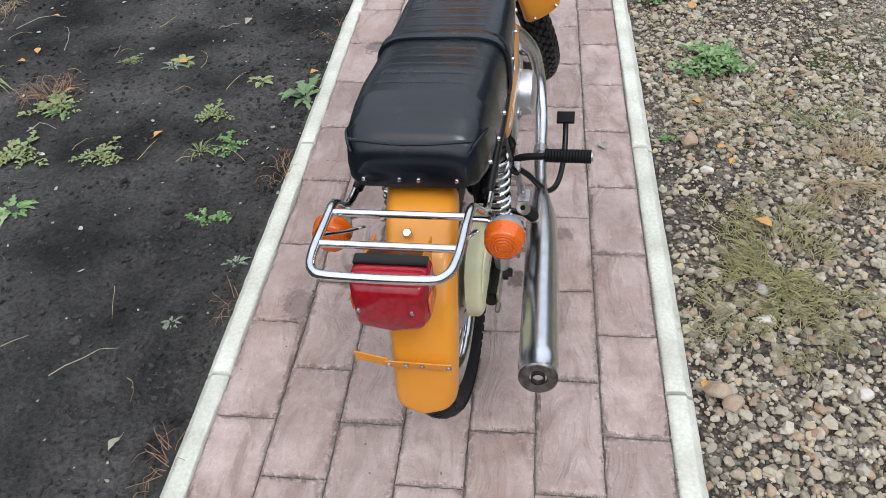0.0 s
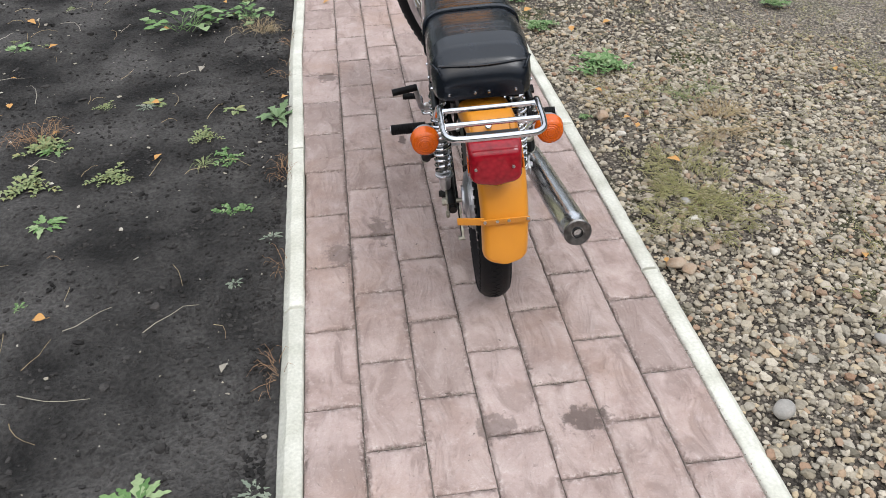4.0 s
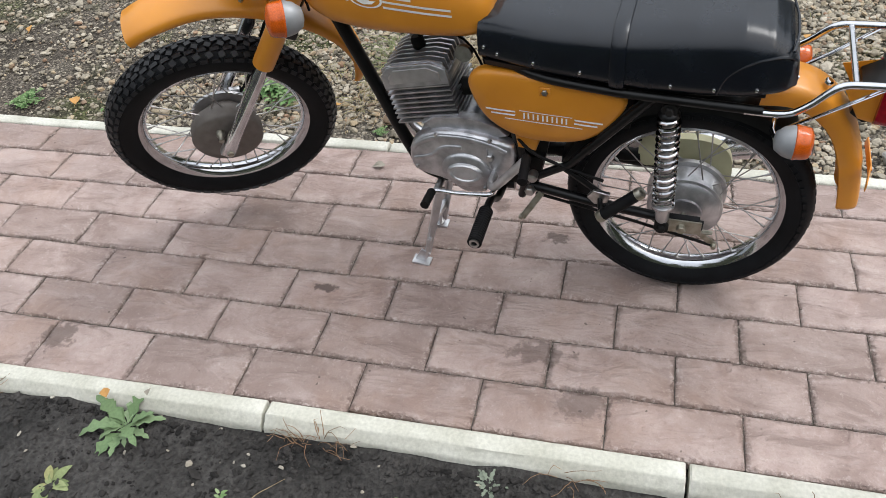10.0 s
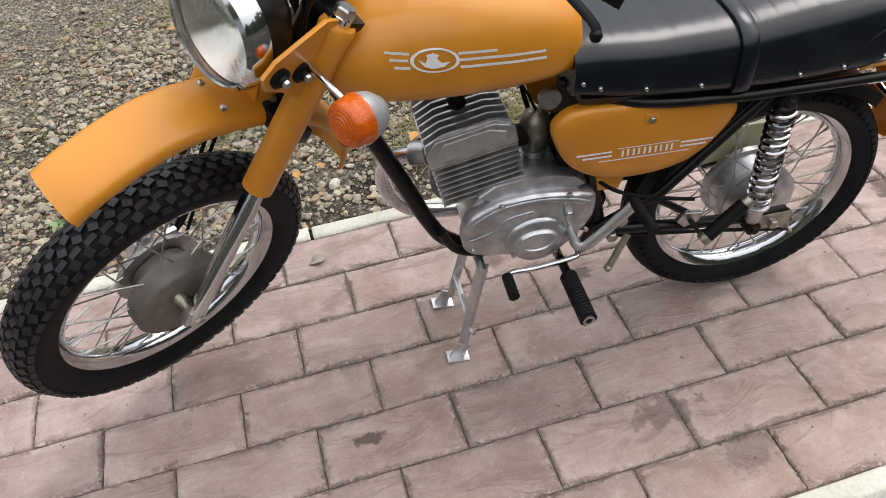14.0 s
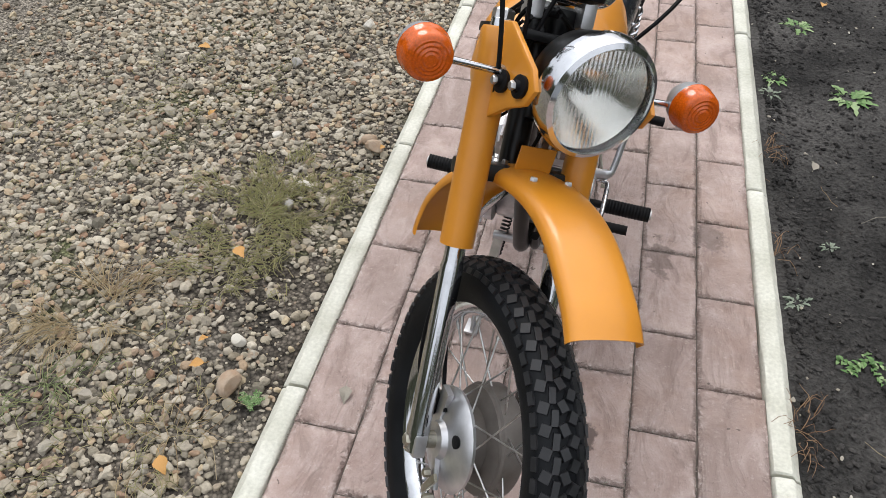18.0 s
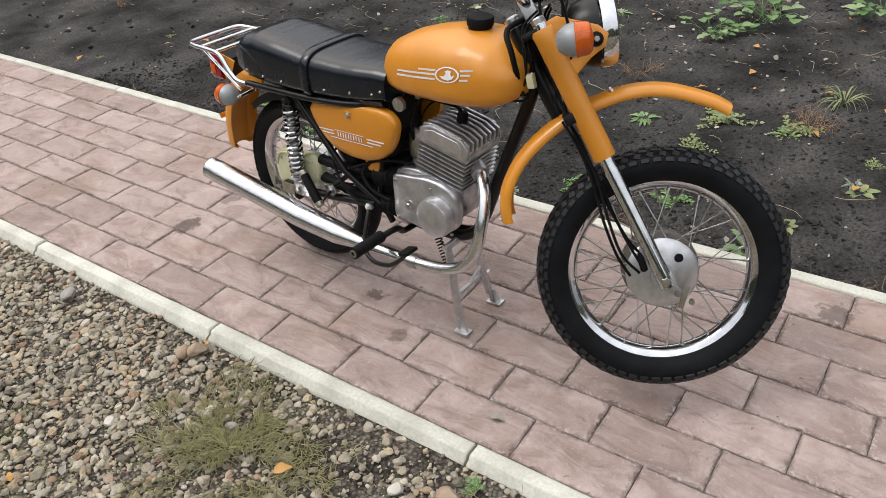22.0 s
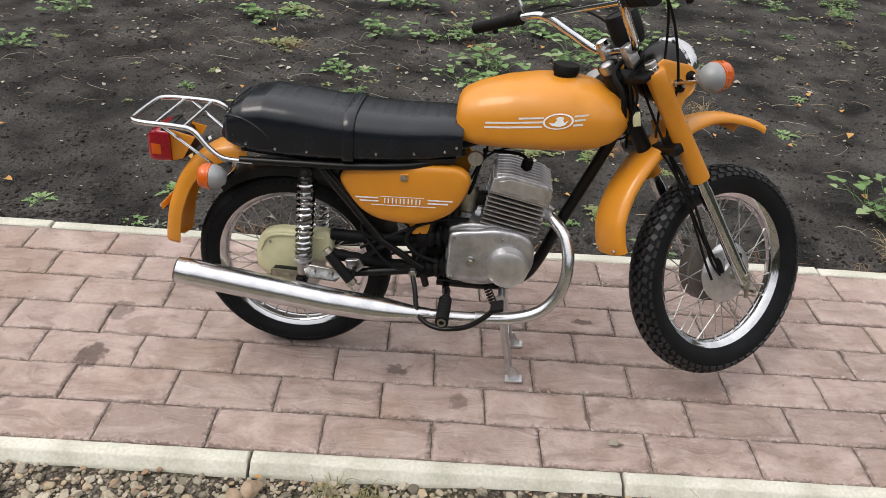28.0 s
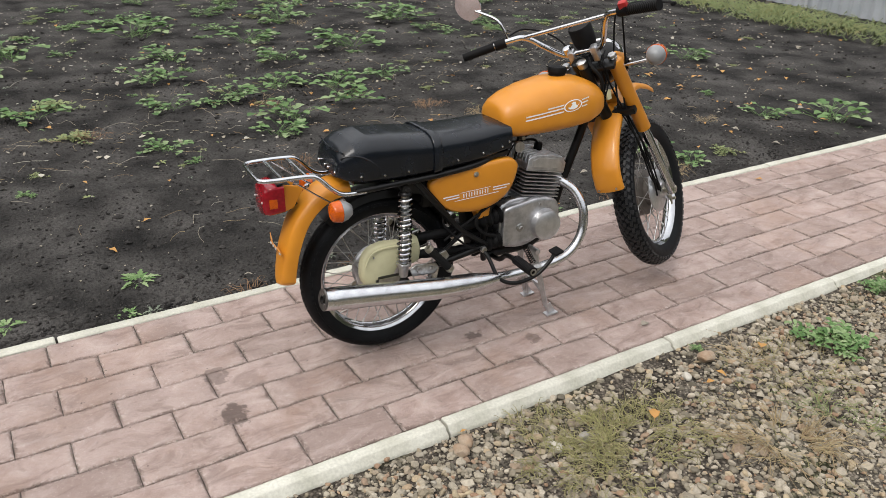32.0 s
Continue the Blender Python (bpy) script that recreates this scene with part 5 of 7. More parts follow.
# pegs, pedals, levers
def rubber_grip(a, b, r, n=13):
    a, b = Vector(a), Vector(b)
    pts, rad = [], []
    for i in range(n * 2):
        pts.append(a + (b - a) * i / (n * 2 - 1))
        rad.append(r if i % 2 else r * 0.92)
    return tube(pts, rad, 14)


pegs = part("footrest_bar", tube(spline([(-0.20, 0.158, 0.292), (-0.11, 0.158, 0.290), (-0.06, 0.150, 0.262), (0.06, 0.150, 0.262), (0.11, 0.158, 0.294), (0.22, 0.158, 0.300)], 6), 0.010, 10), BLACK, bike)
for s in (-1, 1):
    px, pz = (0.294, 0.302) if s > 0 else (-0.274, 0.292)
    part("rubber", rubber_grip((px - s * 0.122, 0.158, pz), (px - s * 0.004, 0.156, pz), 0.0185, 16), RUBBER, pegs, "black rubber footrest")
    part("tube_end", lathe([(0.0075, -0.05), (0.0075, 0.0), (0.0125, 0.0), (0.0125, -0.012), (0.010, -0.014)], Matrix.Translation((px, 0.156, pz)) @ (TO_X if s > 0 else Matrix.Rotation(radians(-90), 4, "Y")), 16), DULL, pegs, "hollow steel tube end")
    up, low = (Vector((0.152, -0.184, 0.404)), Vector((0.166, -0.112, 0.322))) if s > 0 else (Vector((-0.148, -0.208, 0.406)), Vector((-0.160, -0.128, 0.334)))
    run = (low - up).normalized()
    pp = part("pillion_footrest", tube([(s * 0.10, -0.115, 0.345), low + run * 0.004, up - run * 0.004], 0.007, 10), BLACK, bike, "folded pillion footrest")
    part("rubber", rubber_grip(up, low, 0.0150, 12), RUBBER, pp)
    for p, q in ((low, run), (up, -run)):
        part("tip", lathe([(0.006, -0.01), (0.006, 0.008), (0.0135, 0.009), (0.0150, 0.004), (0.0150, -0.006), (0.010, -0.008)], Matrix.Translation(p) @ q.to_track_quat("Z", "Y").to_matrix().to_4x4(), 14), ZINC, pp, "hollow metal end")
    part("hinge", slab([(-0.14, 0.36), (-0.10, 0.368), (-0.085, 0.345), (-0.105, 0.325), (-0.135, 0.335)], s * 0.104, s * 0.114, 0, 0.002, 0.002), DULL, pp)
bp2 = part("brake_pedal", tube(spline([(0.10, 0.05, 0.345), (0.135, 0.065, 0.31), (0.178, 0.085, 0.245), (0.204, 0.14, 0.225), (0.216, 0.22, 0.245), (0.218, 0.275, 0.290), (0.217, 0.295, 0.318)], 6), 0.0075, 10), BLACK, bike, "black brake pedal")
part("pad", box((0.048, 0.036, 0.010), at(0.217, 0.302, 0.325) @ Matrix.Rotation(radians(18), 4, "X"), 0.003), RUBBER, bp2)
gl = part("gear_lever", tube(spline([(-0.105, 0.140, 0.352), (-0.145, 0.140, 0.350), (-0.156, 0.155, 0.348), (-0.158, 0.23, 0.342), (-0.162, 0.288, 0.344), (-0.205, 0.293, 0.346)], 6), 0.0058, 10), CHROME, bike, "chromed gear lever")
part("rubber", rubber_grip((-0.166, 0.292, 0.345), (-0.222, 0.293, 0.347), 0.0115, 6), RUBBER, gl)
ks = part("kick_starter", tube(spline([(-0.105, 0.145, 0.372), (-0.148, 0.143, 0.374), (-0.160, 0.125, 0.386), (-0.168, 0.075, 0.450), (-0.172, 0.050, 0.485)], 6), [0.012] * 7 + [0.009] * 18, 10, flat=(0.8, 1.2)), ALU2, bike, "folded kick-start lever")
part("rubber", rubber_grip((-0.166, 0.048, 0.490), (-0.246, 0.040, 0.482), 0.0115, 7), RUBBER, ks)
part("ignition_lock", lathe([(0.010, -0.01), (0.012, -0.01), (0.012, 0.012), (0.008, 0.014)], at(-0.118, 0.045, 0.395) @ Matrix.Rotation(radians(-90), 4, "Y"), 14), DULL, bike)

part("brake_shaft_lever", bolt((-0.146, 0.070, 0.282), (-1, 0, 0), 0.007, 0.006, box((0.006, 0.016, 0.085), Matrix.Translation((-0.132, 0.046, 0.312)) @ Matrix.Rotation(radians(33), 4, "X") @ Matrix.Rotation(radians(16), 4, "Y"), 0.002)), ZINC, bike)
part("battery_box", box((0.15, 0.13, 0.12), at(0, -0.105, 0.585), 0.012), DARK, bike)
part("engine_mount", box((0.06, 0.11, 0.10), at(0, 0.10, 0.335) @ Matrix.Rotation(radians(12), 4, "X"), 0.01), DARK, bike)
part("carrier_plate", slab([(0.02, 0.47), (0.14, 0.49), (0.13, 0.41), (0.03, 0.40)], -0.03, 0.03, 0, 0.004, 0.004), DARK, bike)
part("skid_loop", tube(spline([(-0.03, 0.395, 0.36), (-0.03, 0.36, 0.298), (-0.03, 0.28, 0.275), (-0.03, 0.15, 0.272)], 5), 0.010, 10), BLACK, bike)
part("cable", tube(spline([(0.10, 0.05, 0.345), (0.12, 0.0, 0.36), (0.115, -0.06, 0.41), (0.09, -0.10, 0.47), (0.06, -0.05, 0.53)], 6), 0.004, 8), RUBBER, bike)
part("cable", tube(spline([(-0.06, 0.12, 0.50), (-0.10, 0.06, 0.46), (-0.11, -0.02, 0.43), (-0.10, -0.12, 0.39)], 6), 0.004, 8), RUBBER, bike)
part("cable", tube(spline([(0.05, 0.20, 0.50), (0.085, 0.12, 0.505), (0.095, 0.03, 0.47), (0.10, -0.10, 0.40)], 6), 0.0045, 8), RUBBER, bike)

# centre stand
def strap(a, b, w, t):
    """A flat steel strap from a to b, w wide along the bike and t thick across it."""
    a, b = Vector(a), Vector(b)
    q = (b - a).to_track_quat("Z", "X").to_matrix().to_4x4()
    return box((t, w, (b - a).length), Matrix.Translation((a + b) / 2) @ q, 0.002)


st = part("centre_stand", tube([(-0.075, 0.318, 0.262), (0.075, 0.318, 0.262)], 0.011, 12), ALU2, bike, "zinc-grey steel centre stand, down")
for s in (-1, 1):
    low = -0.0105 - s * 0.0045
    part("leg", strap((s * 0.060, 0.318, 0.268), (s * 0.083, 0.376, low + 0.008), 0.024, 0.008), ALU2, st)
    part("flange", strap((s * 0.056, 0.308, 0.262), (s * 0.078, 0.366, low + 0.03), 0.006, 0.016), ALU2, st)
    part("foot", box((0.034, 0.052, 0.007), at(s * 0.087, 0.385, low + 0.0015) @ Matrix.Rotation(radians(6), 4, "X"), 0.002), ALU2, st)
    part("gusset", box((0.006, 0.030, 0.045), Matrix.Translation((s * 0.087, 0.380, low + 0.022)) @ Matrix.Rotation(radians(30), 4, "X"), 0.002), ALU2, st)
part("brace", strap((-0.074, 0.352, 0.105), (0.074, 0.352, 0.105), 0.012, 0.006), ALU2, st)
part("brace", tube([(-0.066, 0.345, 0.135), (0.076, 0.356, 0.070)], 0.0055, 8), ALU2, st)
part("tread_spur", tube([(-0.082, 0.352, 0.088), (-0.104, 0.348, 0.094)], 0.006, 8), ALU2, st)
part("return_spring", coil((0.050, 0.262, 0.305), (0.062, 0.318, 0.195), 0.010, 0.0022, 13), DARK, st)

# fork and front end
for s in (-1, 1):
    x = s * 0.094
    leg = part("fork_leg", lathe([(0.010, -0.02), (0.019, -0.018), (0.020, 0.02), (0.0185, 0.035), (0.0185, 0.30), (0.0165, 0.31), (0.0165, 0.68), (0.012, 0.685)], FRONT @ at(x, 0, 0), 24), CHROME, bike, "chromed fork leg")
    part("shroud", lathe([(0.0175, 0.336), (0.0268, 0.336), (0.0272, 0.346), (0.0265, 0.50), (0.027, 0.64), (0.029, 0.662), (0.026, 0.668), (0.017, 0.668)], FRONT @ at(x, 0, 0), 28), PAINT, leg, "orange-yellow fork shroud")
    ear = slab([(0.0, 0.69), (0.030, 0.690), (0.105, 0.628), (0.118, 0.600), (0.100, 0.578), (0.060, 0.570), (0.0, 0.545)], -0.004, 0.004, 0, 0.0015, 0.002)
    EAR = FRONT @ at(s * 0.098, 0.012, -0.012) @ Matrix.Rotation(radians(7), 4, "Z")
    part("lamp_ear", ear, PAINT, leg, "painted headlamp bracket", EAR)
    for y, z in ((0.045, 0.605), (0.092, 0.602)):
        w_ = lathe([(0.005, -0.004), (0.016, -0.004), (0.017, 0.004), (0.009, 0.006), (0.008, 0.012), (0.001, 0.012)], EAR @ at(s * 0.006, y - 0.006, z) @ (TO_X if s > 0 else Matrix.Rotation(radians(-90), 4, "Y")), 18)
        part("grommet", w_, RUBBER, leg)
        part("bolt", bolt(EAR @ Vector((s * 0.020, y - 0.006, z)), kx * s, 0.007, 0.004), DULL, leg)
    part("axle_lug", box((0.022, 0.036, 0.040), FRONT @ at(x, 0.004, -0.004), 0.006), ALU2, leg)
    part("top_nut", bolt(FRONT @ Vector((x, 0, 0.688)), kz, 0.017, 0.008), DULL, leg)
for dx, dy in ((0.0, 0.0), (-0.010, -0.012)):
    cab = [(0.070, -0.040, 0.455), (0.076, -0.034, 0.38), (0.084, -0.040, 0.29), (0.090, -0.058, 0.19), (0.084, -0.066, 0.10), (0.070, -0.048 + dy, 0.035)]
    part("control_cable", tube(spline([FRONT @ Vector((x + dx, y + dy, z)) for x, y, z in cab], 6), 0.0036, 8), RUBBER, bike, "black cable down to the front hub")
part("lower_yoke", box((0.22, 0.055, 0.028), FRONT @ at(0, -0.02, 0.455), 0.008), BLACK, bike)
part("upper_yoke", box((0.215, 0.06, 0.016), FRONT @ at(0, -0.02, 0.668), 0.006), BLACK, bike)
part("steering_stem", tube([FRONT @ Vector((0, -0.055, 0.46)), FRONT @ Vector((0, -0.055, 0.70))], 0.022, 14), BLACK, bike)
GP = [(-0.302, 0.290), (-0.293, 0.322), (-0.260, 0.376), (-0.19, 0.428), (-0.10, 0.460), (0.0, 0.472), (0.11, 0.460), (0.20, 0.422), (0.282, 0.352), (0.316, 0.308)]
fm = part("front_mudguard", guard(GP, (0.056, 0.058), 0.014, 0.0022, 0.016), PAINT, bike, "orange-yellow high front mudguard", FRONT, sharp=80)
part("bracket", box((0.062, 0.005, 0.046), FRONT @ at(0, 0.020, 0.484) @ Matrix.Rotation(radians(-14), 4, "X"), 0.002), PAINT, bike)
for y in (-0.02, 0.08):
    for x in (-0.03, 0.03):
        part("bolt", bolt((x, y, 0.472 if y < 0 else 0.464), (0, 0, 1), 0.006, 0.004), DULL, fm)
for x, y, z in ((-0.035, -0.299, 0.302), (0.035, -0.299, 0.302)):
    part("bolt", bolt((x, y, z), (0, -1, 0), 0.004, 0.003), DULL, fm)

# headlamp
HL = FRONT @ at(-0.008, 0.104, 0.606) @ Matrix.Rotation(radians(6), 4, "Z") @ Matrix.Rotation(-RAKE + radians(13), 4, "X")
hs = part("headlamp", lathe([(0.010, -0.075), (0.045, -0.068), (0.070, -0.045), (0.082, -0.010), (0.085, 0.022), (0.080, 0.026), (0.076, 0.020), (0.07, -0.02), (0.04, -0.055), (0.01, -0.06)], HL @ TO_Y, 40), BLACK, bike, "black headlamp shell")
part("rim", lathe([(0.084, 0.006), (0.0905, 0.010), (0.0915, 0.030), (0.087, 0.044), (0.080, 0.048), (0.079, 0.044), (0.083, 0.036), (0.084, 0.020)], HL @ TO_Y, 48, closed=True), CHROME, hs, "chromed headlamp rim")
part("reflector", lathe([(0.080, 0.030), (0.070, 0.0127), (0.060, -0.002), (0.050, -0.0146), (0.040, -0.025), (0.030, -0.0328), (0.020, -0.0385), (0.010, -0.0419), (0.001, -0.043), (0.001, -0.046), (0.02, -0.042), (0.05, -0.018), (0.0735, 0.0127), (0.0815, 0.028)], HL @ TO_Y, 40, closed=True), REFLECT, hs, "silvered reflector")
part("bulb", lathe([(0.008, -0.03), (0.010, -0.015), (0.010, 0.0), (0.006, 0.008), (0.001, 0.010)], HL @ TO_Y, 16), CHROME, hs)
gl_ = part("glass", lathe([(0.081, 0.038), (0.081, 0.042), (0.070, 0.050), (0.045, 0.058), (0.020, 0.061), (0.001, 0.0615), (0.001, 0.0585), (0.045, 0.055), (0.070, 0.047)], HL @ TO_Y, 48, closed=True), GLASS, hs, "ribbed headlamp glass")
gl_.visible_shadow = False

# handlebar
half = [(0.0, -0.005, 0.735), (0.05, -0.005, 0.735), (0.085, -0.012, 0.752), (0.125, -0.034, 0.818), (0.160, -0.054, 0.876), (0.205, -0.078, 0.898), (0.375, -0.142, 0.916)]
barpts = [(-x, y, z) for x, y, z in reversed(half[1:])] + half
bar = part("handlebar", tube([FRONT @ p for p in spline(barpts, 7)], 0.0110, 14), CHROME, bike, "chromed braced handlebar")
part("brace", tube([FRONT @ Vector((-0.168, -0.058, 0.884)), FRONT @ Vector((0.168, -0.058, 0.884))], 0.0075, 10), CHROME, bar)
for s in (-1, 1):
    part("clamp", box((0.024, 0.034, 0.06), FRONT @ at(s * 0.045, -0.008, 0.722), 0.007), ALU2, bar)
    dirn = (Vector((0.375, -0.142, 0.916)) - Vector((0.205, -0.078, 0.898))).normalized()
    a = Vector((0.205, -0.078, 0.898)) + dirn * 0.066
    b = Vector((0.375, -0.142, 0.916)) + dirn * 0.006
    flip = lambda v: FRONT @ Vector((s * v.x, v.y, v.z))
    part("grip", rubber_grip(flip(a), flip(b), 0.0165 if s < 0 else 0.0185, 16), RUBBER, bar, "black rubber grip")
    part("switch", tube([flip(a - dirn * 0.045), flip(a - dirn * 0.004)], 0.019, 14), RUBBER, bar, "black switch housing")
    lv = spline([flip(a - dirn * 0.025 + Vector((0, 0.022, 0))), flip(a + dirn * 0.01 + Vector((0, 0.045, -0.004))), flip(b + Vector((0.0, 0.066, -0.032))), flip(b + dirn * 0.02 + Vector((0, 0.070, -0.046)))], 5)
    part("lever", lathe([(0.001, -0.009), (0.007, -0.006), (0.009, 0), (0.007, 0.006), (0.001, 0.009)], Matrix.Translation(lv[-1]), 12, tube(lv, 0.0055, 8, flat=(1.5, 0.8))), RUBBER, bar, "black ball-ended hand lever")
part("kill_switch", box((0.030, 0.022, 0.026), FRONT @ at(0.248, -0.094, 0.924), 0.006), RED_PLASTIC, bar, "red switch cover")
part("cable", tube([FRONT @ p for p in spline([(0.24, -0.09, 0.905), (0.20, 0.03, 0.88), (0.12, 0.09, 0.78), (0.07, 0.03, 0.62), (0.06, -0.05, 0.50)], 6)], 0.0035, 6), RUBBER, bar)
part("cable", tube([FRONT @ p for p in spline([(-0.24, -0.09, 0.905), (-0.21, 0.05, 0.86), (-0.12, 0.10, 0.74), (-0.05, 0.0, 0.60), (-0.04, -0.08, 0.48)], 6)], 0.0035, 6), RUBBER, bar)
part("cable", tube([FRONT @ p for p in spline([(0.24, -0.085, 0.905), (0.17, 0.06, 0.82), (0.11, 0.05, 0.62), (0.075, -0.032, 0.48), (0.080, -0.036, 0.30), (0.068, -0.042, 0.15), (0.062, -0.035, 0.035)], 6)], 0.0036, 8), RUBBER, bar, "black brake cable")
part("cable", tube([FRONT @ p for p in spline([(0.02, 0.03, 0.75), (0.05, -0.02, 0.60), (0.066, -0.038, 0.44), (0.066, -0.045, 0.26), (0.050, -0.035, 0.10), (0.052, 0.0, 0.05)], 6)], 0.0036, 8), RUBBER, bar, "black speedometer cable")
part("cable_boot", lathe([(0.004, 0), (0.009, 0.004), (0.009, 0.035), (0.004, 0.05)], FRONT @ at(0.062, -0.035, 0.03) @ Matrix.Rotation(radians(-8), 4, "X"), 12), RUBBER, bar)
sp_m = FRONT @ at(0.0, 0.045, 0.775) @ Matrix.Rotation(radians(-6), 4, "X")
spd = part("speedometer", lathe([(0.020, -0.05), (0.038, -0.045), (0.043, -0.02), (0.044, 0.035), (0.041, 0.040), (0.038, 0.036), (0.001, 0.034)], sp_m, 30), RUBBER, bike, "black speedometer housing")
part("dial", lathe([(0.037, 0.0362), (0.001, 0.0364)], sp_m, 30), DARK, spd)
part("warning_lamp", lathe([(0.016, 0.0), (0.018, 0.01), (0.018, 0.03), (0.012, 0.034), (0.001, 0.035)], FRONT @ at(-0.06, 0.0, 0.735), 18), CHROME, bike)
part("ignition_switch", lathe([(0.018, 0.0), (0.02, 0.01), (0.02, 0.025), (0.014, 0.03), (0.001, 0.031)], FRONT @ at(0.0, -0.055, 0.70), 18), DULL, bike)
mr = part("mirror", tube([FRONT @ p for p in spline([(-0.212, -0.080, 0.899), (-0.214, -0.074, 0.945), (-0.235, -0.055, 0.985), (-0.322, -0.014, 1.020)], 6)], 0.0048, 8), CHROME, bike, "round mirror on a chromed stem")
MM = FRONT @ at(-0.345, -0.006, 1.042) @ Matrix.Rotation(radians(90 - 12), 4, "X")
part("shell", lathe([(0.008, -0.022), (0.035, -0.016), (0.052, -0.004), (0.054, 0.004), (0.050, 0.004)], MM, 30), CHROME, mr)
part("glass", lathe([(0.050, 0.0035), (0.001, 0.0038)], MM, 30), MIRROR, mr)


# ---- gravel, soil crumbs: loose stuff in one mesh each ----
def ico(level):
    bm = bmesh.new()
    bmesh.ops.create_icosphere(bm, subdivisions=level, radius=1.0)
    v = np.array([x.co[:] for x in bm.verts])
    f = np.array([[x.index for x in p.verts] for p in bm.faces])
    bm.free()
    return v, f


def scatter_lumps(name, places, sizes, level, material, flat, label, category, rough=0.18, seed=1):
    """Many small uneven lumps as one mesh."""
    rg = np.random.default_rng(seed)
    v0, f0 = ico(level)
    n, k = len(places), len(v0)
    shapes = []
    for i in range(24):
        q = v0 * (1 + rough * rg.standard_normal((k, 1)))
        for j in range(3):      # knock off some sides
            d = rg.standard_normal(3)
            d /= np.linalg.norm(d)
            h = q @ d
            lim = 0.55 + 0.3 * rg.random()
            q = q - np.outer(np.maximum(h - lim, 0), d)
        shapes.append(q)
    shapes = np.array(shapes)
    pick = rg.integers(0, 24, n)
    ax = rg.uniform(0.65, 1.35, (n, 3)) * np.array([1, 1, flat])
    ang = rg.uniform(0, 2 * np.pi, n)
    tilt = rg.normal(0, 0.35, (n, 2))
    pts = shapes[pick] * ax[:, None, :] * sizes[:, None, None]
    c, s = np.cos(tilt[:, 0])[:, None], np.sin(tilt[:, 0])[:, None]
    y, z = pts[..., 1] * c - pts[..., 2] * s, pts[..., 1] * s + pts[..., 2] * c
    pts[..., 1], pts[..., 2] = y, z
    c, s = np.cos(ang)[:, None], np.sin(ang)[:, None]
    x, y = pts[..., 0] * c - pts[..., 1] * s, pts[..., 0] * s + pts[..., 1] * c
    pts[..., 0], pts[..., 1] = x, y
    pts += places[:, None, :]
    faces = (f0[None] + (np.arange(n) * k)[:, None, None]).reshape(-1, 3)
    me = bpy.data.meshes.new(name)
    me.vertices.add(n * k)
    me.vertices.foreach_set("co", pts.reshape(-1).astype(np.float32))
    me.loops.add(len(faces) * 3)
    me.loops.foreach_set("vertex_index", faces.reshape(-1).astype(np.int32))
    me.polygons.add(len(faces))
    me.polygons.foreach_set("loop_start", np.arange(0, len(faces) * 3, 3, dtype=np.int32))
    me.polygons.foreach_set("use_smooth", [False] * len(faces))
    me.update(calc_edges=True)
    me.materials.append(material)
    return tagged(new(name, me), label, category, kind="stuff")


rg = np.random.default_rng(4)


def bare(x, y):
    """How trodden and bare the gravel ground is, 0 to 1."""
    def step(v, lo, hi):
        return min(1.0, max(0.0, (v - lo) / (hi - lo)))
    spots = 0.9 * noise.noise(Vector((x * 1.1 + 3, y * 1.1, 11))) + 0.5 * noise.noise(Vector((x * 4.1, y * 4.1, 5)))
    return 0.36 + spots + 0.25 * step(x, 1.3, 2.8) + 0.4 * step(x, 1.2, 2.0) * step(y, 2.2, 3.4) + 0.30 * step(y, 2.7, 3.6) * step(x, 0.6, 1.2) - 0.8 * (1 - step(y, 1.0, 2.0)) * (1 - step(x, 1.5, 2.2))


def gravel(n, lo, hi, x0, x1, y0, y1, seed, keep):
    r = np.random.default_rng(seed)
    P, S = [], []
    while len(P) < n:
        x, y = r.uniform(x0, x1), r.uniform(y0, y1)
        if r.random() < bare(x, y) * keep:
            continue
        rim = min(y - y0, y1 - y, x1 - x) / 0.9
        if r.random() > rim:
            continue
        s = lo + (hi - lo) * r.random() ** 2.2
        P.append((x, y, soil_height(x, y) + s * r.uniform(0.05, 0.75)))
        S.append(s)
    return np.array(P), np.array(S)


p, s = gravel(20500, 0.0055, 0.0148, 0.405, 2.6, -1.6, 3.9, 1, 0.95)
scatter_lumps("gravel", p, s, 2, STONES, 0.62, "loose grey-brown river gravel along the kerb", "gravel", 0.10, 2)
p, s = gravel(19000, 0.006, 0.020, 0.5, 5.0, -3.0, 7.0, 3, 0.75)
scatter_lumps("gravel", p, s, 1, STONES, 0.6, "sparser trodden gravel over dirt", "gravel", 0.12, 3)
p, s = gravel(14000, 0.0025, 0.006, 0.42, 2.6, -1.0, 4.0, 5, 0.3)
scatter_lumps("grit", p, s, 1, STONES, 0.7, "small grit between the stones", "gravel", 0.12, 4)

p, s = gravel(12000, 0.0025, 0.007, 0.45, 4.0, 2.2, 7.0, 9, 0.2)
scatter_lumps("grit", p, s, 1, STONES, 0.7, "small grit trodden into the dirt", "gravel", 0.12, 8)

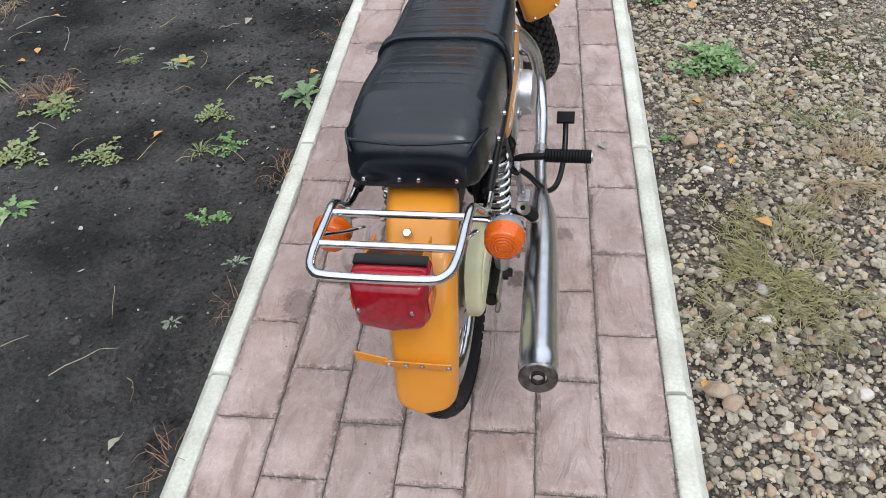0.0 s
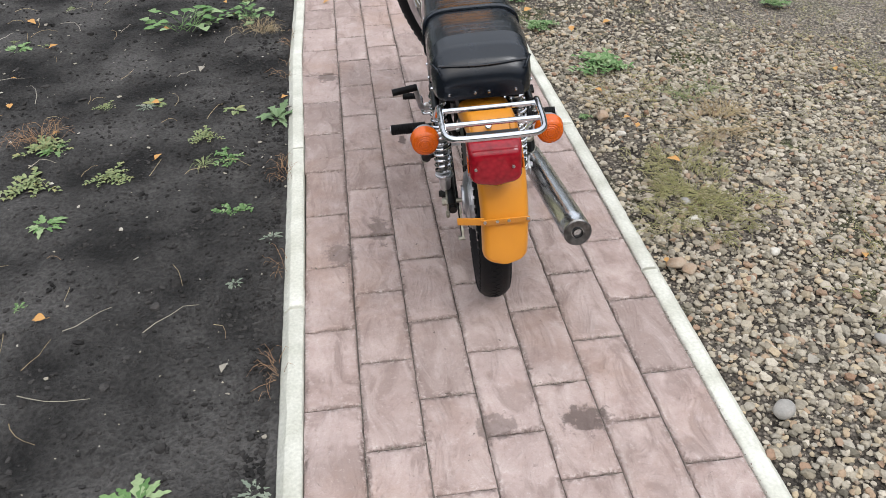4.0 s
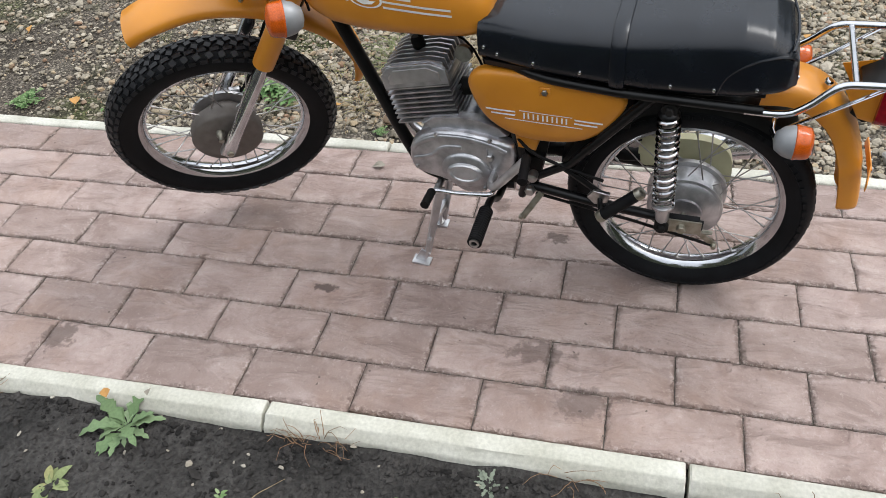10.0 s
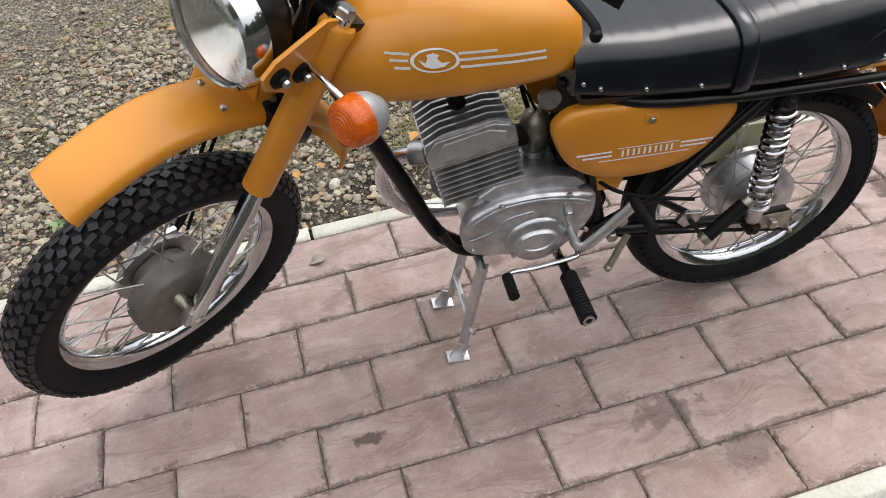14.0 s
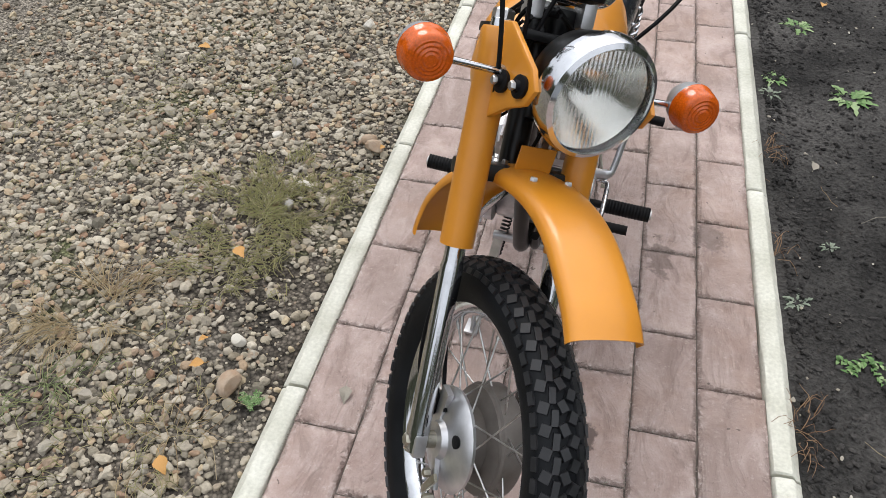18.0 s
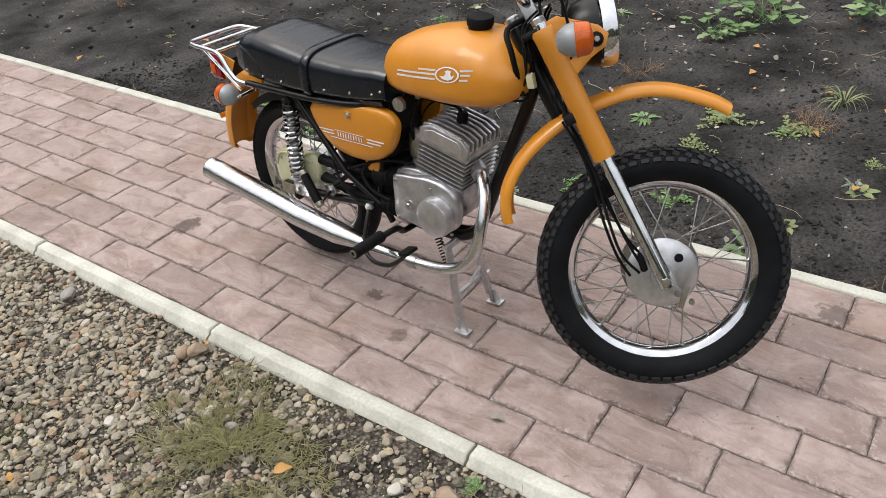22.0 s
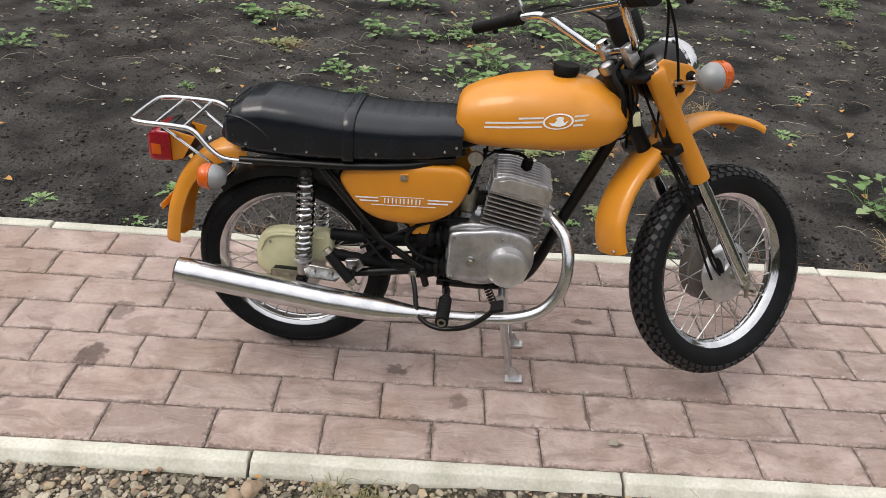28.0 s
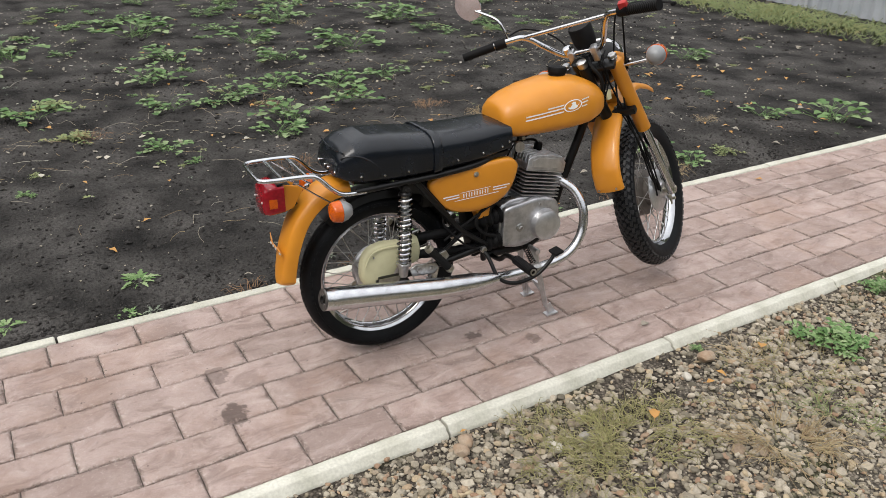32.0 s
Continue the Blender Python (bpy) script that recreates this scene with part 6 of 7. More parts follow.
P, S = [], []
for i in range(34000):
    x, y = -0.83 - 4.2 * rg.random() ** 2.4, rg.uniform(-1.2, 5.2)
    q = 0.0016 + 0.0085 * rg.random() ** 3.2
    P.append((x, y, soil_height(x, y) + q * 0.2))
    S.append(q)
for i in range(2600):
    x, y = -0.95 - 6.0 * rg.random(), rg.uniform(-3.0, 8.0)
    q = 0.007 + 0.016 * rg.random() ** 2.5
    P.append((x, y, soil_height(x, y) + q * 0.05))
    S.append(q)
scatter_lumps("soil_crumbs", np.array(P), np.array(S), 1, CLOD, 0.75, "crumbs and clods of dark soil", "soil", 0.2, 6)
P, S = [], []
for i in range(4200):
    x, y = -0.80 - 7.5 * rg.random() ** 1.2, rg.uniform(-5.0, 9.0)
    q = 0.0018 + 0.011 * rg.random() ** 2.2 * (0.5 + min(1.0, (-0.8 - x) / 3))
    P.append((x, y, soil_height(x, y) + q * 0.6))
    S.append(q)
for i in range(3500):
    x, y = rg.uniform(-8.5, -2.2), rg.uniform(-6.0, 9.0)
    if noise.noise(Vector((x * 0.9, y * 0.9, 8))) + 0.06 * (-3 - x) < 0.05:
        continue
    q = 0.005 + 0.016 * rg.random() ** 2
    P.append((x, y, soil_height(x, y) + q * 0.4))
    S.append(q)
scatter_lumps("litter", np.array(P), np.array(S), 1, CHIP, 0.25, "pale chips and specks on the soil", "litter", 0.2, 7)


# ---- plants and fallen leaves ----
def leaf_blade(bm, base, heading, length, width, rise, lobes=0, curl=0.4):
    """One leaf: a bent strip with a lobed or plain edge."""
    n = 7
    h = Vector((math.cos(heading), math.sin(heading), 0))
    sd = Vector((-h.y, h.x, 0))
    prev = None
    for i in range(n + 1):
        t = i / n
        w = width * (math.sin(math.pi * min(1, t ** 0.75)) ** 0.8 + 0.05)
        if lobes and i % 2:
            w *= 0.48
        p = Vector(base) + h * length * t + Vector((0, 0, rise * length * (t - curl * 1.6 * t * t)))
        a, c, b = bm.verts.new(p + sd * w + Vector((0, 0, w * 0.35))), bm.verts.new(p), bm.verts.new(p - sd * w + Vector((0, 0, w * 0.35)))
        if prev:
            bm.faces.new((prev[0], prev[1], c, a))
            bm.faces.new((prev[1], prev[2], b, c))
        prev = (a, c, b)


def rosette(seed, leaves, length, width, rise, lobes, mat, spread=0.015, name="weed", label="", tall=0.0):
    r = random.Random(seed)
    bm = bmesh.new()
    for i in range(leaves):
        a = i * 2.399 + r.uniform(-0.4, 0.4)
        k = r.uniform(0.55, 1.1)
        q = r.random() * tall
        leaf_blade(bm, (math.cos(a) * spread * r.random(), math.sin(a) * spread * r.random(), q), a, length * k, width * k, rise * r.uniform(0.5, 1.4), lobes, r.uniform(0.3, 0.75))
    ob = part(name, bm, mat, None)
    return tagged(ob, label, "weed", "weeds in the soil")


def sprawl(seed, stems, reach, leaf, mat, label):
    """A low plant of creeping stems set with small leaves."""
    r = random.Random(seed)
    bm = bmesh.new()
    for i in range(stems):
        a = r.uniform(0, 6.28)
        p = Vector((0, 0, 0.004))
        pts = [p.copy()]
        L = reach * r.uniform(0.5, 1.1)
        for k in range(7):
            a += r.uniform(-0.35, 0.35)
            p = p + Vector((math.cos(a), math.sin(a), 0)) * L / 7
            p.z = 0.006 + 0.02 * r.random() * (1 - k / 9)
            pts.append(p.copy())
            for sgn in (-1, 1):
                if r.random() < 0.85:
                    leaf_blade(bm, p, a + sgn * r.uniform(0.6, 1.4), leaf * r.uniform(0.6, 1.3), leaf * r.uniform(0.2, 0.36), r.uniform(0.2, 1.3), 0, 0.5)
        tube(pts, 0.0011, 4, bm)
    ob = part("weed", bm, mat, None)
    return tagged(ob, label, "weed", "weeds in the soil")


def clump(seed, stems, reach, material, label):
    """Arching stalks, each ending in a roundish leaf, some with a second leaf below."""
    r = random.Random(seed)
    bm = bmesh.new()
    for i in range(stems):
        a = r.uniform(0, 6.28)
        L = reach * r.uniform(0.25, 1.1)
        x0, y0, h = r.gauss(0, 0.03), r.gauss(0, 0.03), r.uniform(0.025, 0.075)
        pts = [Vector((x0 + math.cos(a) * L * t, y0 + math.sin(a) * L * t, 0.004 + h * math.sin(t * 2.0))) for t in (0, 0.35, 0.7, 1.0)]
        tube(pts, 0.0012, 4, bm)
        for p in (pts[-1], pts[2])[:r.choice((1, 2))]:
            q = r.uniform(0.030, 0.058)
            leaf_blade(bm, p, a + r.uniform(-0.9, 0.9), q, q * r.uniform(0.34, 0.48), r.uniform(-0.2, 0.45), 0, 0.5)
    return tagged(part("weed", bm, material, None), label, "weed", "weeds in the soil")


kinds = [rosette(1, 15, 0.076, 0.015, 0.35, 1, LEAF_G, 0.02, label="green lobed weed rosette in dark soil"),
         rosette(2, 13, 0.055, 0.013, 0.35, 0, LEAF_P, label="pale green seedling rosette in dark soil"),
         rosette(3, 22, 0.045, 0.007, 0.6, 1, LEAF_S, label="small silvery feathery weed in dark soil"),
         sprawl(4, 8, 0.13, 0.030, LEAF_G, "low sprawling green weed in dark soil"),
         sprawl(5, 10, 0.13, 0.022, LEAF_P, "straggly yellowing weed in dark soil"),
         clump(6, 24, 0.15, LEAF_G, "leafy green clump of weeds in dark soil"),
         rosette(7, 30, 0.085, 0.0022, 1.5, 0, LEAF_P, 0.012, label="thin tuft of green grass in dark soil"),
         rosette(8, 17, 0.098, 0.020, 0.75, 1, LEAF_D, 0.02, label="broad-leaved green weed beside the pale kerb", tall=0.02)]
NEAR = [(-0.86, 2.50, 7, 1.0), (-1.045, 2.165, 3, 0.55), (-1.05, 2.585, 1, 0.85), (-1.14, 2.36, 4, 0.7), (-0.85, 1.58, 2, 0.85), (-1.0, 1.765, 3, 0.5), (-1.14, 2.12, 6, 0.8), (-0.85, 0.52, 2, 0.9), (-1.12, 0.52, 0, 1.1), (-0.87, 0.42, 0, 0.7), (-0.96, 1.34, 2, 0.6),
        (-1.78, 2.39, 0, 1.0), (-1.79, 2.145, 4, 1.2), (-1.52, 2.10, 4, 0.9), (-1.67, 1.80, 0, 1.0), (-1.46, 2.72, 2, 1.1), (-1.43, 2.76, 1, 1.1), (-1.81, 2.39, 4, 1.1), (-0.99, 0.0, 0, 0.9), (-1.05, 3.79, 5, 0.8), (-1.13, 4.2, 4, 1.0), (-1.40, 3.66, 5, 1.3)]
MIDDLE = [(-2.16, 2.54, 6, 1.7), (-2.27, 3.57, 0, 1.2), (-2.90, 3.89, 0, 0.9), (-3.02, 1.96, 5, 1.5), (-2.71, 1.75, 5, 1.1), (-2.89, 1.15, 0, 1.0), (-2.76, 1.03, 5, 0.9), (-3.20, 0.55, 4, 1.6), (-3.62, 1.25, 5, 1.2), (-3.75, 1.77, 5, 1.2), (-3.60, 1.60, 5, 0.8),
          (-3.34, 2.51, 5, 1.6), (-3.74, 2.57, 5, 1.5), (-3.82, 3.08, 5, 1.2), (-3.88, 2.15, 5, 1.4), (-3.97, 0.55, 4, 2.0), (-3.86, 0.37, 5, 1.4), (-3.65, -1.01, 5, 1.1), (-2.89, -1.04, 5, 1.0), (-1.54, 5.07, 5, 1.0), (-1.25, 5.48, 5, 1.8), (-3.15, 5.98, 5, 1.4)]
OUTER = [(-4.52, 1.28, 5, 1.6), (-5.02, 3.29, 5, 2.2), (-5.0, 0.04, 5, 1.8), (-5.14, 1.62, 5, 1.6), (-5.8, 0.39, 5, 2.0), (-6.3, 1.57, 5, 2.4), (-6.13, 4.34, 5, 2.6), (-3.46, -3.03, 5, 3.0), (-3.0, -2.8, 5, 2.2), (-2.63, -2.89, 5, 1.8), (-4.1, -2.4, 5, 2.0), (-4.6, -3.3, 5, 2.4),
         (-4.2, -0.2, 0, 1.2), (-5.6, 2.5, 5, 1.8), (-6.6, 3.2, 5, 2.2), (-5.9, -0.5, 5, 1.4), (-4.7, 2.5, 5, 1.4)]
used = set()


def set_weed(x, y, kind, size, r):
    m = pose(x, y, soil_height(x, y) - 0.003, 0, 0, r.uniform(0, 360)) @ Matrix.Scale(size, 4)
    if kind not in used:
        used.add(kind)
        kinds[kind].matrix_basis = m
    else:
        ob = kinds[kind].copy()
        scene.collection.objects.link(ob)
        ob.matrix_basis = m


rr = random.Random(12)
for x, y, kind, size in NEAR + MIDDLE + OUTER:
    set_weed(x, y, kind, size * (0.9 if x < -1.2 else 1.0), rr)
near = 0
far_v, far_f, far_m, base = [], [], [], 0
MATS = [LEAF_G, LEAF_P, LEAF_S]
for i in range(560):
    d = rr.random() ** 0.8
    x, y = -0.86 - 7.8 * d, rr.uniform(-5.5, 9.0)
    if x > -2.0 and rr.random() < 0.7:
        continue
    kind = rr.choice([0, 1, 2, 2, 3, 4, 4, 5, 5, 3]) if x < -5 else rr.choice([1, 1, 2, 2, 4, 4, 0, 3])
    size = rr.uniform(0.22, 0.70) * (1 + 0.8 * d) * (1.0 if x < -5 else 0.75)
    if near < 210 and x > -4.2 and -2 < y < 6:
        near += 1
        set_weed(x, y, kind, size, rr)
        continue
    me = kinds[kind].data
    m = pose(x, y, soil_height(x, y) - 0.003, 0, 0, rr.uniform(0, 360)) @ Matrix.Scale(size, 4)
    far_v += [m @ v.co for v in me.vertices]
    far_f += [[base + k for k in q.vertices] for q in me.polygons]
    far_m += [MATS.index(me.materials[0])] * len(me.polygons)
    base += len(me.vertices)
me = bpy.data.meshes.new("far_weeds")
me.from_pydata(far_v, [], far_f)
for q in MATS:
    me.materials.append(q)
me.polygons.foreach_set("material_index", far_m)
tagged(new("far_weeds", me), "scattered weeds further off on the dark soil", "weeds", kind="stuff")

wg = sprawl(21, 22, 0.15, 0.030, LEAF_G, "small green weed growing in the gravel")
wg["group"] = "weeds in the gravel"
wg.matrix_basis = pose(0.662, 2.735, -0.005)
for x, y, k in ((0.455, 2.225, 0.2), (0.52, 3.3, 0.6), (1.9, 3.4, 0.6), (0.50, 3.75, 0.5), (2.3, 2.2, 0.5)):
    copy_thing(wg, pose(x, y, -0.005, 0, 0, x * 300) @ Matrix.Scale(k, 4))


def strands(name, n, cx, cy, rx, ry, length, material, label, seed, width=0.0011, lift=0.02):
    """A mat of thin wiry stems lying over the ground."""
    r = random.Random(seed)
    bm = bmesh.new()
    for i in range(n):
        q = r.random() ** 0.75
        a0 = r.uniform(0, 6.283)
        q *= 1.0 + 0.75 * noise.noise(Vector((math.cos(a0) * 1.6, math.sin(a0) * 1.6, seed)))
        x, y = cx + rx * q * math.cos(a0), cy + ry * q * math.sin(a0)
        if noise.noise(Vector((x * 9, y * 9, seed))) < -0.05 + 0.25 * (q - 0.5):
            continue
        a = a0 + r.uniform(-1.2, 1.2)
        L = length * r.uniform(0.4, 1.2)
        bend = r.uniform(-0.9, 0.9)
        z0 = soil_height(x, y) + 0.008 + r.random() * 0.016
        prev = None
        for k in range(5):
            t = k / 4
            p = Vector((x + math.cos(a) * L * t, y + math.sin(a) * L * t, z0 + lift * math.sin(t * 2.6) * r.uniform(0.4, 1)))
            a += bend / 4
            w = width * (1 - 0.5 * t)
            sd = Vector((-math.sin(a), math.cos(a), 0)) * w
            v = (bm.verts.new(p + sd), bm.verts.new(p + Vector((0, 0, w * 1.4))), bm.verts.new(p - sd))
            if prev:
                bm.faces.new((prev[0], prev[1], v[1], v[0]))
                bm.faces.new((prev[1], prev[2], v[2], v[1]))
            prev = v
    return tagged(part(name, bm, material, None), label, "ground cover", kind="stuff")


strands("knotgrass", 1900, 0.69, 1.58, 0.23, 0.38, 0.06, MOSS, "wiry olive knotgrass mat over the gravel", 31, 0.0014)
strands("knotgrass", 350, 1.15, 1.0, 0.35, 0.5, 0.06, MOSS, "thin wiry knotgrass over the gravel", 32)
strands("knotgrass", 320, 0.72, 2.42, 0.24, 0.30, 0.06, MOSS, "thin wiry knotgrass over the gravel", 33)
strands("knotgrass", 2200, 1.9, 2.4, 1.1, 1.5, 0.07, MOSS, "thin wiry knotgrass over the dirt", 34)
strands("dry_grass", 620, 0.955, 2.07, 0.13, 0.11, 0.15, STRAW, "bleached dry grass tuft on the gravel", 35, 0.0012, 0.04)
strands("dry_grass", 160, 0.97, 2.30, 0.18, 0.12, 0.10, LEAF_P, "straggling yellow-green weed on the gravel", 39, 0.0013, 0.03)
strands("dry_grass", 70, 0.60, 2.36, 0.12, 0.14, 0.13, STRAW, "bleached dry stalks on the gravel", 36, 0.0011, 0.03)
strands("dry_stalks", 700, -3.4, 2.0, 2.6, 5.0, 0.12, STRAW, "dry stalks and root threads lying on the soil", 37, 0.0012, 0.02)
strands("twigs", 170, -3.2, 1.6, 2.4, 4.2, 0.20, CHIP, "pale bent twigs and dead stems on the soil", 41, 0.0017, 0.03)
rt_ = random.Random(44)
for k in range(16):
    x, y = ((-2.48, 3.18), (-2.81, 2.94), (-1.86, 2.46), (-0.98, 3.55))[k] if k < 4 else (-1.3 - 5.0 * rt_.random(), rt_.uniform(-3.0, 6.0))
    strands("dry_tuft", 90 if k < 4 else 60, x, y, 0.09, 0.09, 0.09, STRAW_R if k % 3 else STRAW, "withered reddish-brown grass tuft on the soil", 50 + k, 0.0011, 0.05)
for x, y in ((-0.82, 2.95), (-0.80, 3.35), (-0.79, 1.42), (-0.80, 0.9), (-0.81, 2.0)):
    strands("dry_tuft", 36, x, y, 0.05, 0.10, 0.07, STRAW_R, "withered stems against the kerb", int(y * 100), 0.0011, 0.04)
strands("grass_strip", 2600, -4.2, 8.75, 2.6, 0.55, 0.20, LEAF_P, "green grass strip in front of the metal fence", 38, 0.006, 0.10)


def fallen_leaf(seed, material):
    r = random.Random(seed)
    bm = bmesh.new()
    rows = []
    for i in range(7):
        t = i / 6
        w = 0.5 * math.sin(math.pi * min(1, t ** 0.8 + 0.02)) * r.uniform(0.85, 1.15) * 0.62
        z = 0.10 * math.sin(t * 3) + r.uniform(-0.02, 0.02)
        rows.append([bm.verts.new((t - 0.5, k * w, z + abs(k) * w * r.uniform(0.1, 0.55))) for k in (-1, 0, 1)])
    for a, b in zip(rows, rows[1:]):
        for k in range(2):
            bm.faces.new((a[k], a[k + 1], b[k + 1], b[k]))
    tube([(-0.5, 0, 0), (-0.68, 0.03, 0.02), (-0.85, 0.02, 0.06)], 0.012, 4, bm)
    ob = part("fallen_leaf", bm, material, None)
    return tagged(ob, "dry yellow-brown fallen leaf", "leaf", "fallen leaves")


leaves = [fallen_leaf(0, CHIP)] + [fallen_leaf(i, LEAF_Y) for i in range(1, 4)]
PLACES = [(0.239, 2.168, 0.004, 0.048, 100), (0.623, 2.165, 0.008, 0.040, 20), (0.675, 1.782, 0.015, 0.052, 140), (0.64, 2.09, 0.01, 0.03, 60), (0.841, 2.309, 0.01, 0.038, 10), (0.57, 2.44, 0.01, 0.05, 130), (0.50, 3.52, 0.01, 0.06, 30),
          (-0.82, 2.555, 0.045, 0.038, 40), (-0.80, 2.445, 0.045, 0.030, 200), (0.43, 1.20, 0.0, 0.025, 75), (-0.62, 3.9, 0.004, 0.04, 10), (0.66, 3.2, 0.01, 0.05, 80), (1.1, 2.9, 0.0, 0.05, 20)]
for x, y in ((-2.08, 2.80), (-2.12, 2.72), (-1.33, 2.22), (-1.26, 3.12), (-2.26, 2.10), (-2.18, 2.47), (-3.58, 2.32), (-2.76, 0.56), (-1.45, 0.48), (-2.30, 3.95), (-2.75, 4.1)):
    PLACES.append((x, y, soil_height(x, y) + 0.012, rr.uniform(0.04, 0.06), rr.uniform(0, 360)))
for i in range(270):
    x = -0.9 - 6.5 * rr.random() if rr.random() < 0.88 else 0.5 + 2.4 * rr.random()
    y = rr.uniform(-4.5, 8.5)
    PLACES.append((x, y, soil_height(x, y) + 0.012, rr.uniform(0.022, 0.055), rr.uniform(0, 360)))
for i in range(46):
    x, y = rr.uniform(-3.2, -0.95), rr.uniform(4.5, 6.4)
    PLACES.append((x, y, soil_height(x, y) + 0.012, rr.uniform(0.03, 0.06), rr.uniform(0, 360)))
for i, (x, y, z, size, turn) in enumerate(PLACES):
    m = pose(x, y, z, rr.uniform(-14, 14), rr.uniform(-14, 14), turn) @ Matrix.Scale(size, 4)
    if i < 4:
        leaves[i].matrix_basis = m
    else:
        ob = leaves[i % 4].copy()
        scene.collection.objects.link(ob)
        ob.matrix_basis = m


# sand and crumbs that have worked up out of the joints of the path
P, S = [], []
for i in range(17000):
    col = int(rg.integers(0, 8))
    if rg.random() < 0.55:
        x, y = 0.334 - 0.152 * col, rg.uniform(-1.0, 5.5)
    else:
        x = 0.334 - 0.152 * rg.random() * 7
        y = 1.034 + 0.306 * int(rg.integers(-7, 15)) - (0.153 if int((0.334 - x) / 0.152) % 2 else 0)
    if x < -0.70 or noise.noise(Vector((x * 3, y * 3, 4))) < -0.12:
        continue
    q = 0.0008 + 0.0019 * rg.random() ** 2.5
    P.append((x + rg.normal(0, 0.0035), y + rg.normal(0, 0.0035), -0.0020 + q * 0.3))
    S.append(q)
scatter_lumps("joint_sand", np.array(P), np.array(S), 1, SAND, 0.7, "pale sand and crumbs along the paving joints", "sand", 0.2, 11)

# a few larger stones by the kerb
def stone(seed, x, y, z, size, material, label):
    v, f = ico(3)
    r = np.random.default_rng(seed)
    for j in range(7):
        d = r.standard_normal(3)
        d /= np.linalg.norm(d)
        v = v - np.outer(np.maximum(v @ d - r.uniform(0.55, 0.8), 0), d) * 0.9
    v = v * np.array([1.15, 0.9, 0.75]) * size
    me = bpy.data.meshes.new("stone")
    me.from_pydata(v.tolist(), [], f.tolist())
    me.materials.append(material)
    ob = new("stone", me)
    ob.matrix_basis = pose(x, y, z, 0, 0, seed * 57)
    return tagged(ob, label, "stone", "stones by the kerb")


S_PALE = surface("pale_flint", (0.55, 0.52, 0.46), (0.42, 0.39, 0.33), 30, 0.6, 0, 0.4, 150, 0.8, fine=0.2)
S_GREY = surface("grey_cobble", (0.24, 0.23, 0.21), (0.31, 0.29, 0.26), 25, 0.7, 0, 0.4, 150, 0.9, fine=0.2)
S_BROWN = surface("brown_cobble", (0.28, 0.19, 0.12), (0.36, 0.29, 0.22), 25, 0.7, 0, 0.4, 150, 0.9, fine=0.2)
for i, (x, y, q, mt, lb) in enumerate(((0.618, 1.423, 0.024, S_PALE, "pale flint stone on the gravel"), (0.80, 1.20, 0.020, S_PALE, "pale flint stone on the gravel"), (0.63, 1.53, 0.021, S_GREY, "rounded grey stone on the gravel"), (0.46, 1.19, 0.030, S_BROWN, "brown stone beside the kerb"),
                                      (0.49, 1.15, 0.026, S_BROWN, "brown stone beside the kerb"), (0.52, 2.20, 0.034, S_BROWN, "large brown stone beside the kerb"), (0.56, 2.06, 0.020, S_PALE, "pale flint stone on the gravel"), (0.50, 0.55, 0.030, S_GREY, "rounded grey stone on the gravel"), (0.72, 0.4, 0.028, S_PALE, "pale flint stone on the gravel"), (0.9, 0.75, 0.026, S_GREY, "rounded grey stone on the gravel"))):
    stone(i + 3, x, y, soil_height(x, y) + q * 0.7, q, mt, lb)

# ---- unseen ring far off, added to darken the horizon in reflections and side light ----
bm = bmesh.new()
top, low_ = [], []
rb = random.Random(3)
for k in range(96):
    a = 2 * math.pi * k / 96
    rad_ = 40 + rb.uniform(-2, 2)
    low_.append(bm.verts.new((rad_ * math.cos(a), rad_ * math.sin(a), -0.5)))
    top.append(bm.verts.new((rad_ * math.cos(a), rad_ * math.sin(a), 13.0 + rb.uniform(-3.5, 4.0))))
for k in range(96):
    j = (k + 1) % 96
    bm.faces.new((low_[k], low_[j], top[j], top[k]))
tagged(part("backdrop", bm, surface("backdrop_dull_green", (0.035, 0.045, 0.025), (0.075, 0.08, 0.05), 0.4, 0.9, 0, 0.5, 3, 1.0), None), "unseen dull green ring around the horizon, added to darken reflections", "backdrop", kind="structure")

# ---- far fence of corrugated sheet ----
fence = tagged(new("fence"), "pale grey corrugated metal fence behind grass", "fence")
fence.matrix_basis = pose(-3.9, 9.48, -0.03, 0, 0, -3.0)
sheet = None
for k in range(-3, 4):
    m = at(k * 1.12, 0, 0.06)
    if sheet is None:
        bm = bmesh.new()
        cols = []
        for i in range(57):
            x = -0.57 + 1.14 * i / 56
            y = 0.018 * max(-1, min(1, 1.6 * math.sin(i / 56 * 2 * math.pi * 8)))
            cols.append([bm.verts.new((x, y + o, z)) for o in (0, 0.003) for z in (0, 1.8)])
        for a, b in zip(cols, cols[1:]):
            bm.faces.new((a[0], b[0], b[1], a[1]))
            bm.faces.new((a[2], a[3], b[3], b[2]))
            bm.faces.new((a[1], b[1], b[3], a[3]))
            bm.faces.new((a[0], a[2], b[2], b[0]))
        sheet = part("sheet", bm, FENCE, fence, m=m).data
    else:
        part("sheet", sheet, None, fence, m=m)
for k in range(4):
    part("post", box((0.06, 0.06, 1.95), at(-3.6 + 2.4 * k, 0.06, 0.90), 0.005), WOOD, fence)
for z in (0.45, 1.45):
    part("rail", box((7.8, 0.03, 0.05), at(0, 0.036, z), 0.004), WOOD, fence)

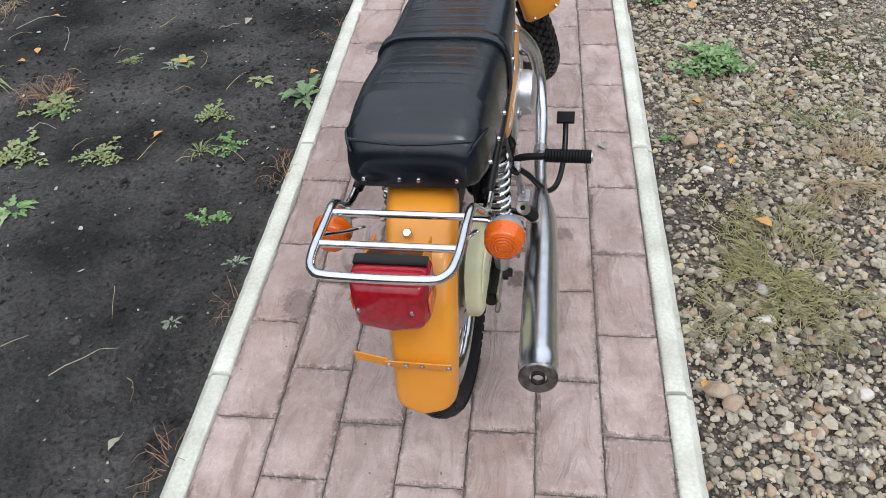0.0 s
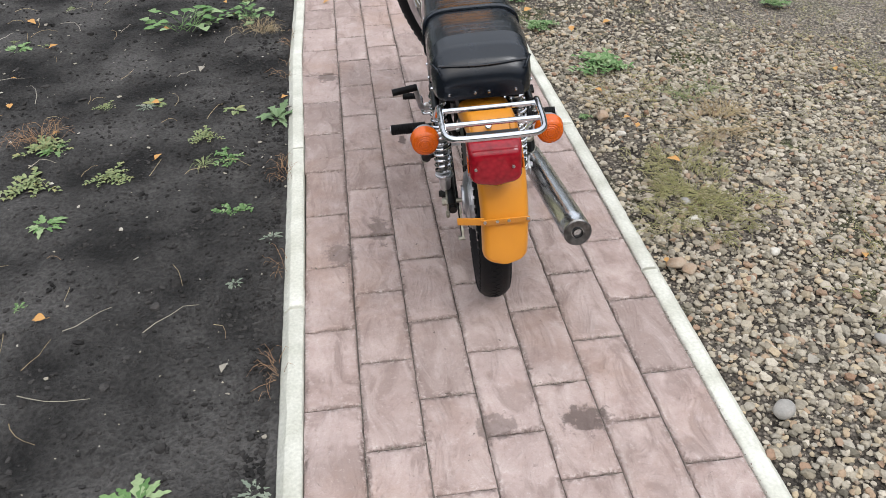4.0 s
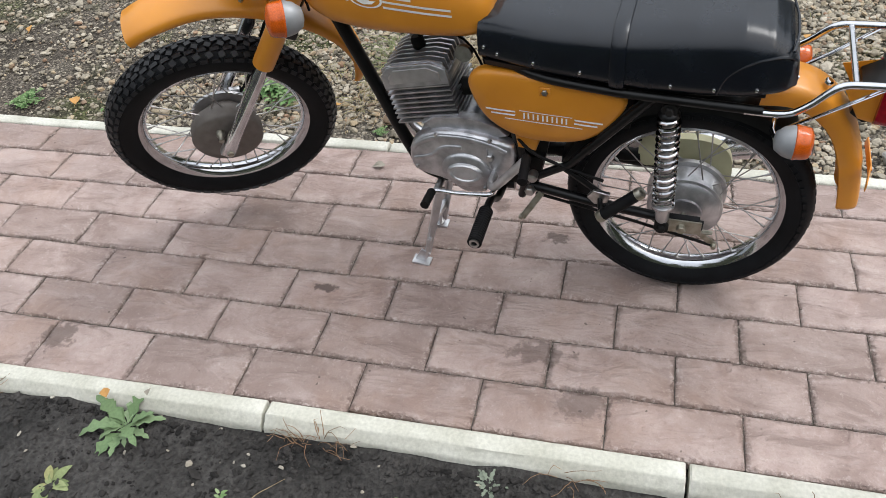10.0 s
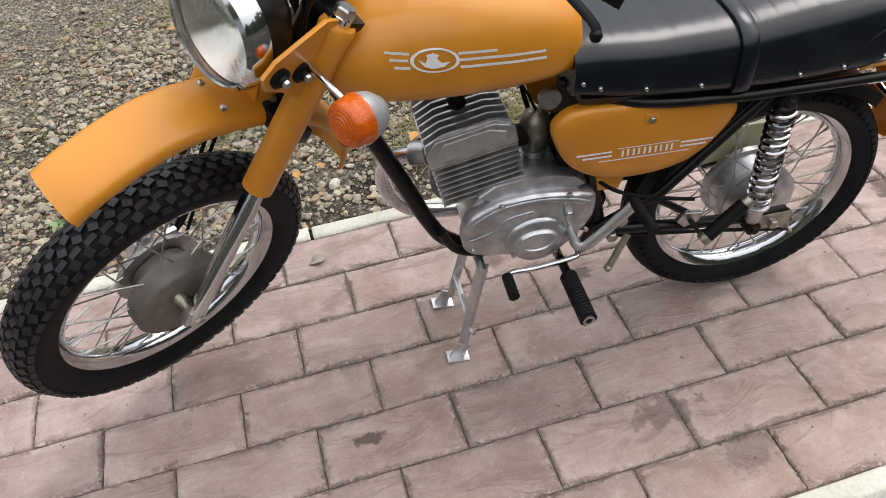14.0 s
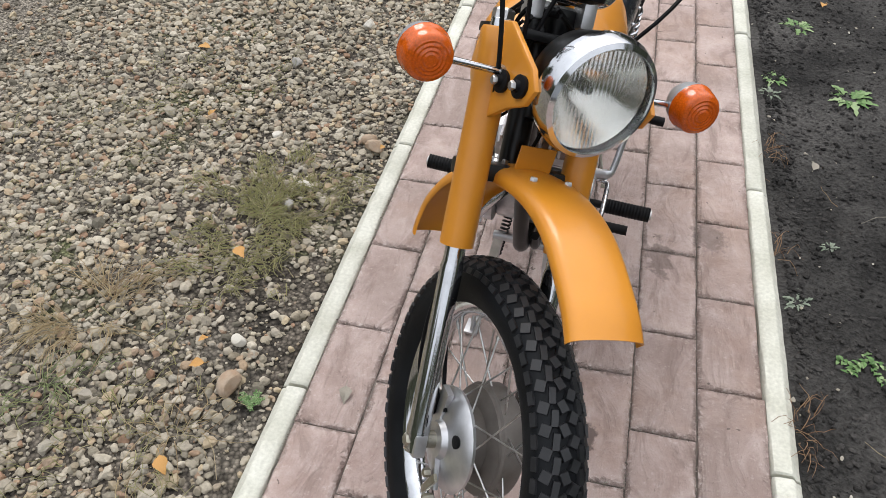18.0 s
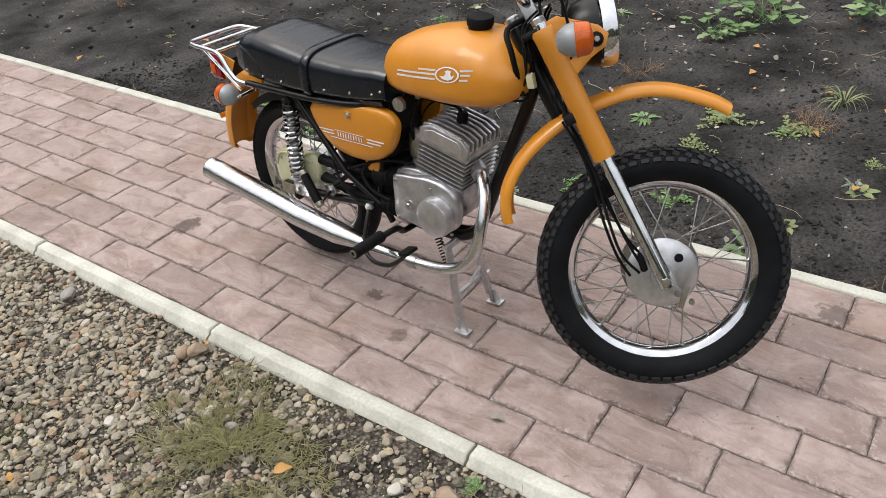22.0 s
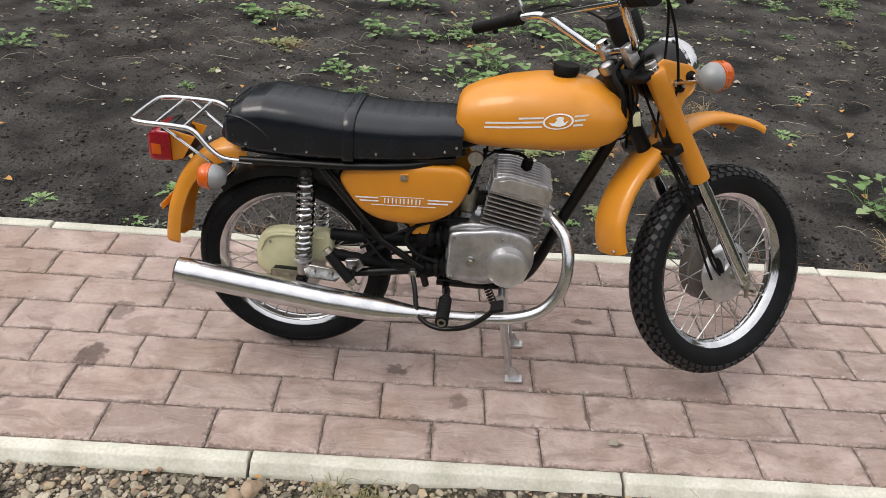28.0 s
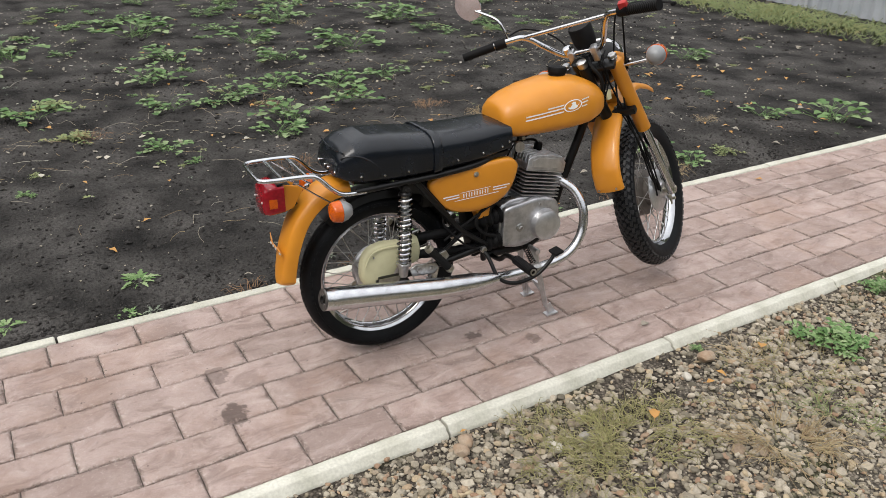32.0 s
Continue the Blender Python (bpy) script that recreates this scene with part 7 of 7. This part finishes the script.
# ---- kerbs ----
def kerb_mesh(seed, out):
    """A one-metre kerb with a worn, eased top; out: the side away from the paving."""
    r = np.random.default_rng(seed)
    prof = [(0.0, -0.16), (0.0, 0.012), (0.004, 0.017), (0.012, 0.019), (0.042, 0.019), (0.047, 0.016), (0.052, 0.006), (0.063, -0.002), (0.068, -0.012), (0.070, -0.16)]
    bm = bmesh.new()
    loops = []
    ys_ = [-0.4955, -0.4915] + list(np.linspace(-0.47, 0.47, 25)) + [0.4915, 0.4955]
    for j, y in enumerate(ys_):
        end = 0.004 if j in (0, len(ys_) - 1) else 0.0
        loops.append([Vector((out * (x + (0.0007 * r.standard_normal() if x > 0.03 else 0)), y, z - (end if z > 0 else 0) + (0.0006 * r.standard_normal() if z > -0.1 else 0))) for x, z in prof])
    return rings(bm, loops)


def bow(y):
    return float(np.interp(y, [-4, 1.6, 2.0, 2.54, 2.9, 4.2, 8], [0, 0, -0.004, -0.020, -0.030, -0.016, 0]))


for side, x, first in ((-1, -0.730, 0.155), (1, 0.336, 0.165)):
    run = tagged(new("kerb"), "row of worn pale concrete kerbs edging the paving", "kerb", kind="structure")
    run.matrix_basis = at(x, 0, -0.015)
    made = {}
    for k in range(-4, 11):
        v = k % 3
        y0 = first + k * 1.0
        b0, b1 = (bow(y0), bow(y0 + 1)) if side < 0 else (0, 0)
        m = at((b0 + b1) / 2, y0 + 0.5, 0.002 * ((k * 7) % 3 - 1)) @ Matrix.Rotation(math.atan2(b0 - b1, 1.0), 4, "Z")
        if v not in made:
            made[v] = part("kerbstone", kerb_mesh(v + 5 * side + 10, side), KERB, run, m=m).data
        else:
            part("kerbstone", made[v], None, run, m=m)

# ---- paving ----
bed = part("paving_bed", box((1.056, 12.95, 0.05), at(-0.197, 2.93, -0.0325), 0), surface("sandy_joint", (0.070, 0.057, 0.048), (0.160, 0.134, 0.115), 25, 0.95, 0, 0.5, 200, 1.0), None)
tagged(bed, "dark sandy joints between the pavers", "paving", kind="structure")
paving = tagged(new("pavement"), "path of dusky pink slate-textured concrete pavers", "pavement", kind="structure")


def paver(seed, w=0.1485, d=0.3025):
    """A paver with a split-slate top and a rough eased rim."""
    nx, ny = 8, 15
    bm = bmesh.new()
    grid = []
    xs = [-w / 2, -w / 2 + 0.005] + [-w / 2 + w * i / (nx - 1) for i in range(1, nx - 1)] + [w / 2 - 0.005, w / 2]
    ys_ = [-d / 2, -d / 2 + 0.005] + [-d / 2 + d * i / (ny - 1) for i in range(1, ny - 1)] + [d / 2 - 0.005, d / 2]
    for i, x in enumerate(xs):
        row = []
        for j, y in enumerate(ys_):
            ex, ey = i in (0, len(xs) - 1), j in (0, len(ys_) - 1)
            h = 0.0030 * (abs(noise.noise(Vector((x * 15 + y * 6 + seed * 9.1, y * 9 - x * 5, seed)))) - 0.2) + 0.0014 * noise.noise(Vector((x * 45, y * 45, seed * 3)))
            worn = 0.0016 * noise.noise(Vector((x * 70 + seed, y * 70, 4))) if ex or ey else 0
            jx = 0.0028 * noise.noise(Vector((seed * 5 + i, y * 55, 1))) if ex or i in (1, len(xs) - 2) else 0
            jy = 0.0028 * noise.noise(Vector((x * 55, seed * 7 + j, 2))) if ey or j in (1, len(ys_) - 2) else 0
            row.append(bm.verts.new((x + jx, y + jy, h - (0.0042 + worn if ex or ey else 0))))
        grid.append(row)
    for a, b in zip(grid, grid[1:]):
        for j in range(len(ys_) - 1):
            bm.faces.new((a[j], b[j], b[j + 1], a[j + 1]))
    loop = [r_[0] for r_ in grid] + grid[-1][1:] + [r_[-1] for r_ in reversed(grid[:-1])] + grid[0][-2:0:-1]
    low = [bm.verts.new((v.co.x, v.co.y, -0.03)) for v in loop]
    for q in range(len(loop)):
        t = (q + 1) % len(loop)
        bm.faces.new((loop[q], loop[t], low[t], low[q]))
    return bm


variants = []
rt = random.Random(8)
for col in range(7):
    x = 0.258 - 0.152 * col
    for k in range(-15, 27):
        y = 1.034 + 0.153 + 0.306 * k - (0.153 if col % 2 else 0)
        turn = 180 if rt.random() < 0.5 else 0
        m = pose(x + rt.uniform(-0.0008, 0.0008), y, rt.uniform(-0.0016, 0.0010), rt.uniform(-0.25, 0.25), rt.uniform(-0.35, 0.35), turn + rt.uniform(-0.25, 0.25))
        if len(variants) < 12:
            ob = part("paver", paver(len(variants) + 1), TILE, paving, m=m, sharp=50)
            variants.append(ob.data)
        else:
            ob = part("paver", rt.choice(variants), None, paving, m=m)
        if col == 6:
            wide = 0.150 - bow(y)
            ob.matrix_basis = at((0.152 - wide) / 2 - 0.001, 0, 0) @ m @ Matrix.Diagonal(((wide - 0.002) / 0.149, 1, 1, 1))
